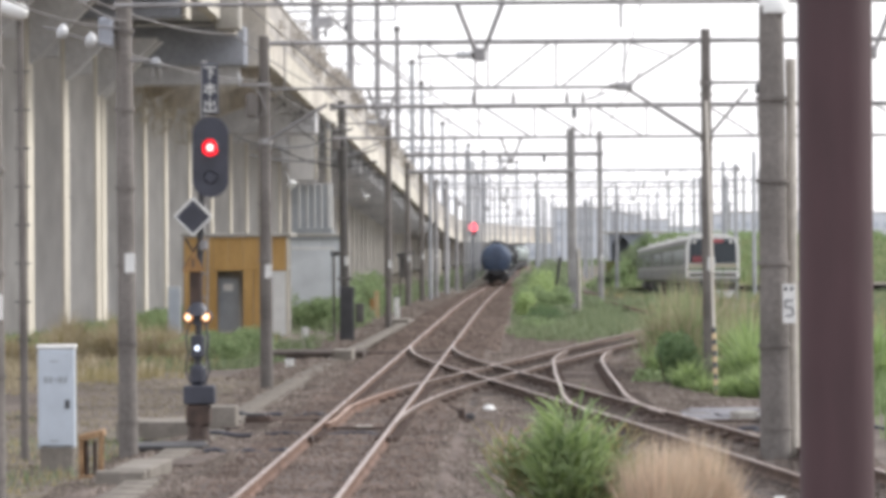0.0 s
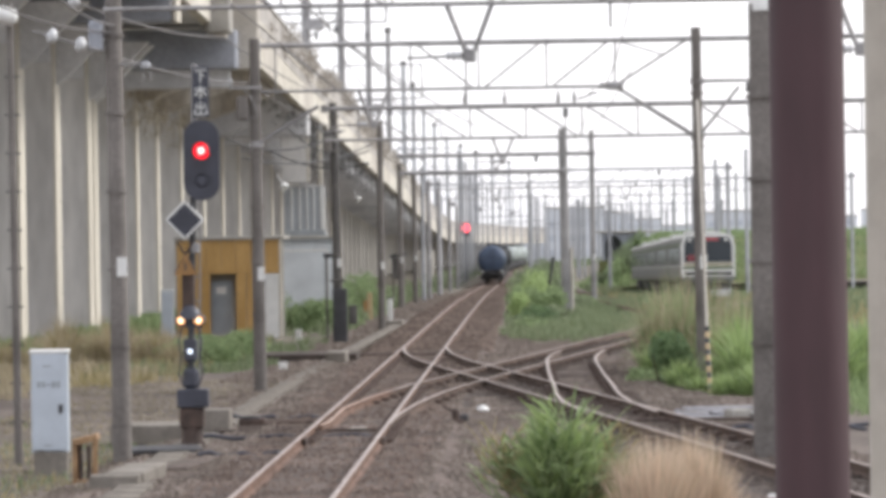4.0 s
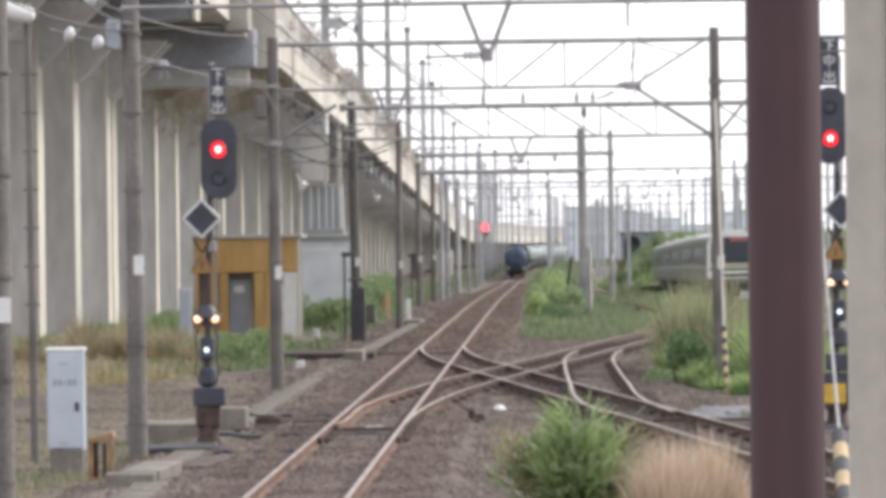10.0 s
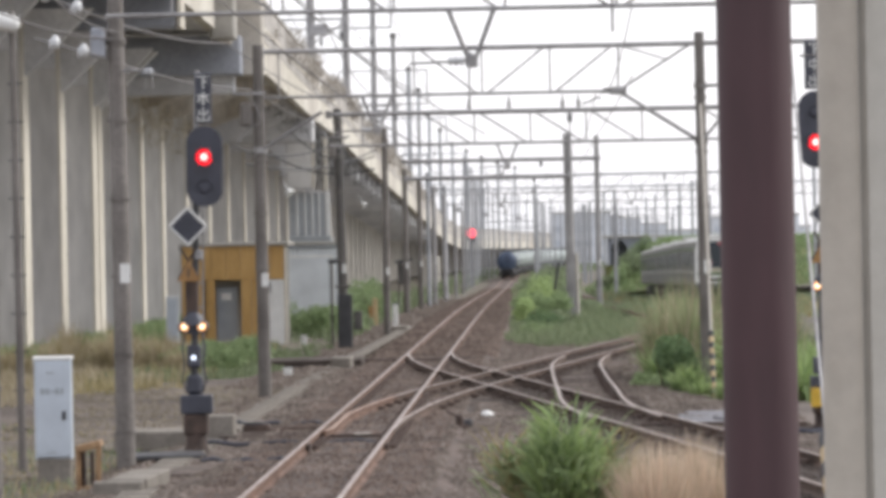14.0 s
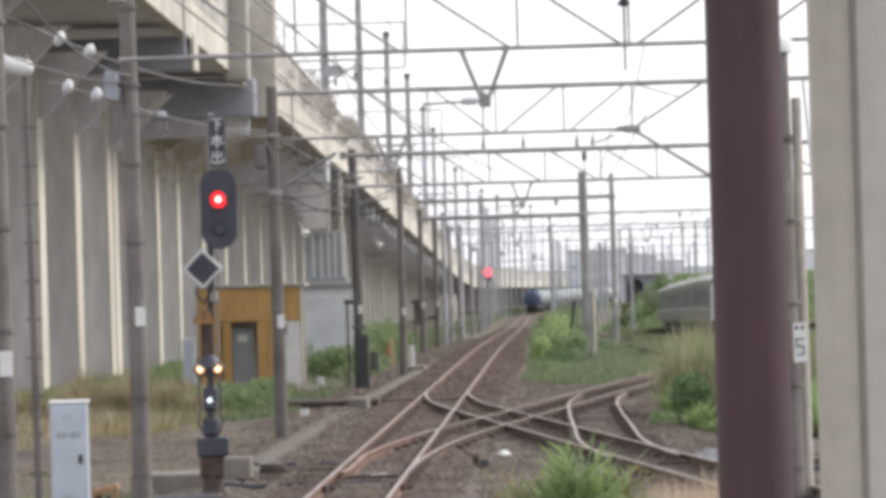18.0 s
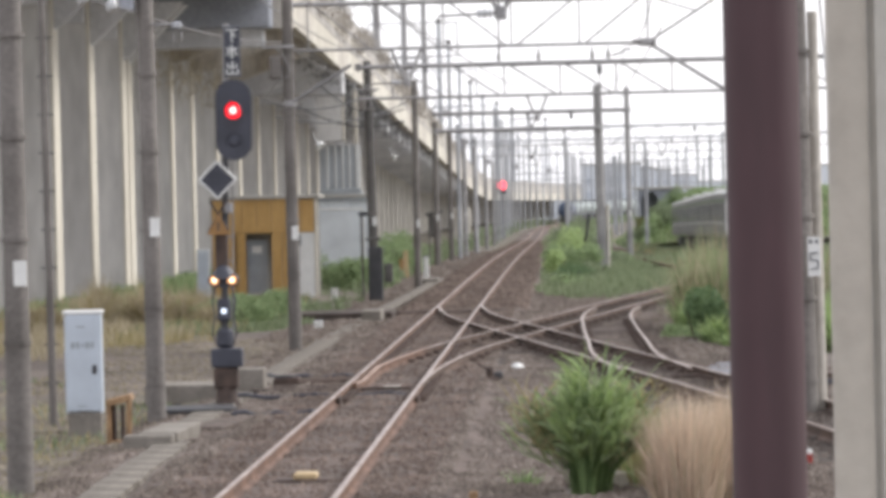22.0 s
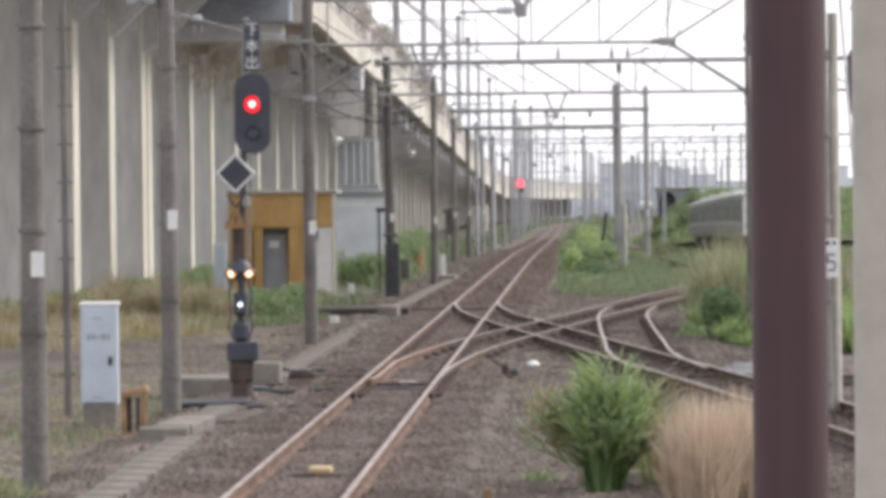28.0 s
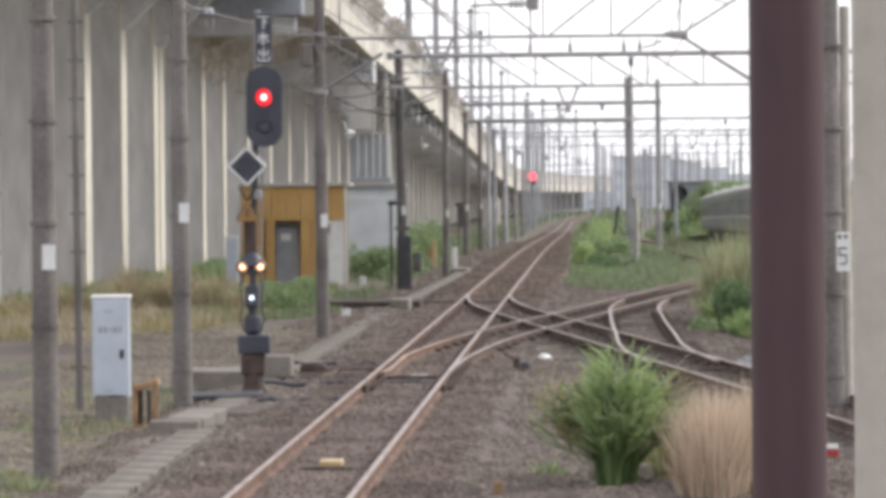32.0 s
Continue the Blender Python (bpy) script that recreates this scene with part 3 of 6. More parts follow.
for y in pier_y:
    bend = via_x(y) + 11
    top = soffit(y) + 0.55
    deep = 1.45 if y < 150 else 1.2
    pier = part("pier", Geo().box(-19.1 + bend, y + deep / 2, (top - 0.6) / 2 - 0.2, 6.5, deep, top + 0.6, 0.02), M_PIER, viaduct)
    part("pier_edge", Geo().box(-15.855 + bend, y + deep / 2, (top - 0.6) / 2 - 0.2, 0.1, deep + 0.02, top + 0.5, 0.015), M_EDGE, pier, "cream-coloured pier edge")
    if y < 155:
        part("cross_beam", Geo().box(-19.1 + bend, y + 0.5, top - 1.2, 6.3, 1.3, 2.3, 0.04), M_BEAM, pier, "shaded brown-grey cross beam")
        part("haunch", Geo().plate([(-15.8 + bend, top - 3.1), (-15.8 + bend, top - 1.0), (-13.6 + bend, top - 1.0), (-15.5 + bend, top - 2.9)], y + 0.4, y + 1.0), M_BEAM, pier, "shaded haunch bracket")
    elif y < 200:
        part("pier_head", Geo().plate([(-16.2 + bend, top - 2.3), (-15.2 + bend, top - 2.2), (-11.5 + bend, top - 0.9), (-11.5 + bend, top - 0.1), (-16.2 + bend, top - 0.05)], y + 0.3, y + 1.1), M_TANC if y < 190 else M_BEAM, pier, "rust-stained pier head")
    else:
        drop = 1.7 if y < 470 else 0.7
        part("cross_beam", Geo().box(-16.8 + bend, y + 0.5, top - drop / 2, 10.6, 1.1, drop, 0.04), M_BEAM, pier, "shaded cross beam under the deck")
    if y in (104.3, 114.3, 134.1, 171.4):
        pipe = part("drain_pipe", Geo().tube((-15.98, y + 2.4, -0.5), (-15.98, y + 2.4, top - 1.5), 0.085, 0.085, 8), M_PIPE, pier, "grey drain pipe")
        for k in range(6):
            part("pipe_clip", Geo().tube((-15.98, y + 2.4, 1.2 + 1.6 * k), (-15.98, y + 2.4, 1.26 + 1.6 * k), 0.105, 0.105, 8), M_DARK, pipe)
# the deep box beam over the ribbed screen, and the column beside it
part("box_beam", Geo().box(-13.6, 205.0, 9.2, 5.2, 1.6, 1.5, 0.05), M_BEAM, viaduct, "dark grey box beam")
web = part("hanging_wall", Geo().box(-11.75, 204.6, 7.2, 1.35, 0.5, 2.3, 0.03), M_PIER, viaduct, "grey hanging wall panel")
part("panel_edge", Geo().box(-11.05, 204.6, 7.2, 0.1, 0.54, 2.3, 0.02), M_EDGE, web, "cream panel edge")
part("haunch", Geo().plate([(-13.3, 8.4), (-12.2, 6.0), (-11.1, 5.95), (-11.1, 6.15), (-12.15, 6.2), (-12.6, 8.4)], 204.4, 205.2), M_BEAM, viaduct, "dark sloping haunch")
part("edge_column", Geo().box(-10.85, 213, 4.2, 0.22, 0.5, 9.6, 0.02), M_EDGE, viaduct, "cream edge column")
# Cross girders: shade under the deck is painted as their darker colour
part("cross_girder", Geo().box(-13.3, 150, 10.25, 5.2, 1.6, 1.5, 0.06), M_GIRDER, viaduct, "dark grey cross girder")
part("girder_web", Geo().box(-13.3, 150.2, 9.2, 4.6, 0.5, 0.8, 0.04), M_BEAM, viaduct, "shaded web under the girder")
part("cross_girder", Geo().box(-14.1, 127, 10.55, 6.0, 1.4, 1.1, 0.06), M_GIRDER, viaduct, "grey cross girder")
part("girder_end", Geo().box(-11.0, 127, 10.6, 0.14, 1.5, 1.2, 0.02), M_EDGE, viaduct, "cream girder end plate")
part("service_pipe", Geo().tube((-15, 126, 10.42), (-10.1, 126, 10.42), 0.06, 0.06, 8), M_STEEL, viaduct, "pale service pipe")
part("end_post", Geo().box(-10.45, 151, 12.2, 1.0, 1.2, 5.4, 0.06), M_CONC2, viaduct, "pale concrete end post")
part("end_post", Geo().box(-10.75, 141.5, 12.6, 0.9, 1.2, 4.4, 0.06), M_CONC, viaduct, "grey concrete end post")
# shrubs and dead creepers that hang over the parapet
creeper = Geo()
for k in range(6500):
    y = rnd.triangular(160, 470, 215)
    u = rnd.random()
    z = soffit(y) + 1.75 + 1.35 * u + 0.6 * noise.noise((y / 6, 0, 0))
    d = Vector((rnd.uniform(-1, 1), rnd.uniform(-1, 1), rnd.uniform(-1, 1))) * 0.28
    e = Vector((rnd.uniform(-1, 1), rnd.uniform(-1, 1), rnd.uniform(-1, 1))) * 0.12
    if noise.noise((y / 9, 3, z / 2)) > -0.12:
        p = Vector((-10.9 + rnd.uniform(0, 0.25), y, z))
        creeper.add([p, p + d, p + d * 0.6 + e], [(0, 1, 2)])
tagged(part("creeper", creeper, M_CREEPER, viaduct, "dry brown creeper over the parapet"), kind="stuff")

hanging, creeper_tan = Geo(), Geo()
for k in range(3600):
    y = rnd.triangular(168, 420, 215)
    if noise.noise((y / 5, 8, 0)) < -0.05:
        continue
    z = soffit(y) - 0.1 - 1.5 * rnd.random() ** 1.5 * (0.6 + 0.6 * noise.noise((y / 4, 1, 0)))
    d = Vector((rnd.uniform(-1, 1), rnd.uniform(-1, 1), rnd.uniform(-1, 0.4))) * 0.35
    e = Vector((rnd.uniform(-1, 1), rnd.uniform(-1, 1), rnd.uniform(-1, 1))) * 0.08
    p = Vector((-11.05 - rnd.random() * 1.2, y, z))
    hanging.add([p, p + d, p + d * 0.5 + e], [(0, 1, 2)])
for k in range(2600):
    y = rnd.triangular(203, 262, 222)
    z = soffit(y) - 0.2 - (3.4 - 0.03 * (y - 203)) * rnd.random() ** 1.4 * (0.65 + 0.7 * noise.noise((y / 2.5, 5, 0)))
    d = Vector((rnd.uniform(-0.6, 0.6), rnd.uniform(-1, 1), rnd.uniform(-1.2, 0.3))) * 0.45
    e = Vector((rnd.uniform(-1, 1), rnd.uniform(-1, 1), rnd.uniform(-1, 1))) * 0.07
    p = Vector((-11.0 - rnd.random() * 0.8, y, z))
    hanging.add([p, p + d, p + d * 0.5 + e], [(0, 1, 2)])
for k in range(700):
    y = rnd.choice((162.2, 171.4, 183.6)) + rnd.uniform(-1.5, 0.3)
    z = soffit(y) - 1.2 - 1.6 * rnd.random() ** 1.3
    d = Vector((rnd.uniform(-0.6, 0.6), rnd.uniform(-1, 1), rnd.uniform(-1.2, 0.3))) * 0.4
    e = Vector((rnd.uniform(-1, 1), rnd.uniform(-1, 1), rnd.uniform(-1, 1))) * 0.06
    p = Vector((-15.6 + rnd.gauss(0, 0.5), y, z))
    creeper_tan.add([p, p + d, p + d * 0.5 + e], [(0, 1, 2)])
tagged(part("dry_creeper", creeper_tan, M_STRAW, viaduct, "tan dry creeper hanging from the pier tops"), kind="stuff")
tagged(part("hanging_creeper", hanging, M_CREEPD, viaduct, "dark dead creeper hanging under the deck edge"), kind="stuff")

# ---- poles ----
NUMBER = mesh("number_plate", Geo().box(0, 0, 0, 0.14, 0.02, 0.27, 0.005), M_WHITE)


def pole(x, y, top, r, label, lean=0.0, plate=None, group="catenary poles", material=None, bands=True, base=None):
    z0 = dip(y) - 0.4 if base is None else base
    ob = thing("catenary_pole", label, "pole", (x, y, z0), group)
    h = top - z0
    part("shaft", Geo().tube((0, 0, 0), (lean, 0, h), r * 1.12, r * 0.88, 12), material or M_POLE, ob)
    if bands:
        for k in range(int(h / 1.1)):
            f = (k + 0.6) * 1.1 / h
            part("steel_band", Geo().tube((lean * f, 0, f * h - 0.025), (lean * f, 0, f * h + 0.025), r * 1.18, r * 1.18, 12), M_POLE, ob)
    if plate:
        n = part("number_plate", NUMBER, None, ob, "white number plate")
        n.location = (lean * (plate - z0) / h + r * 0.5, -r * 1.1, plate - z0)
    return ob


CON = "weathered concrete catenary pole with steel bands"
near_pole = pole(-5.67, 55.6, 7.6, 0.125, CON, -0.04, 2.5)
part("switch_case", Geo().box(-0.27, -0.1, 6.15, 0.2, 0.22, 0.42, 0.03), M_GIRDER, near_pole, "blue-grey steel case")
pole(-5.39, 80.7, 7.0, 0.125, CON, -0.02, 2.2)
pole(-5.76, 42.2, 6.6, 0.13, CON, 0.0, 2.1)
thin = pole(-7.26, 56.6, 6.3, 0.055, "thin grey steel pole with step bolts", -0.04, None, bands=False)
for k in range(10):
    part("step_bolt", Geo().tube((-0.12, -0.03, 0.7 + 0.55 * k), (0.1, -0.03, 0.7 + 0.55 * k), 0.012, 0.012, 5), M_DARK, thin)
pole(-5.88, 126, 7.3, 0.15, "sooty concrete catenary pole hung with cables", -0.1, 2.2, material=M_DPOLE)
pole(-5.13, 143, 7.2, 0.12, CON, 0.03, 2.0)
pole(3.65, 81, 7.1, 0.115, CON, -0.04, 2.3)
thick = pole(1.80, 165.5, 7.5, 0.20, "thick pale concrete catenary pole", -0.08, None, material=M_LPOLE, bands=False)
part("conduit", Geo().tube((0.27, -0.1, 0), (0.24, -0.1, 2.9), 0.06, 0.06, 8), M_CONCL, thick, "white cable guard")
pole(3.41, 191, 8.1, 0.13, "grey concrete catenary pole with a white plate", -0.03, 2.0, material=M_LPOLE, bands=False)
pole(3.27, 53, 5.9, 0.19, "thick concrete catenary pole with a white cap", -0.03, None)
for x, y, top in ((-6.0, 194, 6.7), (-5.85, 214, 6.6), (-5.7, 240, 6.6), (-5.7, 268, 6.4), (-5.6, 302, 6.2), (-5.6, 336, 6.0)):
    pole(x, y, top, 0.14, "slim dark grey pole beside the main track", 0, 2.0 if y < 260 else None, material=M_POLE if y < 230 else M_STEEL, bands=False)


# ---- gantries over the tracks ----
def gantry(y, x0, x1, upper, lower, r, label, drops=(), mid=0.0, m=None, legs=False, lx=None, step=1.5):
    """A lattice beam across the tracks; drops: where V-shaped drop brackets hang from it."""
    ob = thing("catenary_gantry", label, "gantry", (0, y, 0), "catenary gantries")
    part("upper_chord", Geo().tube((x0, 0, upper), (x1, 0, upper), r, r, 8), m or M_STEEL, ob)
    for x in (x0, x1):
        part("end_clamp", Geo().box(x, 0, upper, 0.2, 0.34, 0.22, 0.02), M_STEEL, ob)
    if lower:
        part("lower_chord", Geo().tube((x0, 0, lower), (lx or x1, 0, lower), r * 0.6, r * 0.6, 6), M_STEEL, ob)
        x = mid - step * int((mid - x0) / step)
        while x < (lx or x1) - 0.1:
            part("hanger", Geo().tube((x, 0, upper), (x, 0, lower), r * 0.35, r * 0.35, 5), m or M_STEEL, ob)
            if x + step <= (lx or x1) + 0.1:
                up = (upper, lower) if x < mid - 0.01 else (lower, upper)
                part("diagonal", Geo().tube((x + 0.1, 0, up[0]), (x + step - 0.1, 0, up[1]), r * 0.4, r * 0.4, 5), m or M_STEEL, ob)
            x += step
    low = lower or upper
    for x in drops:
        for dx in (-0.31, 0.31):
            part("drop_bracket", Geo().tube((x + dx, 0, low), (x + dx * 0.15, 0, low - 0.68), 0.035, 0.03, 6), M_STEEL, ob)
        part("pivot", Geo().box(x, 0, low - 0.7, 0.16, 0.12, 0.18, 0.02), M_STEEL, ob)
        part("steady_arm", Geo().tube((x, 0, low - 0.7), (x - 0.85, 0.1, low - 0.72), 0.018, 0.015, 5), M_WIRE, ob)
        part("insulator", Geo().lathe((x - 0.12, 0.02, low - 0.7), (-1, 0, 0), [(0, 0.03), (0.02, 0.07), (0.06, 0.03), (0.1, 0.07), (0.14, 0.03), (0.18, 0.07), (0.2, 0.03)], 8), M_INSUL, ob)
        part("suspension_rod", Geo().tube((x + 1.9, 0, upper), (x + 1.9, 0, low - 0.35), 0.02, 0.02, 5), M_STEEL, ob)
        part("suspension_insulator", Geo().lathe((x + 1.9, 0, upper - 0.1), (0, 0, -1), [(0, 0.04), (0.03, 0.1), (0.08, 0.04), (0.13, 0.1), (0.18, 0.04), (0.23, 0.1), (0.27, 0.03)], 8), M_DARK, ob)
    if legs:
        for x in (x0 + 0.15, x1 - 0.15):
            part("leg", Geo().tube((x, 0, dip(y) - 0.5), (x, 0, upper + 0.3), 0.13, 0.11, 8), m or M_STEEL, ob)
    return ob


LAT = "grey steel lattice gantry spanning the tracks"
gantry(53.3, -5.6, 9, 6.87, 5.99, 0.05, LAT, (-0.66, 4.6), 1.3)
g81 = gantry(81, -5.4, 12, 6.87, 5.93, 0.05, LAT, (-3.0,), -0.84, lx=1.94, step=1.39)
part("diagonal", Geo().tube((1.94, 0, 5.93), (3.4, 0, 6.84), 0.025, 0.025, 5), M_STEEL, g81)
part("diagonal", Geo().tube((1.94, 0, 5.93), (3.55, 0, 4.9), 0.035, 0.035, 6), M_STEEL, g81)
part("stay", Geo().tube((2.05, 0, 6.84), (2.95, 0, 6.55), 0.016, 0.016, 5), M_STEEL, g81)
g119 = gantry(119, -5.9, 15, 6.87, 5.92, 0.07, LAT, (-0.55,), 13.6, step=1.68)
for x in (-1.67, -0.47, 1.14, 1.62):
    part("peg", Geo().tube((x, 0, 6.9), (x, 0, 7.3), 0.035, 0.03, 6), M_STEEL, g119)
    part("peg_insulator", Geo().lathe((x, 0, 6.98), (0, 0, 1), [(0, 0.04), (0.03, 0.075), (0.08, 0.04), (0.13, 0.075), (0.18, 0.04)], 8), M_STEEL, g119)
part("switch_arm", Geo().wire([(1.72, 0, 7.05), (2.0, 0, 7.12), (2.12, 0, 7.22), (2.3, 0, 7.22)], 0.03, 5), M_STEEL, g119, "bent switch arm")
gantry(190.5, -5.9, 3.45, 7.0, None, 0.09, "grey steel pipe beam between two poles", (-1.2,))
gantry(165.2, -5.0, 1.75, 5.72, None, 0.09, "grey steel pipe beam between two poles")
for y in (228, 275):
    gantry(y, -5.9, 12, 6.9, 5.9, 0.06, "distant grey steel lattice gantry", (-1.5, 6.0), 0.0, M_GALV, True)

# ---- near posts ----
post = thing("brown_post", "maroon painted round steel post", "post", (0.2545, 3.3, 1.1))
part("shaft", Geo().tube((0, 0, 0), (0, 0, 3.2), 0.0311, 0.0311, 24), M_BROWN, post)
post = thing("cream_post", "cream painted steel post with rounded edges", "post", (0.3285, 3.6, 1.1))
part("shaft", Geo().tube((0.0186, 0, 0), (0.0186, 0, 3.2), 0.0186, 0.0186, 28), M_CREAM, post)
part("flange", Geo().box(0.106, 0.014, 1.6, 0.134, 0.03, 3.2, 0.006), M_CREAMP, post, "pale grey-cream flange")
solid("platform", Geo().box(0, -1.5, 0.4, 5, 12, 1.4, 0.03), M_CONC, "grey concrete station platform end", "platform", kind="structure")


# ---- signals ----
STROKES = {
    "down": [(-0.45, 0.42, 0.45, 0.42), (0, 0.42, 0, -0.48), (0.02, 0.15, 0.3, -0.05)],
    "main": [(-0.45, 0.22, 0.45, 0.22), (0, 0.5, 0, -0.5), (-0.03, 0.2, -0.45, -0.25), (0.03, 0.2, 0.45, -0.25), (-0.2, -0.26, 0.2, -0.26)],
    "out": [(0, 0.5, 0, -0.42), (-0.32, 0.35, -0.32, 0.05), (0.32, 0.35, 0.32, 0.05), (-0.32, 0.05, 0.32, 0.05), (-0.42, -0.08, -0.42, -0.45), (0.42, -0.08, 0.42, -0.45), (-0.42, -0.45, 0.42, -0.45)],
    "middle": [(-0.38, 0.28, 0.38, 0.28), (-0.38, -0.12, 0.38, -0.12), (-0.38, 0.28, -0.38, -0.12), (0.38, 0.28, 0.38, -0.12), (0, 0.5, 0, -0.5)],
}


def character(kind, x, y, z, size):
    g = Geo()
    for a, b, c, d in STROKES[kind]:
        g.tube((x + a * size, y, z + b * size), (x + c * size, y, z + d * size), size * 0.075, size * 0.075, 4)
    return g


def lamp(owner, x, z, r, m, name="lens", front=-0.06):
    part(name, Geo().lathe((x, front, z), (0, -1, 0), [(0, r), (r * 0.15, r * 0.92), (r * 0.35, r * 0.5)], 16), m, owner)


def hood(owner, x, z, r, deep=0.25):
    vs = [(x + (r + w) * math.cos(a), yy_, z + (r + w) * math.sin(a)) for w in (0, 0.012) for yy_ in (-0.04, -0.04 - deep) for a in [radians(-20 + 220 * k / 12) for k in range(13)]]
    fs = [(k, k + 1, 14 + k, 13 + k) for k in range(12)] + [(26 + k, 39 + k, 40 + k, 27 + k) for k in range(12)] + [(13 + k, 14 + k, 40 + k, 39 + k) for k in range(12)]
    part("hood", Geo().add(vs, fs, True), M_BLACK, owner, "black sun hood")


def signal(x, y, red, lower, flip, words, label, px=-0.2, dx=-0.26, cx=-0.21):
    """A two-lamp signal on a post. red: the height of its lit lamp; lower: that of the paired lamps below; flip: the red lamp is the lower one."""
    ob = thing("railway_signal", label, "signal", (x, y, -0.32))
    z, a = red + 0.32, lower + 0.32
    part("footing", Geo().box(px, 0, 0.03, 0.6, 0.5, 0.16, 0.02), M_CONC, ob, "concrete footing")
    part("pedestal", Geo().lathe((px, 0, 0.08), (0, 0, 1), [(-0.12, 0.24), (0.04, 0.21), (0.16, 0.16), (0.4, 0.15)], 12), M_RUST, ob)
    part("pedestal_box", Geo().box(px, 0, 0.54, 0.36, 0.3, 0.30, 0.02), M_RUST, ob, "dark rusty pedestal box")
    part("junction_box", Geo().box(px + 0.02, -0.02, 0.84, 0.47, 0.3, 0.28, 0.02), M_BLACK, ob, "black junction box")
    part("post", Geo().tube((px - 0.02, 0, 0.95), (px + 0.06, 0.1, z - 0.5), 0.055, 0.05, 12), M_DARK, ob)
    part("post", Geo().tube((px + 0.06, 0.1, z - 0.6), (px + 0.1, 0.1, z + 1.3), 0.05, 0.04, 10), M_STEEL, ob)
    part("sleeve", Geo().box(cx - 0.02, 0.03, a + 0.42, 0.19, 0.16, 0.56, 0.02), M_RUST, ob, "rust-brown post sleeve")
    # ladder behind the post
    for side in (-0.06, 0.06):
        part("ladder_rail", Geo().tube((px + side, 0.45, 0.1), (px + side + 0.1, 0.3, z + 0.3), 0.014, 0.014, 5), M_STEEL, ob)
    for k in range(12):
        f = (k + 1) / 13
        part("rung", Geo().tube((px - 0.06 + 0.1 * f, 0.45 - 0.15 * f, 0.1 + (z + 0.2) * f), (px + 0.06 + 0.1 * f, 0.45 - 0.15 * f, 0.1 + (z + 0.2) * f), 0.011, 0.011, 5), M_STEEL, ob)
    c = -0.14 if not flip else 0.2
    pts = [(0.275 * math.cos(6.28319 * k / 24), (0.33 if k < 12 else -0.33) + 0.275 * math.sin(6.28319 * k / 24)) for k in range(24)]
    back = part("backplate", Geo().plate([(qx, qz + z + c) for qx, qz in pts], -0.05, -0.02), M_BLACK, ob, "black oval backplate")
    part("lamp_housing", Geo().box(0, 0.1, z + c, 0.26, 0.24, 0.9, 0.03), M_BLACK, back)
    dark = z - 0.46 if not flip else z + 0.46
    # Red disc painted as the lamp's halo, pale disc as its glaring centre
    lamp(back, 0, z, 0.125, M_GLOWRED, "red_halo_lens")
    lamp(back, 0, z, 0.075, M_GLOWCORE, "lit_core", -0.085)
    lamp(back, 0, dark, 0.095, M_BLACK, "dark_lens", -0.05)
    hood(back, 0, z, 0.12)
    hood(back, 0, dark, 0.12, 0.035)
    # name board above
    bz = z + c + 0.6 + 0.41
    board = part("name_board", Geo().box(-0.0, -0.02, bz, 0.25 if not flip else 0.31, 0.04, 0.76, 0.01), M_BLACK, ob, "black name board with white characters")
    for k, w in enumerate(words):
        part("lettering", character(w, 0, -0.05, bz + 0.24 - 0.24 * k, 0.2), M_WHITE, board, "white character")
    # diamond board
    dz = z - (1.03 if not flip else 1.12)
    r = 0.275
    d = part("diamond_board", Geo().plate([(dx, dz - r), (dx + r, dz), (dx, dz + r), (dx - r, dz)], -0.10, -0.08), M_BLACK, ob, "black diamond board")
    for p, q in (((0, -r), (r, 0)), ((r, 0), (0, r)), ((0, r), (-r, 0)), ((-r, 0), (0, -r))):
        part("white_border", Geo().tube((dx + p[0], -0.1, dz + p[1]), (dx + q[0], -0.1, dz + q[1]), 0.024, 0.024, 4), M_WHITE, d, "white painted border")
    part("cable_box", Geo().box(dx + 0.14, 0.0, dz - 0.42, 0.12, 0.1, 0.16, 0.02), M_STEEL, ob)
    # hazard triangle with crossed arms behind
    tz = a + (0.82 if not flip else 0.5)
    for sx in (-1, 1):
        part("crossed_arm", Geo().tube((cx - 0.05 + sx * 0.15, -0.06, tz - 0.1), (cx - 0.05 - sx * 0.12, -0.06, tz + 0.36), 0.022, 0.02, 5), M_RUST, ob)
    tri = part("hazard_triangle", Geo().plate([(cx - 0.22, tz - 0.14), (cx + 0.12, tz - 0.14), (cx - 0.05, tz + 0.17)], -0.12, -0.1), M_AMBERP, ob, "amber warning triangle")
    part("triangle_mark", Geo().box(cx - 0.05, -0.124, tz - 0.02, 0.025, 0.006, 0.13), M_DARK, tri)
    # paired lamps
    head = part("lamp_bracket", Geo().lathe((cx, 0.05, a), (0, -1, 0), [(0, 0.13), (0.08, 0.13)], 12), M_BLACK, ob)
    dome = Geo()
    dome.lathe((cx, 0, a + 0.02), (0, 0, 1), [(0, 0.17), (0.1, 0.155), (0.18, 0.1), (0.22, 0.03)], 14)
    part("dome_hood", dome, M_BLACK, ob, "black domed hood")
    for sx in (-1, 1):
        part("lamp_case", Geo().lathe((cx + sx * 0.13, 0.02, a), (0, -1, 0), [(0, 0.1), (0.1, 0.1), (0.11, 0.085)], 14), M_BLACK, head)
        # Amber ring and pale centre: halo and glare built as two discs
        lamp(head, cx + sx * 0.13, a, 0.066, M_GLOWORANGE, "amber_lens", -0.092)
        lamp(head, cx + sx * 0.13, a, 0.042, M_GLOWAMB, "lit_core", -0.108)
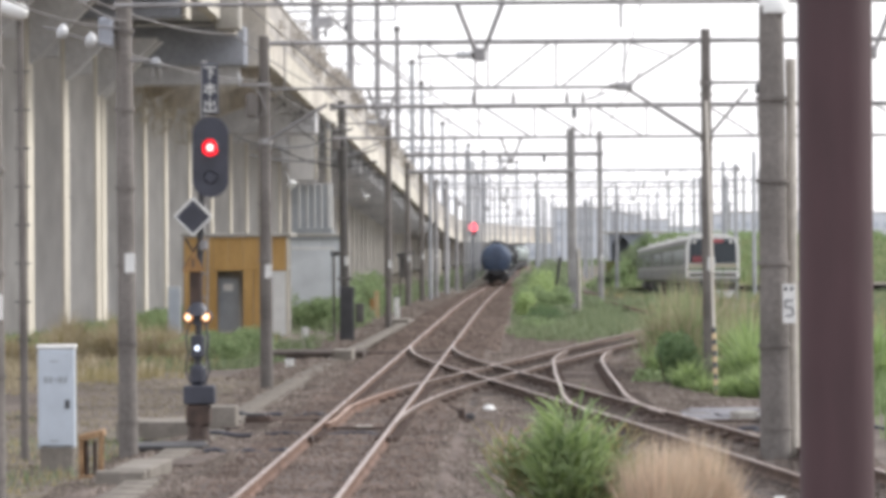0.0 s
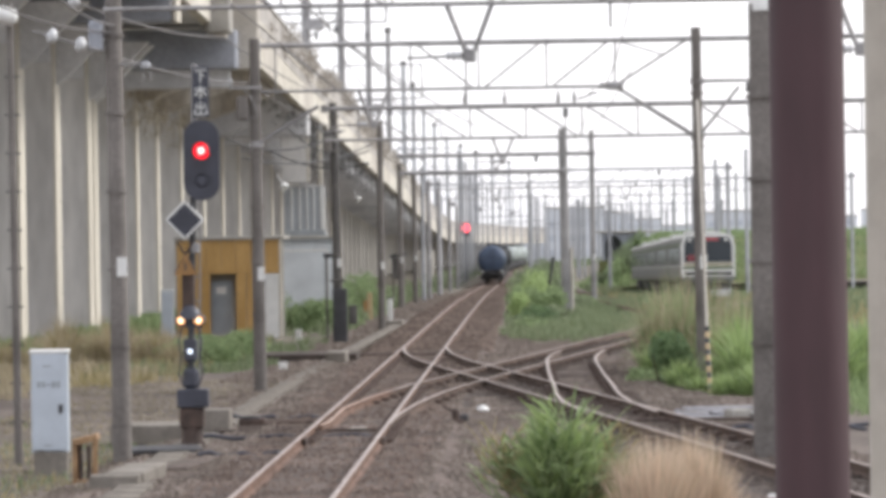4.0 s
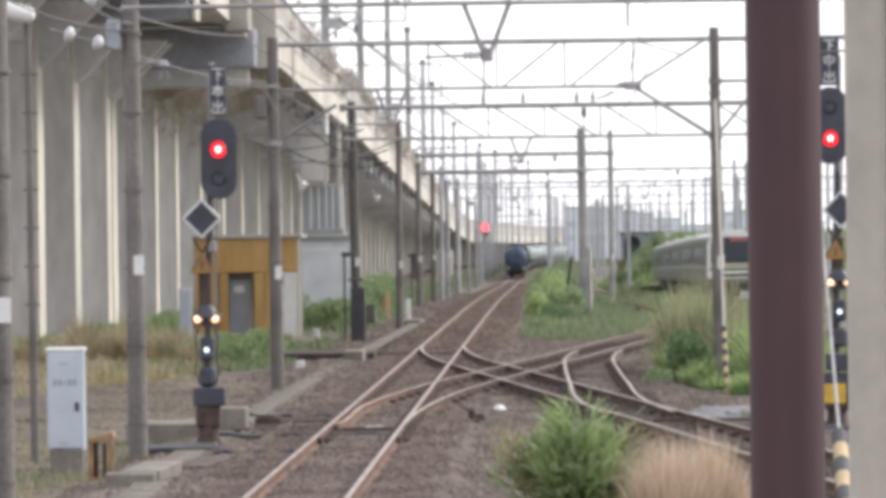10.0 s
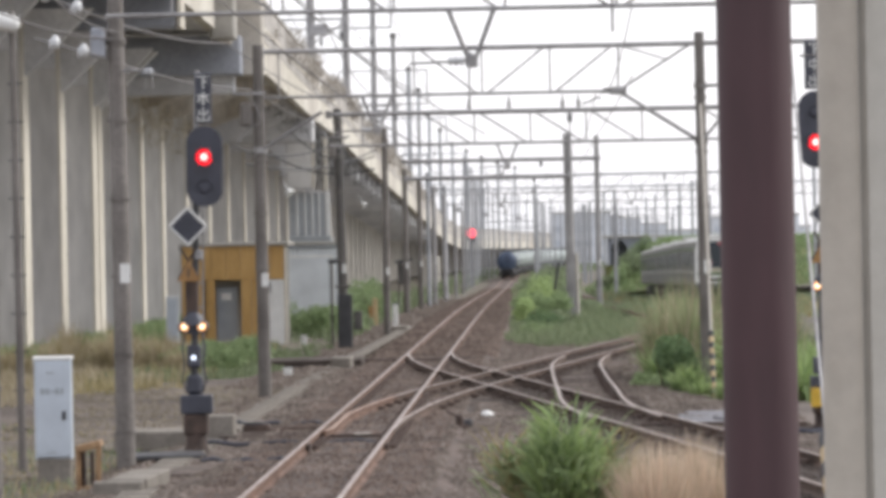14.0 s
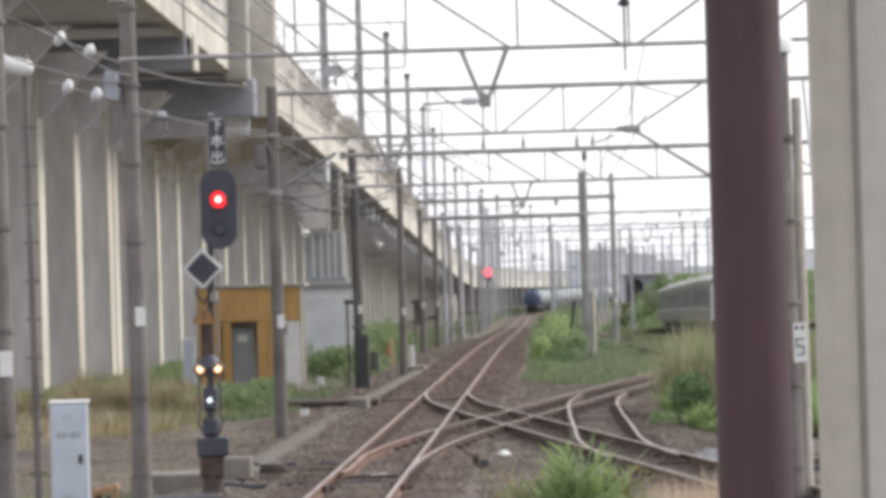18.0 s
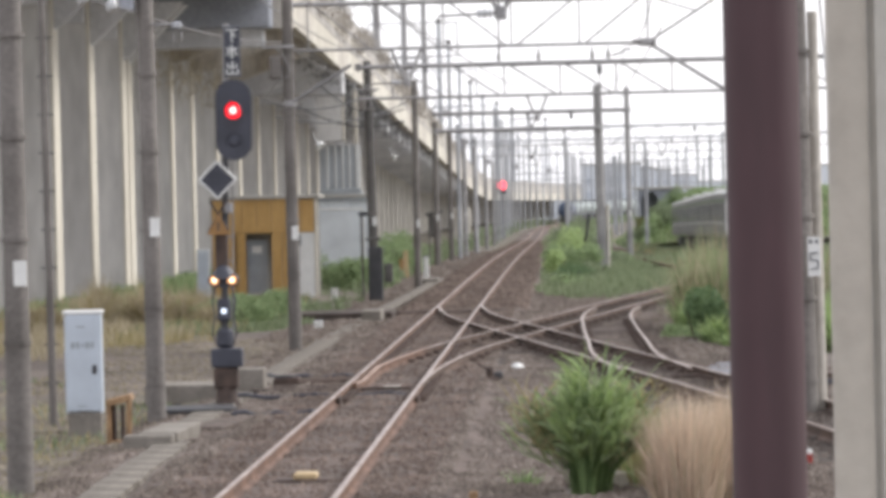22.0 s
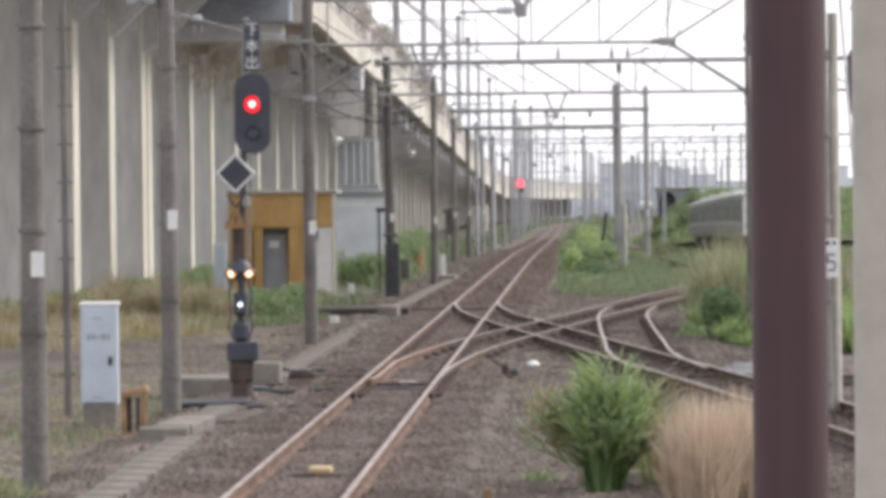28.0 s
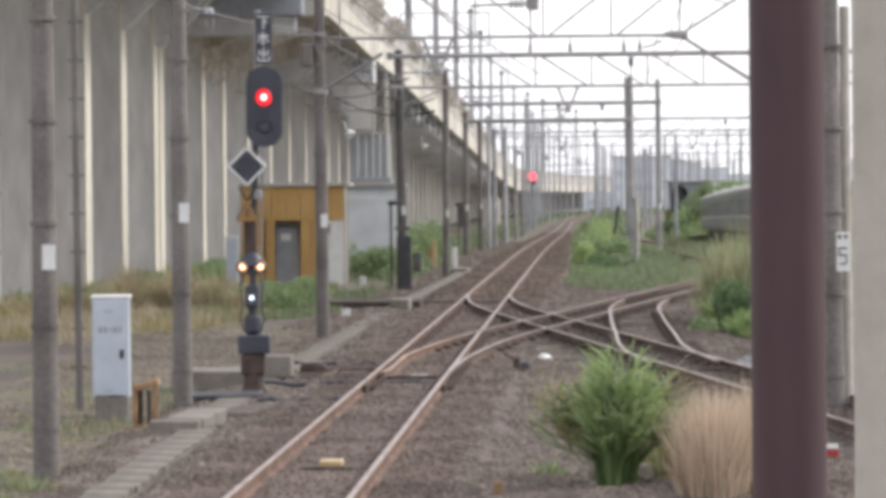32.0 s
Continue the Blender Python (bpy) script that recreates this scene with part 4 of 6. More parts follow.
    # lower single lamp on its case
    part("lower_case", Geo().box(cx, 0.0, a - 0.44, 0.2, 0.2, 0.34, 0.03), M_BLACK, ob)
    part("lower_case", Geo().box(cx, 0.0, a - 0.86, 0.24, 0.22, 0.3, 0.05), M_BLACK, ob)
    lamp(ob, cx, a - 0.46, 0.036, M_GLOWWHT, "white_lens", -0.105)
    for sx in (-1, 1):
        pts = [Vector((cx + sx * 0.12, -0.02, a - 0.1)), Vector((cx + sx * 0.17, -0.04, a - 0.3)), Vector((cx + sx * 0.14, -0.04, a - 0.55)), Vector((cx + sx * 0.18, -0.03, a - 0.8)), Vector((cx + sx * 0.1, 0, a - 1.0))]
        part("cable", Geo().wire(pts, 0.014, 5), M_BLACK, ob)
    return ob


signal(-4.746, 58.8, 4.198, 1.675, False, ("down", "main", "out"), "two-lamp railway signal showing red on a dark post")
sig_right = signal(4.57, 62, 4.32, 2.07, True, ("down", "middle", "out"), "two-lamp railway signal showing red beside the tracks", 0.06, 0.15, 0.11)
part("signal_box", Geo().box(0.14, -0.1, 1.15, 0.5, 0.3, 0.26, 0.02), M_BLACK, sig_right, "black relay box")
part("notice_board", Geo().box(0.0, -0.3, 0.66, 0.34, 0.03, 0.3, 0.01), M_YELLOW, sig_right, "yellow notice board")
far = thing("railway_signal", "distant railway signal showing red", "signal", (-6.1, 420, -1.3))
part("post", Geo().tube((0, 0, 0), (0, 0, 6.25), 0.07, 0.06, 8), M_DARK, far)
part("backplate", Geo().box(0, -0.1, 5.5, 0.75, 0.06, 1.4, 0.02), M_BLACK, far)
# Lens widened to a metre: the lamp's glare is put into its shape
part("lens", Geo().lathe((0, -0.14, 5.68), (0, -1, 0), [(0, 0.5), (0.05, 0.46)], 16), M_GLOWFAR, far)

# ---- cabinet and what stands round it ----
cab = thing("relay_cabinet", "white painted steel trackside cabinet on a concrete base", "cabinet", (-6.46, 53.8, -0.32), rz=4)
part("base", Geo().box(0, 0, 0.1, 0.46, 0.42, 0.62, 0.02), M_CONCW, cab, "grey concrete base")
body = part("body", Geo().box(0, 0, 1.0, 0.50, 0.42, 1.36, 0.015), M_CAB, cab)
part("top_cover", Geo().box(0, 0, 1.695, 0.54, 0.46, 0.05, 0.02), M_WHITE, cab)
door = part("door", Geo().box(-0.015, -0.216, 1.0, 0.42, 0.02, 1.28, 0.008), M_CAB, cab)
part("handle", Geo().box(0.15, -0.235, 0.92, 0.06, 0.03, 0.12, 0.008), M_DARK, door, "dark door handle")
for k, w in enumerate((0.06, 0.05, 0.04, 0.07, 0.05)):
    part("lettering", Geo().box(-0.14 + 0.066 * k, -0.229, 1.25, w * 0.8, 0.004, 0.085 if k != 2 else 0.04), M_GREYDOOR, door, "faded grey lettering")
for zz in (0.42, 1.5):
    part("lettering", Geo().box(-0.03, -0.229, zz, 0.12, 0.004, 0.018), M_GREYDOOR, door)

stand = thing("cable_stand", "small leaning orange rusted steel cable stand", "stand", (-5.76, 51.6, -0.42))
for x, y in ((-0.12, -0.1), (0.12, -0.1), (0.12, 0.2), (-0.12, 0.2)):
    part("leg", Geo().tube((x, y, 0), (x + 0.02, y, 0.70 if x > 0 else 0.62), 0.024, 0.022, 6), M_ORUST, stand)
part("top_plate", Geo().box(0.02, 0.05, 0.69, 0.33, 0.40, 0.09, 0.012, 0, -14), M_ORUST, stand, "tilted orange rusted top plate")
part("side_plate", Geo().box(-0.13, 0.05, 0.42, 0.03, 0.34, 0.46, 0.008), M_ORUST, stand)
part("bottom_plate", Geo().box(0, 0.05, 0.14, 0.30, 0.36, 0.06, 0.01), M_ORUST, stand)
for x in (-0.05, 0.06):
    part("conduit", Geo().tube((x, -0.03, 0.1), (x, -0.03, 0.62), 0.03, 0.03, 8), M_RUST, stand)

# concrete cable trough beside the track, lid by lid
trough = thing("cable_trough", "pale concrete cable trough with separate lids beside the track", "cable trough")
LID = mesh("trough_lid", Geo().box(0, 0, 0, 0.42, 0.997, 0.07, 0.004), M_LID)
y = 36.0
while y < 152:
    x = -5.02 + (0.0 if y > 49 else 0.2 + 0.013 * (49 - y)) + max(0, y - 90) * 0.007
    if not (50.5 < y < 53.5 or 62 < y < 66 or 96.5 < y < 99):
        lid = part("trough_lid", LID, None, trough)
        lid.matrix_basis = pose(x + rnd.uniform(-0.015, 0.015), y, -0.195 + rnd.uniform(-0.003, 0.003), rnd.uniform(-0.06, 0.06), rnd.uniform(-0.4, 0.4), (0.75 if y < 49 else 0 if y < 90 else -0.4) + rnd.uniform(-0.5, 0.5))
    y += 1.0


def slab(x, y, z, sx, sy, sz, label="weathered concrete slab on the ballast", rz=0.0, m=None):
    ob = solid("concrete_slab", Geo().box(0, 0, 0, sx, sy, sz, 0.015), m or M_CONCW, label, "concrete slab", "concrete slabs")
    ob.matrix_basis = pose(x, y, z, 0, 0, rz)
    return ob


slab(-5.1, 49.1, -0.2, 0.62, 0.35, 0.3)
slab(-4.98, 50.5, -0.17, 0.5, 2.3, 0.26, rz=-2)
slab(-4.62, 53.3, -0.2, 0.5, 2.0, 0.1, "thin weathered board on the ballast", rz=-6, m=M_SLEEPER)
slab(-5.85, 62.0, -0.14, 1.2, 1.4, 0.3, "grey concrete plinth behind the signal post")
slab(-5.0, 63.6, -0.02, 0.55, 0.7, 0.36, "pale concrete block behind the signal post")
slab(-4.75, 100.5, -0.08, 0.5, 1.8, 0.3, "pale concrete block at the end of the trough")
slab(-5.6, 103, -0.2, 2.6, 3.0, 0.34, "dark timber decking round the pole", m=M_SLEEPER)
slab(-4.85, 146, -0.16, 0.8, 2.4, 0.24, "pale concrete block beside the main track")
tray = solid("cable_tray", Geo().box(0, 0, 0, 1.2, 1.3, 0.06, 0.01), M_DARK, "dark steel cable tray lying on the ground", "cable tray")
tray.matrix_basis = pose(-5.3, 57.3, -0.16, 0, 0, 8)


def point_machine(x, y, rz, rods, label="dark switch machine on long timbers"):
    ob = thing("point_machine", label, "point machine", (x, y, -0.2), "point machines", rz=rz)
    part("case", Geo().box(0, 0, 0.09, 0.44, 0.34, 0.14, 0.03), M_RUST, ob)
    part("lid", Geo().box(-0.04, 0, 0.17, 0.3, 0.3, 0.04, 0.015), M_DARK, ob)
    part("bracket", Geo().box(0.3, 0, 0.06, 0.3, 0.5, 0.06, 0.01), M_RUST, ob)
    for k in (-0.12, 0.12):
        part("rod", Geo().tube((0, k, 0.08), (rods, k, 0.08), 0.022, 0.022, 6), M_RUST, ob)
    return ob


point_machine(-4.45, 64.6, 0, 1.0)
point_machine(-4.9, 103.5, 0, 2.6)
lever = thing("switch_lever", "rusty switch lever stand beside the crossover", "switch lever", (-1.2, 65.0, -0.22))
part("base", Geo().box(0, 0, 0.05, 0.42, 0.4, 0.08, 0.02), M_RUST, lever)
part("stand", Geo().box(0.06, 0, 0.16, 0.12, 0.2, 0.2, 0.03), M_RUST, lever)
part("handle", Geo().tube((0.06, 0, 0.2), (-0.16, 0, 0.32), 0.02, 0.016, 6), M_RUST, lever)
part("weight", Geo().box(0.2, 0, 0.12, 0.14, 0.18, 0.12, 0.03), M_DARK, lever)
point_machine(4.0, 63.5, 0, -2.2)
for y, x0, x1 in ((62.4, -4.9, -3.5), (63.4, -4.6, -3.45), (57.4, -4.2, -3.5), (57.2, -1.85, -1.2), (104, -6.6, -1.6), (105.2, -6.4, -1.4), (62.0, 2.6, 4.8)):
    g = Geo().box((x0 + x1) / 2, y, -0.19, x1 - x0, 0.2, 0.14, 0.02)
    solid("switch_timber", g, M_SLEEPER, "long dark timber under the switch", "timber", "switch timbers")
for x0, y0, x1, y1 in ((-5.2, 60.5, -2.2, 60.1), (-4.6, 55.5, -3.3, 55.2), (-5.2, 67.5, -3.4, 66.9), (3.2, 61.2, 5.2, 60.5), (3.4, 60.6, 5.6, 61.3)):
    g = Geo().wire([(x0 + (x1 - x0) * k / 8, y0 + (y1 - y0) * k / 8 + 0.12 * math.sin(k * 1.3), -0.15 + 0.03 * math.sin(k * 2.1)) for k in range(9)], 0.035, 6)
    solid("ground_cable", g, M_BLACK, "black cable lying across the ballast", "cable", "ground cables")

marker = thing("track_beacon", "pale yellow box between the rails", "track beacon", (-2.68, 41.6, -0.16))
part("base_plate", Geo().box(0, 0, 0.02, 0.62, 0.5, 0.05, 0.01), M_RUST, marker)
part("housing", Geo().box(0.02, 0, 0.075, 0.25, 0.36, 0.07, 0.025), M_CREAMY, marker, "pale yellow housing")
solid("white_stone", Geo().lathe((0, 0, 0), (0, 0, 1), [(0, 0.13), (0.06, 0.125), (0.11, 0.085), (0.135, 0.03)], 12), M_WHITE, "white painted marker stone in the ballast", "marker stone", at=(-0.74, 69.6, -0.23))
for x, y, h, m, label in ((-5.8, 95.0, 0.28, M_WHITE, "short white number post"), (-7.3, 128, 0.35, M_WHITE, "short white marker post"), (-5.34, 158, 0.95, M_WHITE, "white post with a dark cap"), (-6.3, 162, 1.1, M_CREAMY, "orange and yellow trackside post"), (-6.55, 164, 0.75, M_AMBERP, "short orange painted trackside post")):
    p = thing("marker_post", label, "marker post", (x, y, dip(y) - 0.36), "marker posts")
    part("shaft", Geo().box(0, 0, h / 2, 0.2, 0.12, h, 0.02), m, p)
    part("cap", Geo().box(0, 0, h + 0.03, 0.22, 0.14, 0.06, 0.015), M_DARK if h > 0.9 and m == M_WHITE else m, p)
solid("orange_stake", Geo().box(0, 0, 0.0, 0.09, 0.06, 0.36, 0.01), M_ORUST, "rusty orange stake in the ballast", "stake", at=(-0.83, 38.6, -0.25))

for k, (x, y, rz) in enumerate(((2.95, 66.0, 6), (3.05, 66.9, 9), (3.2, 67.8, 4), (3.35, 68.7, 11), (3.75, 66.4, 14))):
    slab(x, y, -0.2 + 0.012 * k, 1.25, 0.5, 0.05, "grey weathered plank lying beside the crossover", rz, M_PLANK)
slab(3.5, 65.0, -0.16, 0.34, 0.4, 0.26, "rough grey concrete lump beside the planks", 20, M_CONC)
slab(3.95, 64.6, -0.2, 0.5, 0.5, 0.22, "dark stained concrete lump beside the planks", -12, M_DPOLE)
stub = thing("marker_stub", "short red and white marker post on the ballast", "marker post", (2.68, 42.8, -0.34), "marker posts")
part("shaft", Geo().box(0, 0, 0.17, 0.12, 0.06, 0.34, 0.01), M_WHITE, stub)
part("red_band", Geo().box(0, 0, 0.24, 0.126, 0.066, 0.1, 0.004), M_REDPAINT, stub, "red painted band")

# ---- hut ----
hut = thing("signal_hut", "small ochre-clad lineside hut with a grey door", "hut", (-9.95, 133.5, -0.54))
hut.scale.z = 1.09
part("back_wall", Geo().box(0, 2.9, 1.62, 3.4, 0.12, 3.2, 0.02), M_CONC, hut)
part("side_wall", Geo().box(-1.74, 1.5, 1.62, 0.1, 2.9, 3.2, 0.02), M_CONC, hut)
part("plinth", Geo().box(0, 1.4, 0.05, 3.6, 3.0, 0.12, 0.02), M_DARK, hut)
for k in range(7):
    part("fascia_board", Geo().box(-1.5 + 0.5 * k, 0.0, 2.72, 0.49, 0.06, 1.05, 0.012), M_ORANGE, hut)
for k, x in enumerate((-1.52, -1.12, -0.82)):
    part("wall_board", Geo().box(x, 0.02, 1.15, 0.38 if k else 0.46, 0.06, 2.08, 0.012), M_ORANGE, hut)
for x in (0.42, 0.78):
    part("wall_board", Geo().box(x, 0.02, 1.15, 0.34, 0.06, 2.08, 0.012), M_ORANGE, hut)
part("ceiling", Geo().box(0, 1.5, 2.3, 3.4, 2.8, 0.06), M_CONC, hut)
part("inner_wall", Geo().box(-0.1, 0.9, 1.2, 1.6, 0.06, 2.2), M_CONC, hut)
d = part("door", Geo().box(-0.28, 0.55, 1.02, 0.72, 0.05, 1.9, 0.015), M_GREYDOOR, hut, "grey steel door")
part("window", Geo().box(-0.3, 0.515, 1.68, 0.34, 0.02, 0.22, 0.01), M_WHITE, d, "pale window panel")
part("roof", Geo().box(0.03, 1.45, 3.3, 3.72, 3.2, 0.12, 0.03), M_CONC, hut)
part("white_panel", Geo().box(1.38, 0.0, 1.15, 0.66, 0.07, 2.05, 0.02), M_WHITE, hut, "white painted panel")
part("corner_post", Geo().box(1.76, 0.0, 1.62, 0.1, 0.14, 3.25, 0.02), M_EDGE, hut, "cream corner post")
part("meter_box", Geo().box(1.16, -0.1, 1.95, 0.16, 0.16, 0.34, 0.02), M_DARK, hut, "dark meter box")
unit = thing("condenser_unit", "pale grey upright cabinet beside the hut", "cabinet", (-12.0, 133.2, -0.34))
part("body", Geo().box(0, 0, 0.85, 0.42, 0.4, 1.7, 0.03), M_PALE, unit)
part("door", Geo().box(0, -0.21, 0.9, 0.34, 0.02, 1.4, 0.01), M_CAB, unit)

shed = thing("pale_shed", "pale blue-grey panelled building under the viaduct", "building", (-9.6, 172, -0.34))
for k in range(3):
    part("wall_panel", Geo().box(-0.98 + 0.98 * k, 0, 1.7, 0.95, 0.08, 3.3, 0.02), M_PALE, shed)
part("wall", Geo().box(0, 2.1, 1.7, 2.9, 4, 3.36, 0.02), M_PALE, shed)
part("frame", Geo().box(0, -0.06, 2.9, 2.2, 0.05, 0.12, 0.01), M_WHITE, shed)
part("sliding_door", Geo().box(-0.1, -0.075, 1.45, 1.9, 0.04, 2.75, 0.01), M_PALE, shed, "pale sliding door")
part("eaves", Geo().box(0, -0.1, 3.32, 3.0, 0.12, 0.1, 0.01), M_GREYDOOR, shed)
for x in (-1.1, 1.1):
    part("frame", Geo().box(x, -0.06, 1.5, 0.1, 0.05, 2.7, 0.01), M_WHITE, shed)
part("roof", Geo().box(0, 2, 3.45, 3.1, 4.4, 0.14, 0.03), M_CONC, shed)

screen = thing("ribbed_screen", "pale grey-blue ribbed metal screen under the viaduct", "screen", (-11.3, 205.4, -0.6))
part("backing", Geo().box(0, 0.1, 5.2, 2.1, 0.06, 2.5, 0.01), M_RIBP, screen)
part("top_rail", Geo().box(0, 0, 6.45, 2.14, 0.14, 0.1, 0.01), M_BEAM, screen)
part("sill", Geo().box(0, 0, 4.05, 2.14, 0.2, 0.26, 0.02), M_RIBP, screen)
for x, w in ((-0.67, 0.13), (-0.25, 0.11), (0.13, 0.11), (0.48, 0.10), (0.92, 0.24)):
    part("rib", Geo().box(x, 0, 5.28, w, 0.14, 2.2, 0.015), M_WHITE, screen, "white rib")
part("lower_wall", Geo().box(0, 0.3, 2.0, 2.3, 0.3, 4.0, 0.02), M_PALE, screen, "pale lower wall")
gear = thing("equipment_box", "dark sheet-metal equipment box with a sloping lid on legs", "equipment box", (-6.3, 199.5, -0.65))
part("body", Geo().box(0, 0, 2.2, 0.62, 0.6, 1.1, 0.03), M_DPOLE, gear)
part("lid", Geo().plate([(-0.42, 2.72), (0.4, 2.86), (0.42, 3.0), (-0.42, 2.86)], -0.4, 0.4), M_DARK, gear, "sloping dark lid")
for x in (-0.26, 0.26):
    for y in (-0.22, 0.22):
        part("leg", Geo().box(x, y, 0.82, 0.07, 0.07, 1.7, 0.01), M_DPOLE, gear)
low = solid("retaining_wall", Geo().box(-10.8, 430, 0.3, 2.1, 3.0, 3.4, 0.05), M_CONCL, "pale low concrete wall under the viaduct", "wall")
stake = thing("leaning_post", "dark weathered timber post leaning out of a bush", "post", (0.93, 168, -0.38))
part("shaft", Geo().tube((-0.03, 0, 0), (0.36, 0, 2.5), 0.06, 0.075, 8), M_DARK, stake)
for x, y, z in ((-11.231, 185, 5.668), (-10.45, 250, 5.753), (-10.923, 180, 5.555)):
    fl = thing("deck_lamp", "small white floodlight hung under the viaduct edge", "lamp", (x, y, z), "deck lamps")
    part("housing", Geo().lathe((0, 0, 0), (0.5, -0.4, -0.6), [(0, 0.06), (0.1, 0.2), (0.22, 0.24), (0.26, 0.2)], 12), M_WHITE, fl)
    part("bracket", Geo().tube((0, 0, 0), (-0.2, 0.2, 0.5), 0.03, 0.03, 6), M_BEAM, fl)

# ---- extras on the poles ----
cap_pole = thing("signal_cable_pole", "pale grey steel pipe with a white number plate", "pole", (3.53, 53.2, -0.4))
part("shaft", Geo().tube((0, 0, 0), (-0.02, 0, 5.6), 0.075, 0.07, 12), M_CONC2, cap_pole)
part("cap", Geo().lathe((-0.25, -0.2, 6.2), (0, 0, 1), [(0, 0.2), (0.16, 0.2), (0.2, 0.15)], 14), M_WHITE, cap_pole, "white end cap")
pl = part("number_plate", Geo().box(-0.09, -0.5, 2.32, 0.17, 0.02, 0.52, 0.006), M_WHITE, cap_pole, "white number plate with a dark numeral")
five = Geo()
for a, b, c, d in ((0.05, 0.11, -0.05, 0.11), (-0.05, 0.11, -0.05, 0.01), (-0.05, 0.015, 0.04, 0.015), (0.045, 0.01, 0.045, -0.09), (0.04, -0.1, -0.05, -0.1)):
    five.tube((-0.09 + a, -0.515, 2.26 + b), (-0.09 + c, -0.515, 2.26 + d), 0.012, 0.012, 4)
part("numeral", five, M_BLACK, pl, "black numeral")
for dx in (-0.045, 0.035):
    part("lettering", Geo().box(-0.09 + dx, -0.514, 2.52, 0.04, 0.006, 0.05), M_BLACK, pl)


def guy(x0, y0, z0, x1, y1, z1, guard, label, r=0.03, m=None, wide=0.05):
    """A stay with a striped guard round its lower end."""
    ob = thing("guy_guard", label, "guy guard", (x0, y0, z0), "guy guards")
    d = Vector((x1 - x0, y1 - y0, z1 - z0))
    part("stay_wire", Geo().tube((0, 0, 0), d, r, r, 6), m or M_CONC2, ob)
    step = 0.13 if wide < 0.06 else 0.35
    u = d.normalized()
    for k in range(int(guard / step)):
        part("stripe", Geo().tube(u * (step * k), u * (step * (k + 1)), wide, wide, 10), M_CREAMY if k % 2 else M_DARK, ob)
    return ob


guy(3.6, 76.9, -0.4, 3.60, 80.6, 5.6, 1.75, "pale stay with a yellow and black striped guard")
guy(2.97, 38.0, -0.4, 3.6, 53.0, 5.4, 3.2, "thin stay with a yellow and black striped guard", 0.019, M_STEEL, 0.08)

# brackets and boxes on the nearer left poles
for x, y, z in ((-5.39, 80.7, 6.0), (-5.88, 126, 6.4)):
    b = thing("pole_bracket", "grey steel crossarm with porcelain insulators on a pole", "bracket", (x, y, z), "pole brackets")
    part("crossarm", Geo().box(-0.2, -0.18, 0, 0.7, 0.06, 0.06, 0.01), M_STEEL, b)
    part("transformer_box", Geo().box(-0.27, -0.1, -0.42, 0.24, 0.22, 0.5, 0.06), M_POLE, b, "blue-grey steel box")
    part("cable_loop", Geo().wire([(-0.3 + 0.34 * math.sin(k * 0.5), -0.2, -0.05 - 0.13 * k + 0.1 * math.cos(k * 1.1)) for k in range(9)], 0.014, 5), M_STEEL, b)
    for dx in (-0.5,):
        part("insulator", Geo().lathe((dx, -0.18, 0.04), (0, 0, 1), [(0, 0.02), (0.03, 0.045), (0.07, 0.03), (0.11, 0.045), (0.14, 0.02)], 8), M_INSUL, b)
for x, z, span in ((3.62, 4.85, (0.85,)), (3.62, 6.0, (1.1,))):
    kn = thing("pole_brace", "grey steel knee braces on a catenary pole", "brace", (x, 80.9, z), "pole braces")
    part("clamp", Geo().tube((0, 0.1, -0.06), (0, 0.1, 0.06), 0.135, 0.135, 12), M_POLE, kn)
    for dx in span:
        part("strut", Geo().tube((0, 0, 0), (dx, 0, 1.02 if z < 5 else 0.0), 0.035, 0.03, 6), M_STEEL, kn)
    if z > 5:
        part("drop_rod", Geo().tube((1.05, 0, 0), (1.05, 0, -0.75), 0.02, 0.02, 5), M_STEEL, kn)
        part("insulator", Geo().lathe((1.05, 0, -0.05), (0, 0, -1), [(0, 0.03), (0.03, 0.08), (0.08, 0.03), (0.13, 0.08), (0.18, 0.03)], 8), M_DARK, kn)
node = thing("section_switch", "dark switch box with insulators on the gantry", "switch box", (1.94, 80.9, 5.93))
part("box", Geo().box(0, 0, 0, 0.34, 0.24, 0.16, 0.03), M_STEEL, node)
part("insulator", Geo().lathe((-0.16, 0, 0), (-1, 0, 0.1), [(0, 0.04), (0.03, 0.07), (0.07, 0.04), (0.11, 0.07), (0.15, 0.03)], 8), M_STEEL, node)
part("rod", Geo().tube((0, 0, 0), (0.02, 0, 0.95), 0.02, 0.02, 5), M_STEEL, node)
tb = thing("terminal_box", "small pale blue-grey terminal box on a pole", "terminal box", (-5.24, 55.45, 5.33))
part("box", Geo().box(0, 0, 0, 0.13, 0.12, 0.1, 0.03), M_GALV, tb)
part("bracket", Geo().box(-0.2, 0.06, 0.02, 0.34, 0.04, 0.04, 0.01), M_STEEL, tb)
for k in (-0.06, 0.05):
    part("pigtail", Geo().wire([(k, 0, -0.08), (k + 0.02, 0, -0.2), (k - 0.05, 0.02, -0.3)], 0.012, 5), M_STEEL, tb)
brace = thing("pole_brace", "pale steel brace on the catenary pole", "brace", (-5.36, 80.6, 4.85))
part("strut", Geo().tube((0, 0, 0), (1.25, -0.05, 0.75), 0.035, 0.035, 8), M_STEEL, brace)
part("clamp", Geo().tube((-0.03, 0.1, -0.06), (-0.03, 0.1, 0.06), 0.15, 0.15, 12), M_STEEL, brace)
lampost = thing("flood_lamp", "white cylindrical floodlight on top of a thin pole", "lamp", (-7.3, 56.5, 6.1))
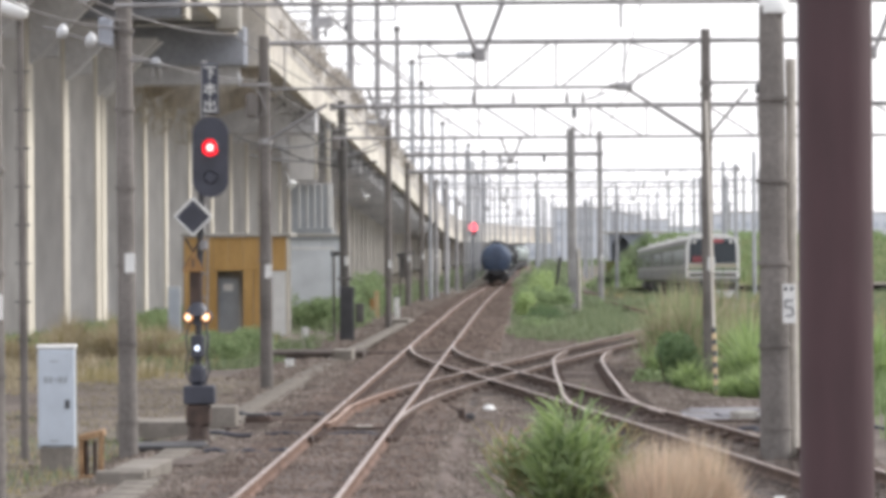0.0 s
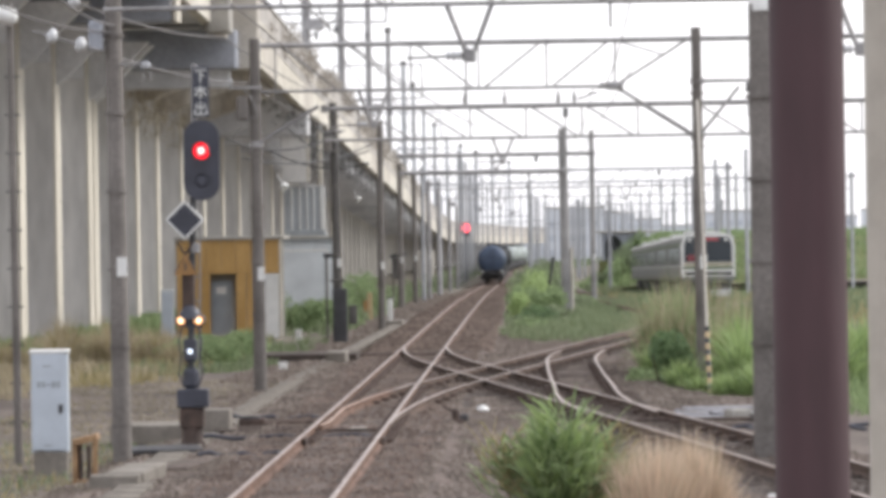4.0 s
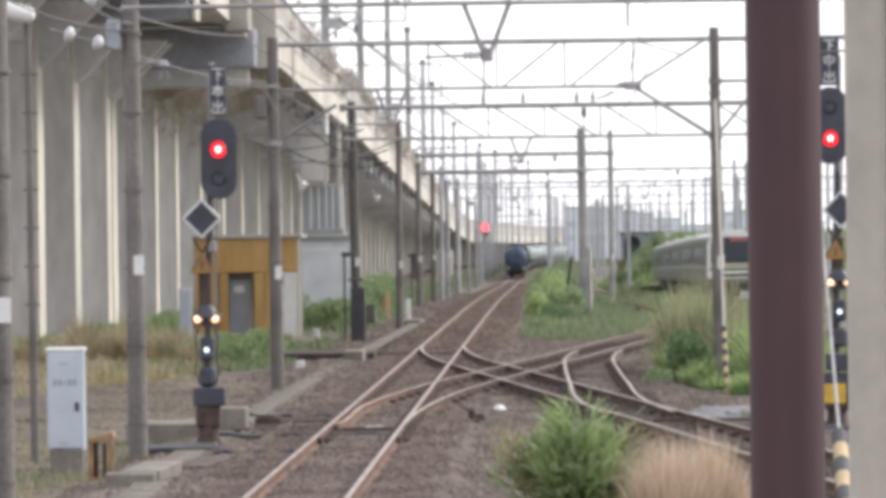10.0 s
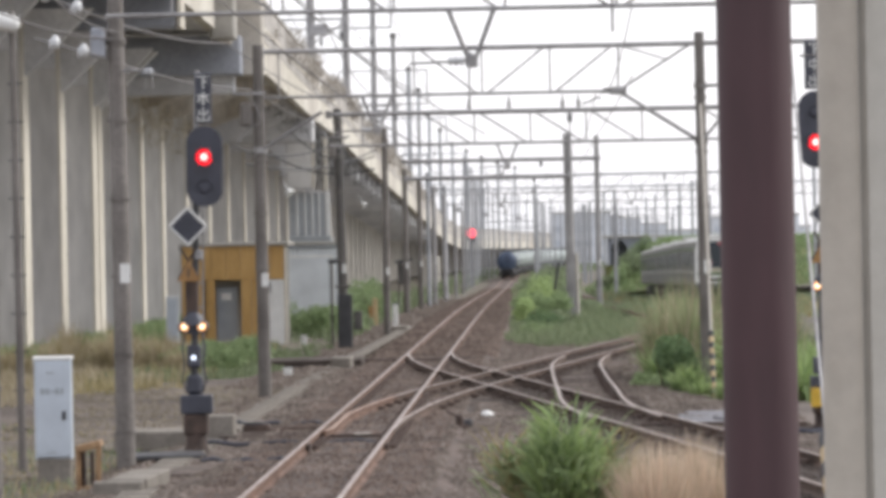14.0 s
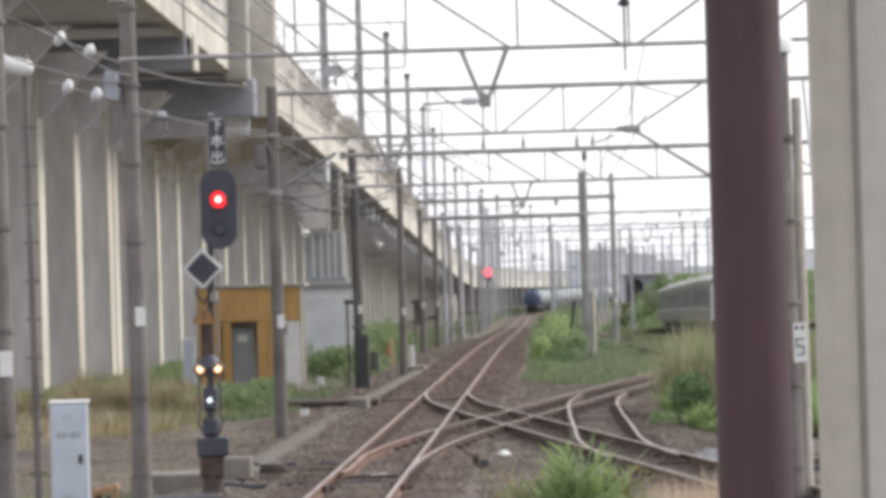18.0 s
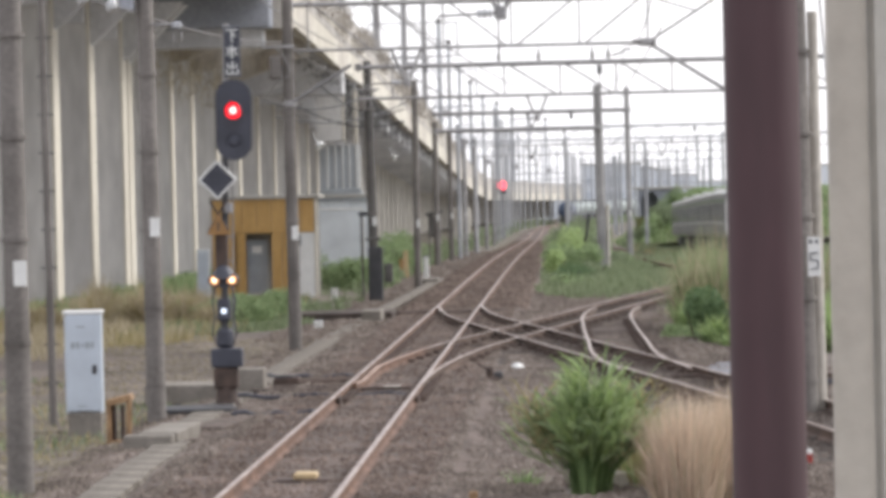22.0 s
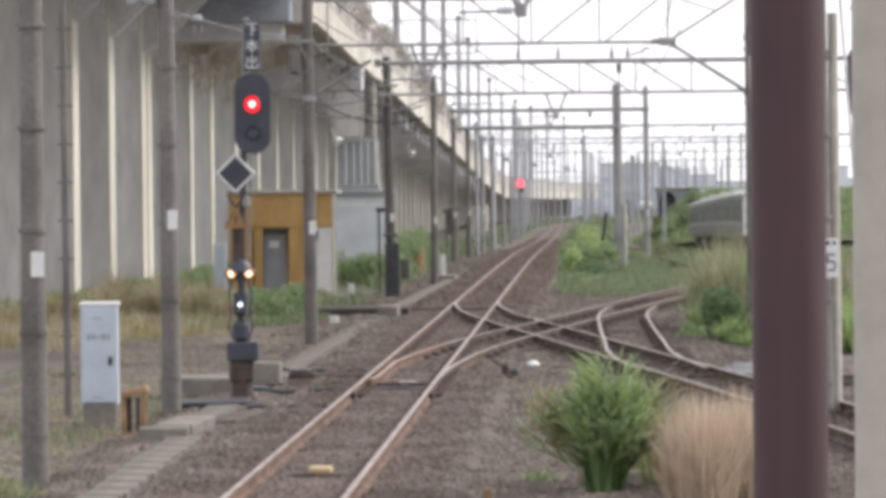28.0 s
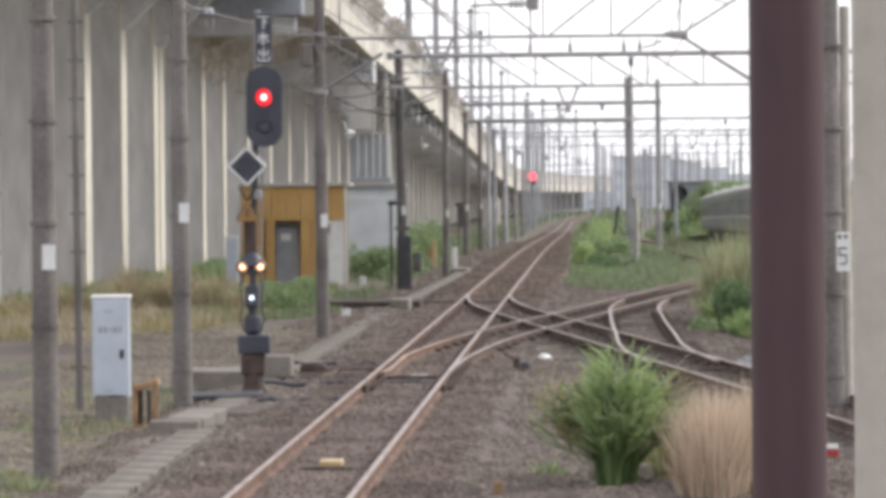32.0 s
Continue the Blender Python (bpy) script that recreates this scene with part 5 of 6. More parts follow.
part("housing", Geo().lathe((-0.32, -0.05, 0.1), (1, 0, -0.3), [(0, 0.11), (0.05, 0.135), (0.42, 0.12), (0.47, 0.05)], 14), M_WHITE, lampost)
part("bracket", Geo().tube((-0.02, 0, -0.1), (-0.05, -0.05, 0.05), 0.03, 0.03, 6), M_STEEL, lampost)

# tall masts on the viaduct with pipe frames
VIA_MASTS = [218.5, 261.2, 308, 354, 399, 434, 479, 520, 560, 600, 640, 680, 720]
for i, y in enumerate(VIA_MASTS):
    base, x = soffit(y) + 1.2, via_x(y) - 0.8
    mast = pole(x, y, base + 13.4, 0.23 if y < 420 else 0.2, "tall grey steel catenary mast standing on the viaduct", 0, None, "viaduct masts", M_STEEL if y < 380 else M_GALV, False, base)
    part("mast_cap", Geo().tube((0, 0, 13.3), (0, 0, 13.75), 0.27, 0.27, 10), M_DPOLE, mast, "dark mast cap")
    a = thing("mast_crossarm", "thin grey steel pipe frame on a mast", "crossarm", (x, y - 0.3, base), "mast crossarms")
    m = M_STEEL if y < 380 else M_GALV
    lift = 0.0 if i % 2 else -2.6
    if i % 2:
        for z in (10.4, 7.4):
            part("pipe", Geo().tube((-4.9, 0, z), (3.0, 0, z), 0.06, 0.06, 5), m, a)
        part("pipe", Geo().tube((-4.9, 0, 5.9), (-4.9, 0, 10.4), 0.06, 0.06, 5), m, a)
        part("pipe", Geo().tube((3.0, 0, 7.4), (3.0, 0, 10.4), 0.06, 0.06, 5), m, a)
    else:
        part("crossarm", Geo().tube((-1.9, 0, 4.8), (2.0, 0, 4.8), 0.06, 0.06, 5), m, a)
    for dx in (-1.6, 1.7):
        part("hanger", Geo().tube((dx, 0, 7.4 + lift), (dx, 0, 6.7 + lift), 0.04, 0.04, 5), m, a)
        part("insulator", Geo().lathe((dx, 0, 6.7 + lift), (0, 0, -1), [(0, 0.04), (0.05, 0.13), (0.13, 0.05), (0.2, 0.13), (0.3, 0.05), (0.36, 0.12), (0.42, 0.04)], 8), M_DARK, a)
    if i % 2 == 0:
        part("switch_gear", Geo().box(0.5, -0.1, 4.2, 1.0, 0.5, 0.6, 0.06), M_STEEL, a, "grey line switch")
        part("bracket", Geo().tube((0, 0, 3.4), (1.9, 0, 4.6), 0.05, 0.05, 5), m, a)


# ---- wires ----
def line_wire(name, pts, sag, r, label, m=None):
    g, way = Geo(), [Vector(pts[0])]
    for p, q in zip(pts, pts[1:]):
        p, q = Vector(p), Vector(q)
        way += [p.lerp(q, k / 10) - Vector((0, 0, sag * 4 * (k / 10) * (1 - k / 10))) for k in range(1, 11)]
    g.wire(way, r, 5)
    return solid(name, g, m or M_WIRE, label, "wire", "overhead wires")


def insulator_string(p, q, label):
    p, q = Vector(p), Vector(q)
    ob = thing("insulator_string", label, "insulator", p, "insulator strings")
    part("rod", Geo().tube((0, 0, 0), q - p, 0.015, 0.015, 5), M_STEEL, ob)
    for f in (0.35, 0.85):
        c = (q - p) * f
        part("porcelain_disc", Geo().lathe(c - (q - p).normalized() * 0.07, q - p, [(0, 0.05), (0.03, 0.105), (0.07, 0.115), (0.11, 0.09), (0.14, 0.04)], 14), M_INSUL, ob, "white porcelain disc")


insulator_string((-6.75, 54, 6.47), (-5.95, 54, 6.10), "string of two white porcelain insulators on a wire")
insulator_string((-6.65, 54, 5.76), (-5.87, 54, 5.52), "string of two white porcelain insulators on a wire")
line_wire("feeder_wire", [(-7.4, 54, 6.75), (-6.75, 54, 6.47)], 0.0, 0.014, "grey feeder wire beside the viaduct")
line_wire("feeder_wire", [(-5.95, 54, 6.10), (-6.05, 80.7, 7.05), (-6.0, 126, 7.4)], 0.12, 0.016, "grey feeder wire beside the viaduct")
line_wire("feeder_wire", [(-5.87, 54, 5.52), (-5.55, 80.7, 6.1), (-5.9, 126, 6.5)], 0.12, 0.016, "grey feeder wire beside the viaduct")
line_wire("feeder_wire", [(-7.2, 53.5, 6.15), (-5.67, 55.6, 5.8)], 0.1, 0.016, "grey feeder wire beside the viaduct")
line_wire("feeder_wire", [(-5.5, 20, 6.6), (-5.75, 42.2, 6.5), (-5.67, 55.5, 5.9)], 0.3, 0.014, "grey feeder wire beside the viaduct")
for x, z in ((-2.68, 5.05), (1.5, 5.05)):
    pts = [(x, y, z) for y in ((-10,) if x < 0 else ()) + (53.3, 81, 119, 190.5, 262, 340)]
    line_wire("contact_wire", pts, 0.02, 0.008, "thin dark contact wire over the track")
    line_wire("messenger_wire", [(a, b, c + 0.9) for a, b, c in pts], 0.45, 0.008, "thin dark messenger wire over the track")
for x, z, s in ((-1.6, 6.0, 0.9), (1.7, 6.0, 0.9), (-3.4, 7.4, 0.7), (3.0, 8.6, 0.7)):
    line_wire("feeder_wire", [(via_x(y) - 0.8 + x, y - 0.3, soffit(y) + 1.2 + z) for y in [175] + VIA_MASTS[:8]], s * 0.6, 0.022, "grey feeder wire between the masts")
line_wire("stay_wire", [(-6.2, 60, 9.4), (-3.5, 81, 6.9), (-1.2, 119, 6.2)], 0.1, 0.016, "thin stay wire above the tracks")

for x0, y0, z0, x1, y1, z1, sag in ((-9.4, 126, 6.2, -5.9, 132, 6.6, 0.5), (-9.0, 150, 7.4, -5.9, 153, 6.4, 0.6), (-10.6, 160, 6.9, -5.9, 153, 5.9, 0.5), (-8.9, 126, 5.6, -5.4, 143, 6.4, 0.4)):
    line_wire("slung_cable", [(x0, y0, z0), (x1, y1, z1)], sag, 0.03, "dark cable slung from the viaduct to a mast", M_DARK)

# striped and boxed pole at the far hut
kit = thing("pole_equipment", "dark cable boxes and pipes strapped to a pole", "equipment", (-5.88, 125.7, -0.36))
part("base_box", Geo().box(0.05, -0.1, 0.9, 0.46, 0.3, 1.7, 0.03), M_DARK, kit)
part("steel_bracket", Geo().box(0, -0.16, 2.0, 0.46, 0.34, 0.1, 0.02), M_DPOLE, kit)
part("standpipe", Geo().tube((-0.36, -0.1, 0), (-0.36, -0.1, 2.75), 0.04, 0.04, 8), M_DPOLE, kit)
part("lamp_head", Geo().box(-0.3, -0.2, 2.8, 0.3, 0.2, 0.14, 0.03), M_DARK, kit)
part("cable_box", Geo().box(0.45, 0.2, 0.9, 0.26, 0.3, 0.6, 0.02), M_DPOLE, kit)

# ---- plants ----
def blade(g, x, y, z, h, w, lean, turn):
    """One bent blade of grass."""
    c, s = math.cos(turn), math.sin(turn)
    t = turn + rnd.uniform(-0.9, 0.9) + 1.57
    a, b = math.cos(t) * w / 2, math.sin(t) * w / 2
    l1, l2 = lean * 0.35, lean
    g.add([(x - a, y - b, z), (x + a, y + b, z), (x + c * l1 + a * 0.8, y + s * l1 + b * 0.8, z + h * 0.6), (x + c * l1 - a * 0.8, y + s * l1 - b * 0.8, z + h * 0.6),
           (x + c * l2, y + s * l2, z + h * (1 - 0.25 * min(1, lean / max(h, 0.01))))], [(0, 1, 2, 3), (3, 2, 4)])


def grass_clump(name, x, y, z, rx, ry, h, n, w, m, label, droop=0.5, category="grass", extra=None):
    ob = thing(name, label, category, (x, y, z), "grass clumps")
    g, e = Geo(), Geo()
    for k in range(n):
        a, r = rnd.uniform(0, 6.283), rnd.random() ** 0.6
        hh = h * rnd.uniform(0.45, 1.08) * (1 - 0.3 * r * r)
        blade(g if not extra or rnd.random() > extra[1] else e, r * rx * math.cos(a) * 0.55, r * ry * math.sin(a) * 0.55, -0.02, hh, w * rnd.uniform(0.6, 1.3), droop * rnd.uniform(0.3, 1.3) * (0.25 + r) * h, a + rnd.uniform(-0.7, 0.7))
    part("foliage", g, m, ob)
    if extra:
        part("dry_foliage", e, extra[0], ob, "dry yellow blades")
    return ob


def leaf_bush(name, x, y, z, rx, ry, rz, n, size, m, label, lobes=7, stems=5, category="bush", group="bushes"):
    """A bush: stems and several uneven lobes of separate leaves."""
    ob = thing(name, label, category, (x, y, z), group)
    st = Geo()
    for k in range(stems):
        a = rnd.uniform(0, 6.283)
        st.tube((0.1 * math.cos(a), 0.1 * math.sin(a), -0.1), (rx * 0.6 * math.cos(a), ry * 0.6 * math.sin(a), rz * rnd.uniform(0.8, 1.3)), 0.03, 0.01, 5)
    part("stem", st, M_RUST, ob, "brown woody stems")
    g = Geo()
    lob = [(rnd.uniform(-0.65, 0.65) * rx, rnd.uniform(-0.65, 0.65) * ry, rnd.uniform(0.35, 1.35) * rz, rnd.uniform(0.35, 0.7)) for k in range(lobes)]
    for k in range(n):
        lx, ly, lz, lr = rnd.choice(lob)
        d = Vector((rnd.gauss(0, 1), rnd.gauss(0, 1), rnd.gauss(0, 1))).normalized() * rnd.random() ** 0.35
        p = Vector((lx + d.x * lr * rx, ly + d.y * lr * ry, max(0.02, lz + d.z * lr * rz)))
        u = Vector((rnd.gauss(0, 1), rnd.gauss(0, 1), rnd.gauss(0, 0.6))).normalized() * size * rnd.uniform(0.6, 1.3)
        v = u.orthogonal().normalized() * size * 0.35
        g.add([p - u * 0.5, p + v, p + u * 0.5, p - v], [(0, 1, 2, 3)])
    part("foliage", g, m, ob)
    return ob


def meadow(name, area, n, h, w, m, label, keep=None, droop=0.4):
    """Uncounted grass over an area x0, x1, y0, y1."""
    g = Geo()
    x0, x1, y0, y1 = area
    for k in range(n):
        x, y = rnd.uniform(x0, x1), rnd.uniform(y0, y1)
        f = noise.noise((x / 2.2, y / 5, 1.7)) + 0.5 * noise.noise((x / 0.8, y / 1.6, 4.1))
        if keep and not keep(x, y, f):
            continue
        hh = h * rnd.uniform(0.4, 1.1) * (0.75 + 0.6 * f)
        blade(g, x, y, ground_z(x, y) - 0.02, max(0.06, hh), w * rnd.uniform(0.6, 1.4), droop * hh * rnd.uniform(0.2, 1.2), rnd.uniform(0, 6.283))
    return solid(name, g, m, label, "grass", kind="stuff")


# the tall clump and the dry grass beside the crossover
def reed_shrub(x, y, z, h, lean, spread, stalks, label, young=None):
    """Stalks that rise from one narrow foot and arch outwards, each with drooping blades along its upper part."""
    ob = thing("reed_shrub", label, "reed grass", (x, y, z), "grass clumps")
    st, g, e = Geo(), Geo(), Geo()
    for k in range(stalks):
        a, r = rnd.uniform(0, 6.283), rnd.random() ** 0.55
        hh = h * rnd.uniform(0.62, 1.05) * (1 - 0.24 * r * r)
        ox, oy = spread * r * math.cos(a) + lean, spread * r * math.sin(a) * 0.8
        foot = Vector((0.07 * math.cos(a) * r, 0.07 * math.sin(a) * r, -0.02))
        pts = [foot + Vector((ox * u ** 2.9, oy * u ** 2.9, hh * u * (1 - 0.12 * u * r))) for u in (0, 0.25, 0.5, 0.75, 1.0)]
        st.wire(pts, 0.007, 3)
        for j in range(11):
            u = 0.42 + 0.2 * r + (0.58 - 0.2 * r) * (j + rnd.random()) / 11
            i = min(3, int(u * 4))
            p = pts[i].lerp(pts[i + 1], u * 4 - i)
            t = a + rnd.uniform(-1.7, 1.7)
            d = Vector((math.cos(t), math.sin(t), rnd.uniform(0.5, 1.9))).normalized() * rnd.uniform(0.12, 0.27)
            w = d.cross(Vector((rnd.uniform(-1, 1), rnd.uniform(-1, 1), 1))).normalized() * rnd.uniform(0.007, 0.014)
            tip = p + d * 1.7 - Vector((0, 0, 0.4 * d.length * rnd.uniform(0.2, 1.5)))
            (e if rnd.random() < 0.3 + 0.25 * u else g).add([p - w * 0.6, p + w * 0.6, p + d + w, p + d - w, tip], [(0, 1, 2, 3), (3, 2, 4)])
    tagged(part("stalk", st, M_GRASS, ob, "dark green stalks"), kind="stuff")
    part("foliage", g, M_REED, ob)
    part("bright_foliage", e, young or M_LIME, ob, "paler young blades")
    return ob


reed_shrub(0.30, 39.0, -0.28, 1.50, 0.08, 0.31, 135, "tall bright green shrub of reed grass with a narrow foot")
reed_shrub(0.2, 39.5, -0.28, 1.26, -0.44, 0.18, 40, "lower olive green reed shrub leaning over the ballast", M_DRYG)
reed_shrub(0.46, 39.6, -0.28, 1.3, 0.36, 0.22, 44, "thin yellowing reed shrub at the edge of the dry grass", M_DRYG)
slab(0.62, 40.3, -0.17, 0.34, 0.5, 0.3, "pale beige concrete block behind the reeds", m=M_CONC2)
grass_clump("reed_clump", 0.929, 40.29, -0.28, 0.42, 0.5, 1.16, 330, 0.022, M_DRYG, "yellowing clump of reed grass on the ballast", 0.55, extra=(M_LIME, 0.2))
grass_clump("dry_grass_clump", 1.234, 37.96, -0.28, 0.55, 0.8, 1.31, 1700, 0.013, M_DRY, "tan dry pampas-like grass", 0.2, extra=(M_STRAW, 0.2))
grass_clump("dry_grass_clump", 1.646, 38.71, -0.28, 0.55, 0.8, 1.26, 1900, 0.013, M_DRY, "tan dry pampas-like grass", 0.2, extra=(M_STRAW, 0.2))
grass_clump("dry_grass_clump", 2.057, 39.27, -0.28, 0.3, 0.6, 0.64, 420, 0.013, M_DRY, "tan dry pampas-like grass", 0.24, extra=(M_STRAW, 0.25))
grass_clump("weed_clump", -0.36, 40.6, -0.28, 0.25, 0.3, 0.43, 70, 0.02, M_GRASS, "low green weed beside the reeds", 0.6)

for x, y, h in ((-5.55, 40.2, 0.34), (-5.9, 41.4, 0.3), (-5.75, 39.2, 0.26), (-6.3, 43.0, 0.24), (-5.35, 41.0, 0.16)):
    grass_clump("weed_clump", x, y, -0.36, 0.4, 0.5, h, 150, 0.02, M_MEADOW, "low green weed on the ballast beside the cable trough", 0.7, extra=(M_DRYG, 0.3))

# right-hand thicket round the catenary pole
leaf_bush("thicket_bush", 2.95, 82, -0.38, 0.55, 1.2, 0.72, 1700, 0.11, M_DARKBUSH, "dark green dense bush beside the track", 6)
leaf_bush("thicket_bush", 2.5, 83.5, -0.38, 0.4, 0.8, 0.38, 700, 0.10, M_BUSH, "small green bush beside the dark one", 5)
for x, y, r, h, n in ((3.2, 79.5, 0.42, 0.85, 380), (3.5, 77.6, 0.4, 0.62, 340), (3.95, 75.5, 0.5, 0.75, 420), (4.5, 75, 0.6, 0.95, 500), (5.2, 75.5, 0.6, 1.2, 500), (4.4, 79, 0.6, 1.5, 540), (5.0, 78, 0.7, 1.45, 540), (5.9, 77, 0.8, 1.6, 600), (6.8, 79, 0.9, 1.8, 640), (4.6, 81.8, 0.7, 1.9, 500), (3.0, 84.5, 0.5, 1.3, 380)):
    grass_clump("bamboo_grass", x, y, -0.38, r, r * 1.5, h, n, 0.06, M_LIME, "bright green leafy bamboo grass round a pole", 0.5, extra=(M_BUSH, 0.3))
for x, y, h in ((2.95, 87, 2.3), (3.7, 91, 2.85), (3.5, 86, 2.5), (4.4, 93, 2.6), (3.25, 89, 2.5), (5.2, 96, 2.3), (6.3, 98, 2.3), (4.9, 88, 2.2), (4.2, 85, 2.0)):
    grass_clump("pampas_clump", x, y, -0.38, 0.6, 0.8, h, 460, 0.034, M_BUSH, "tall reed clump with yellow-tan tops", 0.3, extra=(M_STRAW, 0.5))
# grass island between the tracks
for x, y, r, h, n, m in ((1.1, 174, 0.8, 1.0, 2000, M_MEADOW), (1.5, 184, 0.9, 0.9, 1800, M_BUSH), (0.35, 176, 0.8, 1.35, 2200, M_MEADOW), (2.3, 176, 0.8, 0.5, 1300, M_MEADOW), (-0.1, 157, 0.55, 0.7, 1500, M_LIME), (1.2, 152, 0.9, 0.45, 1500, M_MEADOW), (0.3, 168, 0.9, 1.15, 2600, M_LIME), (0.1, 160, 0.7, 0.85, 2300, M_BUSH), (0.95, 162, 0.8, 0.75, 1800, M_BUSH), (0.5, 150, 0.8, 0.4, 1500, M_DARKBUSH),
                         (0.15, 180, 0.9, 1.05, 2200, M_BUSH), (0.7, 195, 1.2, 1.1, 1800, M_BUSH), (2.6, 178, 0.8, 0.45, 1300, M_BUSH), (0.4, 140, 0.8, 0.35, 1300, M_BUSH), (0.0, 205, 1.0, 0.8, 1500, M_BUSH), (1.6, 215, 1.2, 0.9, 1500, M_BUSH)):
    leaf_bush("island_bush", x, y, dip(y) - 0.38, r, r * 2.0, h, n, 0.13, m, "green leafy bush on the grassy island between tracks", 8)


def island(x, y, f):
    return y > 119 + 2.5 * f + max(0, 1.2 - x) ** 2 * 1.6 and x > -0.7 + max(0, 128 - y) * 0.05 + 0.5 * f and x < cross_a(y) + (-1.5 if y < 128 else 0.9) and f > -0.35


meadow("island_grass", (-0.9, 6.6, 116, 215), 34000, 0.55, 0.035, M_MEADOW, "green grass between the main track and the crossover", island)
meadow("right_grass", (4.6, 30, 84, 300), 46000, 0.8, 0.06, M_MEADOW, "long green and yellow grass beside the sidings", lambda x, y, f: x > cross_a(y) + (1.6 if y < 126 else 0.0) and abs(x - siding_x(y)) > 1.7 and f > -0.2)
meadow("right_dry_grass", (4.6, 26, 88, 260), 22000, 0.85, 0.06, M_DRYG, "long yellowed grass beside the sidings", lambda x, y, f: x > cross_a(y) + (1.6 if y < 126 else 0.0) and abs(x - siding_x(y)) > 1.7 and f < 0.1)
meadow("right_near_grass", (4.9, 9, 56, 84), 9000, 0.7, 0.03, M_BUSH, "green grass beside the crossover tracks", lambda x, y, f: f > -0.1 and x > 5.2)
# left side
meadow("verge_grass", (-10.6, -6.2, 94, 130), 12000, 0.36, 0.035, M_MEADOW, "green weeds between the ballast and the hut", lambda x, y, f: f > 0.12 and x < -6.5 - max(0, 100 - y) * 0.12 + 1.6 * f)
meadow("dry_verge", (-17, -7.0, 78, 128), 26000, 0.62, 0.032, M_STRAW, "pale dry grass under the viaduct", lambda x, y, f: f < 0.16 and x < -8.7 - max(0, 92 - y) * 0.14 + 2.2 * f)
meadow("verge_weeds", (-17, -7.5, 84, 128), 9000, 0.45, 0.035, M_DRYG, "yellow-green weeds in the dry grass", lambda x, y, f: f > 0.1 and x < -8.2 - max(0, 92 - y) * 0.14 + 2.0 * f)
meadow("pier_foot_grass", (-16.4, -12, 108, 190), 8000, 0.6, 0.05, M_BUSH, "green weeds at the foot of the piers", lambda x, y, f: f > -0.05)
meadow("far_verge_grass", (-10.5, -5.6, 136, 330), 15000, 0.7, 0.05, M_MEADOW, "dull green weeds along the main track", lambda x, y, f: f > 0.02 and x < -6.2 - max(0, y - 200) * 0.004)
meadow("yard_weeds", (-9.5, -4.2, 38, 90), 6500, 0.14, 0.02, M_DRYG, "sparse low weeds in the ballast", lambda x, y, f: f > 0.05 and abs(x + 5.0) > 0.35)
meadow("yard_weeds", (-10.5, -5.5, 38, 75), 5000, 0.16, 0.02, M_MEADOW, "sparse low green weeds in the ballast", lambda x, y, f: f > 0.22)
for x, y, r, h, n in ((-7.4, 142, 0.9, 0.8, 2400), (-8.4, 143, 0.8, 0.9, 2200), (-6.7, 146, 0.7, 0.7, 1600), (-6.6, 170, 0.8, 0.9, 1600), (-7.4, 176, 0.9, 1.1, 1600)):
    leaf_bush("hut_bush", x, y, dip(y) - 0.38, r, r * 1.5, h, n, 0.12, M_BUSH, "green leafy bush beside the hut and shed", 8)
for x, y in ((-9.2, 103), (-8.4, 105), (-7.8, 101), (-9.0, 110), (-8.0, 112), (-10.2, 112), (-10.7, 115), (-9.8, 107), (-9.4, 118), (-8.5, 117), (-7.3, 107)):
    leaf_bush("verge_bush", x, y, -0.4, 0.75, 1.2, rnd.uniform(0.3, 0.52), 1400, 0.09, M_BUSH, "low bright green bush on the verge", 7)

for x, y, h in ((-13.4, 102, 1.0), (-11.9, 101, 1.3), (-10.6, 101.5, 1.5), (-9.6, 103, 1.35), (-8.9, 101, 0.9), (-11.2, 108, 1.6), (-12.8, 110, 1.5)):
    grass_clump("dry_shrub", x, y, -0.4, 0.8, 1.0, h, 700, 0.022, M_STRAW, "pale dry brushwood and grass under the viaduct", 0.45, extra=(M_DRYG, 0.25))

bend_g = Geo()
for k in range(9000):
    s, off = rnd.uniform(330, 780), rnd.choice((-1, 1, 1)) * rnd.uniform(3.0, 8)
    p, turn = main_at(s)
    x, y = p.x + off * math.cos(radians(turn)), p.y - off * math.sin(radians(turn))
    if noise.noise((x / 3, y / 12, 2.2)) > (-0.15 if off > 0 else 0.12) and not (off > 0 and x > 4.6 and 318 < y < 408):
        blade(bend_g, x, y, -1.28, rnd.uniform(0.4, 1.3), 0.14, 0.3, rnd.uniform(0, 6.283))
solid("bend_grass", bend_g, M_MEADOW, "green weeds along the far bend of the track", "grass", kind="stuff")

# ---- loose ballast stones ----
def stones(name, count, place, size, label, m=None):
    g = Geo()
    for k in range(count):
        x, y, z = place()
        s = size * rnd.uniform(0.5, 1.4)
        t = rnd.uniform(0, 6.283)
        a, b = math.cos(t), math.sin(t)
        p = [Vector((x + (a * u - b * v) * s, y + (b * u + a * v) * s, z + w * s)) for u, v, w in
             ((rnd.uniform(0.3, 0.6), 0.1, 0.0), (-0.1, rnd.uniform(0.3, 0.55), 0.05), (-0.5, -0.1, 0.0), (0.1, -0.45, 0.02), (rnd.uniform(-0.1, 0.1), 0, rnd.uniform(0.25, 0.5)))]
        g.add(p, [(0, 1, 4), (1, 2, 4), (2, 3, 4), (3, 0, 4)])
    return solid(name, g, m or M_STONE, label, "ballast", kind="stuff")


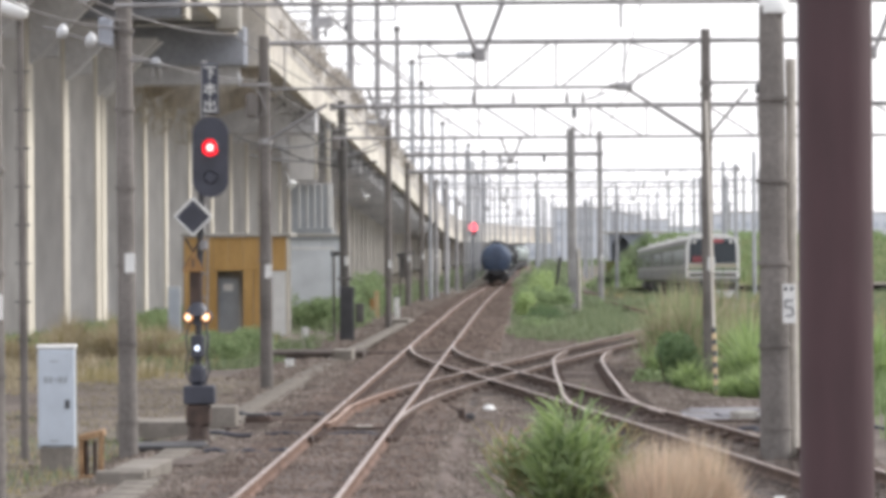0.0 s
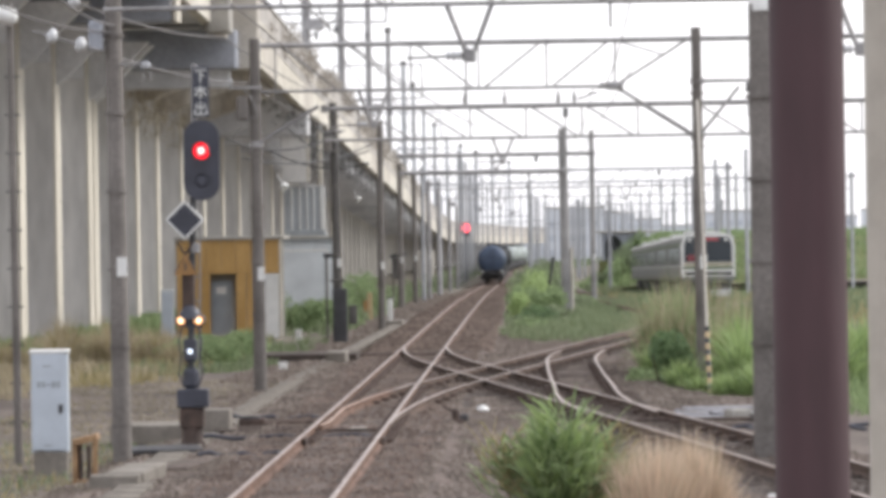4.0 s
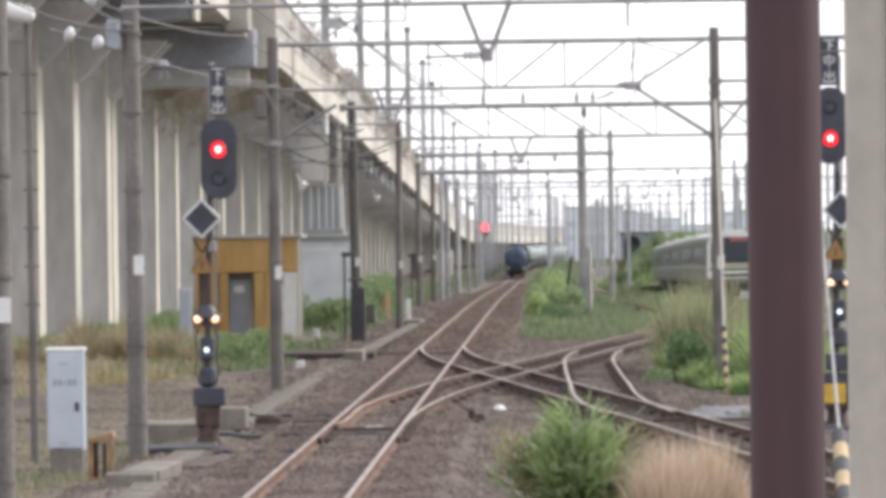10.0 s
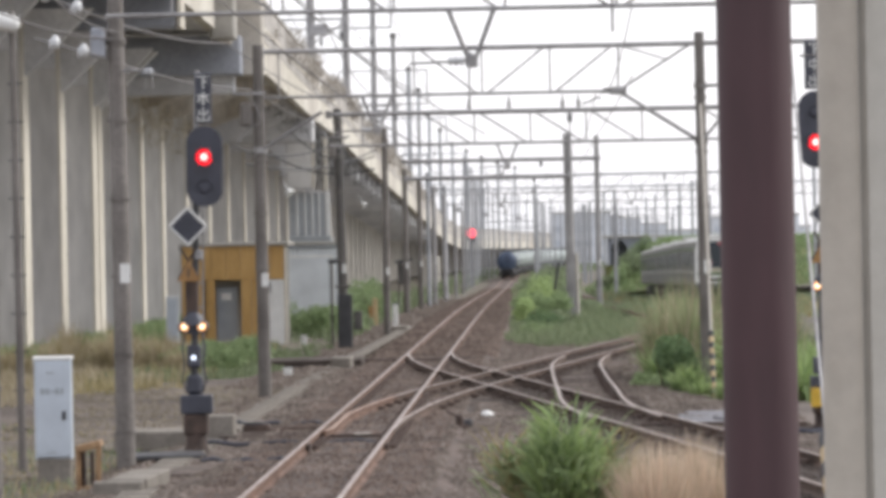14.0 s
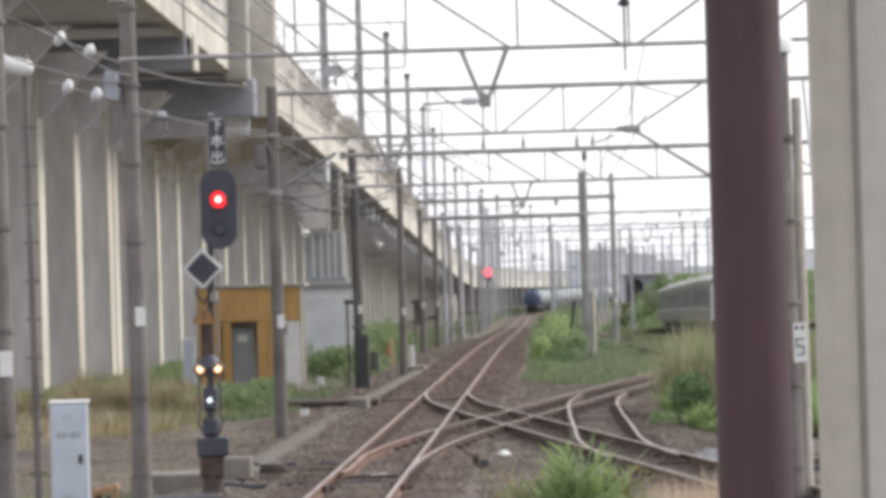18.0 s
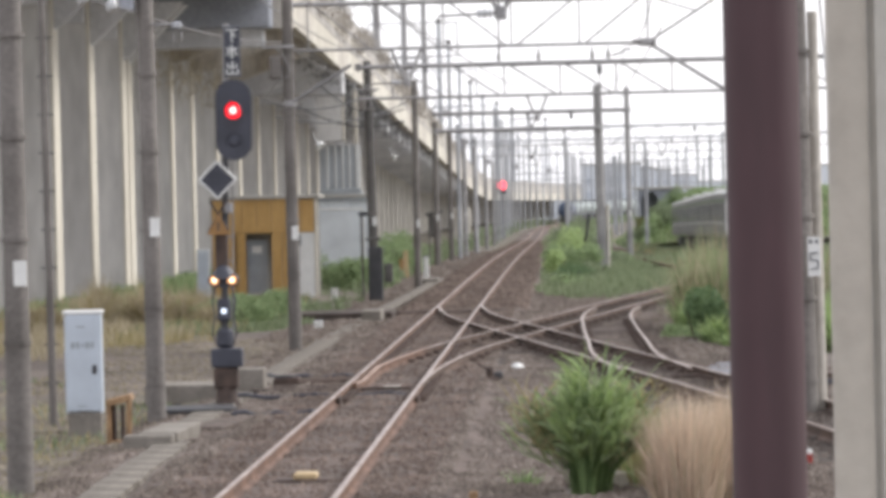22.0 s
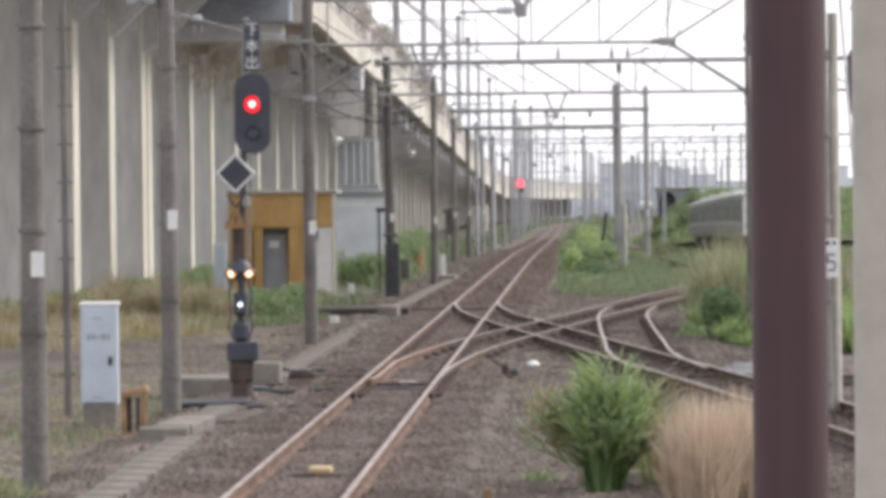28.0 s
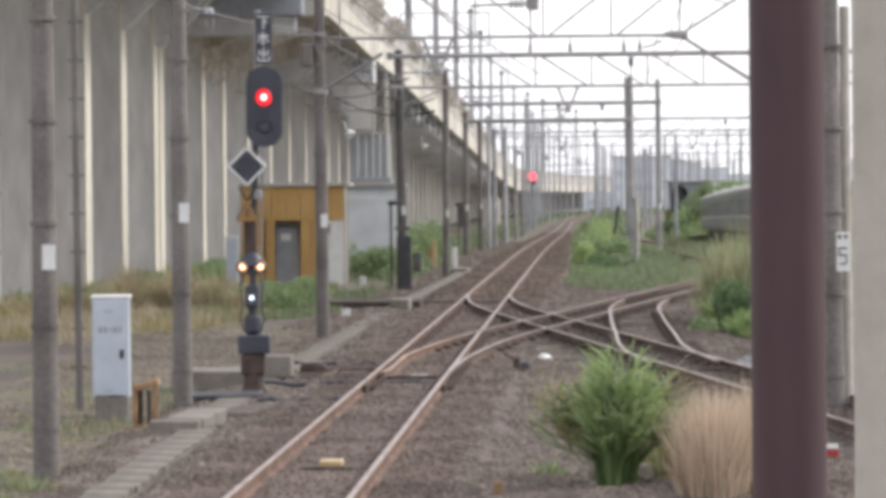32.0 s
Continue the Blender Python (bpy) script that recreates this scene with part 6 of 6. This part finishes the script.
def between_rails(x, y):
    return abs(x + 2.68) < 1.35 or any(y0 < y < y1 and abs(x - f(y)) < 0.95 for f, y0, y1 in ((cross_a, 80, 108), (cross_b, 38, 92)))


def spot(x0, x1):
    y = 35.5 + 52.5 * rnd.random() ** 1.6
    x = rnd.uniform(x0, x1)
    if abs(x - (-5.02 + (0.0 if y > 49 else 0.2 + 0.013 * (49 - y)))) < 0.3:
        x -= 0.7
    return x, y, (yard_height(x, y) if not -4.2 < x < -1.15 else max(yard_height(x, y), -0.15)) + 0.005


def near_place():
    while True:
        p = spot(-5.6, 4.6)
        if not between_rails(p[0], p[1]):
            return p


stones("loose_ballast", 49000, near_place, 0.085, "loose grey-brown ballast stones")
stones("mossy_ballast", 13000, lambda: spot(-9.5, -5.2), 0.075, "dusty ballast stones with moss between them", M_MSTONE)


def crossing_place():
    f, y0, y1 = rnd.choice(((cross_b, 40, 96), (cross_b, 40, 96), (cross_a, 78, 120), (cross_a, 78, 120), (slip, 68, 76)))
    y = rnd.uniform(y0, y1)
    return f(y) + rnd.uniform(-0.95, 0.95), y, -0.15


stones("crossover_ballast", 13000, crossing_place, 0.075, "dark oily ballast stones between the crossover rails", M_OSTONE)


def throat_place():
    while True:
        y, x = 86 + 46 * rnd.random(), rnd.uniform(-1.3, 4.2)
        if not between_rails(x, y) and abs(x - cross_a(y)) > 1.0:
            return x, y, max(dip(y) - 0.3 + lumps(x, y, 5, 0.06), yard_height(x, y) if y < 109 else -1)


stones("throat_ballast", 13000, throat_place, 0.13, "brown stones round the crossing")


def far_place():
    y, x = 108 + 260 * rnd.random() ** 1.7, rnd.uniform(-4.5, -0.9)
    return x, y, dip(y) - 0.16 - max(0, abs(x + 2.68) - 1.5) * 0.38


stones("far_track_ballast", 19000, far_place, 0.16, "rusty stones along the main track further off", M_RSTONE)
stones("shoulder_ballast", 12000, lambda: (lambda x, y: (x, y, max(dip(y) - 0.33 + lumps(x, y, 5, 0.06), yard_height(x, y) if y < 109 else -2)))(rnd.uniform(-6.6, -4.3), 86 + 190 * rnd.random() ** 1.5), 0.15, "brown stones on the shoulder beside the main track")
stones("track_ballast", 15000, lambda: (rnd.uniform(-1.5, 1.5) - 2.68, 35.5 + 82 * rnd.random() ** 1.3, -0.15), 0.075, "rust-tinted ballast stones between the rails", M_RSTONE)

# ---- trains ----
def commuter_car(front):
    ob = thing("commuter_car", "stainless steel commuter train car with green and yellow bands", "train car", (0, 0, 0), "commuter train cars")
    prof = [(-1.42, 1.0), (-1.475, 1.2), (-1.475, 2.9), (-1.40, 3.3), (1.40, 3.3), (1.475, 2.9), (1.475, 1.2), (1.42, 1.0)]
    part("body", Geo().sweep(prof, [(0, 0.35 if front else 0, 0), (0, 19.6, 0)]), M_INOX, ob, "stainless steel body shell")
    part("roof", Geo().sweep([(-1.44, 3.3), (1.44, 3.3), (1.32, 3.46), (0.9, 3.58), (0, 3.64), (-0.9, 3.58), (-1.32, 3.46)], [(0, 0.2, 0), (0, 19.5, 0)]), M_ROOF, ob, "pale grey roof")
    part("roof_unit", Geo().box(0, 9.8, 3.68, 1.7, 3.6, 0.2, 0.06), M_ROOF, ob)
    for y in (5.2, 14.6):
        part("ventilator", Geo().box(0, y, 3.64, 0.9, 0.7, 0.12, 0.04), M_ROOF, ob)
    for sx in (-1, 1):
        part("cantrail", Geo().box(sx * 1.445, 9.9, 3.34, 0.05, 19.4, 0.10), M_WHITE, ob, "white roof gutter line")
        part("upper_band", Geo().box(sx * 1.478, 9.9, 2.98, 0.012, 19.3, 0.13), M_STRIPE_G, ob, "dull green stripe")
        part("window_band", Geo().box(sx * 1.477, 9.9, 2.40, 0.012, 19.3, 0.98), M_WBAND, ob, "dark window band")
        part("lower_band", Geo().box(sx * 1.478, 9.9, 1.80, 0.012, 19.3, 0.10), M_ROOF, ob, "pale waist stripe")
        for k in range(4):
            y = 2.5 + 4.9 * k
            d = part("door", Geo().box(sx * 1.48, y, 1.6, 0.02, 1.3, 1.0, 0.005), M_INOX, ob)
            for dy in (-0.31, 0.31):
                part("door_window", Geo().box(sx * 1.492, y + dy, 2.4, 0.01, 0.42, 0.8), M_GLASS, d)
            if k < 3:
                part("window", Geo().box(sx * 1.482, y + 2.45, 2.38, 0.014, 2.2, 0.85), M_GLASS, ob)
    for y in (2.9, 16.7):
        b = part("bogie", Geo().box(0, y, 0.62, 2.3, 2.6, 0.34, 0.06), M_DARK, ob)
        for dy in (-1.05, 1.05):
            for sx in (-1, 1):
                part("wheel", Geo().lathe((sx * 0.5, y + dy, 0.43), (sx, 0, 0), [(0, 0.43), (0.13, 0.43), (0.13, 0.36)], 16), M_DARK, b)
    for y, l in ((7.2, 3.0), (11.2, 3.4)):
        part("underfloor_box", Geo().box(0, y, 0.62, 2.5, l, 0.62, 0.04), M_DARK, ob)
    part("coupler", Geo().box(0, 19.8, 0.88, 0.3, 0.7, 0.25, 0.03), M_DARK, ob)
    if front:
        mask = [(-1.46, 1.25), (1.46, 1.25), (1.46, 2.95), (1.3, 3.4), (0.8, 3.62), (-0.8, 3.62), (-1.3, 3.4), (-1.46, 2.95)]
        f = part("front_mask", Geo().plate(mask, 0.0, 0.36), M_WHITE, ob, "white moulded cab front")
        part("windscreen", Geo().plate([(-1.28, 2.02), (1.28, 2.02), (1.28, 2.95), (1.12, 3.38), (-1.12, 3.38), (-1.28, 2.95)], -0.025, 0.0), M_GLASS, f, "dark windscreen")
        part("destination_sign", Geo().box(0.15, -0.034, 3.26, 0.85, 0.012, 0.17), M_REDSIGN, f, "red destination display")
        part("corner_display", Geo().box(-0.85, -0.034, 2.25, 0.5, 0.012, 0.34), M_DIMRED, f, "dim red display")
        for sx in (-1, 1):
            lamp(f, sx * 0.98 - 0.0, 3.22, 0.1, M_WHITE, "headlamp", -0.03)
            part("tail_lamp", Geo().box(sx * 1.1, -0.012, 1.36, 0.3, 0.012, 0.08), M_DARK, f)
        part("yellow_band", Geo().box(0, -0.01, 1.9, 2.6, 0.012, 0.12), M_STRIPE_Y, f, "orange-yellow stripe")
        part("green_band", Geo().box(0, -0.01, 1.72, 2.7, 0.012, 0.14), M_STRIPE_G, f, "green stripe")
        part("dark_band", Geo().box(0, -0.014, 1.42, 2.5, 0.012, 0.16), M_DARK, f, "dark lamp band")
        part("bumper", Geo().box(0, 0.1, 1.12, 2.7, 0.3, 0.2, 0.04), M_INOX, ob)
        part("skirt", Geo().plate([(-1.1, 0.3), (1.1, 0.3), (1.3, 0.95), (-1.3, 0.95)], 0.25, 0.35), M_DARK, ob, "dark obstacle deflector")
        part("plough", Geo().plate([(0.1, 0.18), (1.05, 0.18), (1.2, 0.55), (0.2, 0.6)], 0.1, 0.2), M_PALE, ob, "pale plough plate")
        part("coupler_front", Geo().box(0, -0.1, 0.88, 0.35, 0.6, 0.3, 0.04), M_DARK, ob)
    return ob


def tank_wagon(m, label, tail):
    ob = thing("tank_wagon", label, "tank wagon", (0, 0, 0), "tank wagons")
    t = part("tank", Geo().lathe((0, 0.6, 2.1), (0, 1, 0), [(0, 0.35), (0.1, 0.8), (0.25, 1.08), (0.5, 1.21), (0.7, 1.22), (11.0, 1.22), (11.2, 1.21), (11.45, 1.08), (11.6, 0.8), (11.7, 0.35)], 28), m, ob)
    for y in (1.6, 6.4, 11.2):
        part("tank_band", Geo().lathe((0, y, 2.1), (0, 1, 0), [(0, 1.225), (0.0, 1.24), (0.12, 1.24), (0.12, 1.225)], 28), M_DARK, t)
    part("manhole", Geo().lathe((0, 6.4, 3.3), (0, 0, 1), [(0, 0.4), (0.2, 0.4), (0.24, 0.3)], 12), M_DARK, t)
    part("walkway", Geo().box(0, 6.4, 3.42, 1.2, 5.0, 0.06, 0.01), M_DARK, ob)
    part("underframe", Geo().box(0, 6.5, 1.0, 1.7, 12.9, 0.3, 0.03), M_DARK, ob)
    for y in (2.2, 10.8):
        b = part("bogie", Geo().box(0, y, 0.6, 2.0, 2.2, 0.34, 0.06), M_DARK, ob)
        for dy in (-0.85, 0.85):
            for sx in (-1, 1):
                part("wheel", Geo().lathe((sx * 0.5, y + dy, 0.43), (sx, 0, 0), [(0, 0.43), (0.13, 0.43), (0.13, 0.36)], 16), M_DARK, b)
    for yy_ in (0.2, 12.8):
        part("end_platform", Geo().box(0, yy_, 1.18, 2.2, 0.6, 0.1, 0.02), M_DARK, ob)
        for sx in (-1, 1):
            part("handrail", Geo().wire([(sx * 1.0, yy_, 1.2), (sx * 1.0, yy_, 2.2), (sx * 0.3, yy_, 2.2)], 0.025, 5), M_DARK, ob)
        part("coupler", Geo().box(0, yy_ - 0.4 if yy_ < 5 else yy_ + 0.4, 0.9, 0.3, 0.7, 0.25, 0.03), M_DARK, ob)
    if tail:
        for k in range(8):
            part("ladder_rung", Geo().tube((-0.25, 0.45, 1.3 + 0.24 * k), (0.25, 0.45, 1.3 + 0.24 * k), 0.015, 0.015, 5), M_DARK, ob)
        for sx in (-1, 1):
            lamp(ob, sx * 0.8, 1.1, 0.09, M_WHITE, "tail_disc", -0.1)
    return ob


cars = [commuter_car(i == 0) for i in range(2)]
cars += [copy_thing(cars[1], Matrix.Identity(4)) for i in range(3)]
wagons = [tank_wagon(M_TANKBLUE, "dark blue railway tank wagon at the tail", True), tank_wagon(M_TANKGREY, "pale grey-green railway tank wagon", False)]
wagons += [copy_thing(wagons[1], Matrix.Identity(4)) for i in range(17)]

siding = thing("siding_track", "rusty siding track through long grass", "railway track")
siding_line = [(siding_x(y), y, siding_z(y)) for y in range(150, 321, 6)]
rails(siding, siding_line)
bed("ballast_bed", siding_line, 1.3, -0.17, "brown ballast under the siding")

# ---- distance ----
bank_x = [4.5 + 1.0 * i for i in range(40)]
bank_y = [318 + 8 * i for i in range(12)]


def bank_height(x, y):
    u = min(1, max(0, (x - 5.4) / 6.0)) * min(1, max(0, (46 - x) / 8)) * min(1, max(0, (y - 316) / 14)) * min(1, max(0, (408 - y) / 14))
    return -1.3 + 4.25 * u + lumps(x, y, 4, 0.3)


solid("embankment", grid(bank_x, bank_y, bank_height), M_GREENBANK, "green grassy embankment beyond the siding", "embankment", kind="structure")
gb = Geo()
for k in range(9000):
    x, y = rnd.uniform(5.5, 30), rnd.uniform(318, 350)
    blade(gb, x, y, bank_height(x, y) - 0.05, rnd.uniform(0.3, 0.8), 0.1, 0.3, rnd.uniform(0, 6.28))
solid("embankment_grass", gb, M_BUSH, "long green grass on the embankment", "grass", kind="stuff")
cul = thing("underpass_portal", "blue-grey concrete wall with a dark arched underpass mouth", "portal", (7.5, 329, 2.45))
arch = [(0.72 * math.cos(radians(a)), 0.72 * math.sin(radians(a))) for a in range(180, -1, -15)]
part("wall", Geo().plate([(-0.72, -1.3), (-0.98, -1.3), (-0.98, 0.95), (2.6, 0.95), (2.6, -1.3), (0.72, -1.3)] + arch[::-1], 0.0, 0.5), M_GIRDER, cul)
# Added back plate; its grey stands for the shade inside the underpass
part("mouth", Geo().box(0, 1.6, -0.25, 1.7, 0.1, 2.1), M_VOID, cul, "grey back plate coloured as the shaded interior")
for x in (-0.78, 0.78):
    part("side_wall", Geo().box(x, 1.0, -0.3, 0.08, 1.1, 2.0), M_GIRDER, cul)
part("vault", Geo().box(0, 1.05, 0.8, 1.7, 1.0, 0.1), M_GIRDER, cul)
part("beam", Geo().box(1.2, 0.4, 1.05, 5.2, 1.4, 0.18, 0.04), M_CONC, cul, "pale concrete coping")
part("footing", Geo().box(0.6, 1.0, -2.5, 3.6, 2.0, 2.4, 0.05), M_GREENBANK, cul, "grassy footing")

for x, y, r, h, m in ((6.4, 325, 1.0, 0.9, M_MEADOW), (7.6, 324, 1.1, 1.2, M_BUSH), (8.5, 326, 1.2, 1.5, M_MEADOW), (5.4, 322, 0.9, 0.7, M_BUSH), (9.4, 328, 1.2, 1.7, M_BUSH)):
    leaf_bush("bank_bush", x, y, bank_height(x, y) - 0.3, r, r * 1.4, h, 1100, 0.2, m, "green bush on the embankment slope", 7)

# Masts and gantries far off, in the steel that holds the haze
GREYM = "distant grey catenary mast"
for i in range(26):
    s = 378 + 22 * i
    p, turn = main_at(s)
    for off, top in ((-3.3, 11.6), (3.4, 9.5)):
        w = Vector((math.cos(radians(turn)), -math.sin(radians(turn)), 0)) * off
        pole(p.x + w.x, p.y + w.y, top - 0.5 + rnd.uniform(-0.5, 0.5), 0.13, GREYM, 0, None, "distant masts", M_GALV, False)
    if i % 5 == 0 and s > 430:
        g = thing("catenary_gantry", "distant grey steel lattice gantry", "gantry", (p.x, p.y, p.z), "catenary gantries", rz=-turn)
        part("upper_chord", Geo().tube((-3.4, 0, 7), (3.5, 0, 7), 0.08, 0.08, 5), M_GALV, g)
        part("lower_chord", Geo().tube((-3.4, 0, 6.1), (3.5, 0, 6.1), 0.05, 0.05, 5), M_GALV, g)
for i in range(16):
    y = 225 + 31 * i
    for x, top in ((14.2, 8.4), (20.5, 8.6), (6.6 + 0.004 * i, 7.6)):
        if not (x < 8 and y < 300):
            pole(x + rnd.uniform(-0.4, 0.4), y + rnd.uniform(-5, 5), top + rnd.uniform(-0.5, 0.6), 0.13, GREYM, 0, None, "distant masts", M_GALV, False)
    if i % 6 == 2:
        gantry(y, 6.4 if y > 300 else 14, 24, 7.2, 6.3, 0.06, "distant grey steel lattice gantry", (), 0.0, M_GALV, True)
for i in range(22):
    y = 400 + 15 * i
    pole(via_x(y) - 7.5, y, soffit(y) + 8.4 + rnd.uniform(-0.5, 0.5), 0.13, "grey catenary mast standing on the viaduct", 0, None, "viaduct masts", M_GALV, False, soffit(y) + 1.2)
# Skyline buildings; their wall and window colours carry the haze
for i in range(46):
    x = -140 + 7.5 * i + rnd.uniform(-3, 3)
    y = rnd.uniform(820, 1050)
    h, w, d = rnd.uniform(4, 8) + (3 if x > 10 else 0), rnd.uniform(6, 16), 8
    b = thing("far_building", "pale grey skyline building with haze put into its colour", "building", (x, y, -1.3), "far buildings")
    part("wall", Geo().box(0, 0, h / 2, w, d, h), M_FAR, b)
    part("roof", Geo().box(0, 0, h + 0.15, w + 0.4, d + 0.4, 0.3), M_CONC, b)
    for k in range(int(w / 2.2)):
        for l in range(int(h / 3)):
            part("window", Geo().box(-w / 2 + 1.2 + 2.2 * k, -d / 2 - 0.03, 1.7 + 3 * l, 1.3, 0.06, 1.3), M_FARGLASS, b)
# Far tree line, painted in the haze-tinted wood colour
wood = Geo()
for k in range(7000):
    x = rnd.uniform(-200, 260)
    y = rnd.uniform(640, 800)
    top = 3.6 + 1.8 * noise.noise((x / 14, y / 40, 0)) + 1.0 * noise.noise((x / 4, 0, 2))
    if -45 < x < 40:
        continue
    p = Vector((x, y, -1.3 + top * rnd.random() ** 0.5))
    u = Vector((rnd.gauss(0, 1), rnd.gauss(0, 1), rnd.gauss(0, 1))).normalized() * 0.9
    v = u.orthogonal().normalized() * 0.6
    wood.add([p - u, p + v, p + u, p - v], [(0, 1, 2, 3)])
solid("far_woods", wood, M_HILL, "distant line of trees and shrubs with haze put into their colour", "trees", kind="stuff")


# ---- what moves ----
def motions():
    """The commuter train rolls forward and stops; the tank train draws away round the curve."""
    for i, car in enumerate(cars):
        rows = []
        for t, y0 in ((0, 215.7), (2, 215.2), (3.5, 213.8), (5.5, 209.2), (7, 205.9), (9, 203.1), (12, 201.7), (14, 201.5), (32, 201.5)):
            y = y0 + 20.1 * i
            rows.append((t, pose(siding_x(y), y, siding_z(y), -math.degrees(math.atan((siding_z(y) - siding_z(y + 19.6)) / 19.6)), 0, -0.05)))
        walk(car, rows)
    for i, wagon in enumerate(wagons):
        rows = []
        for t, s in ((0, 310), (3, 329), (6, 356), (8, 380), (10, 408), (12, 441), (14, 474), (16, 508), (19, 560), (20, 580), (22, 622), (24, 665), (28, 750), (32, 836)):
            p, turn = main_at(s + 13.6 * i)
            rows.append((t, pose(p.x, p.y, p.z, 0, 0, -turn)))
        walk(wagon, rows)


motions()
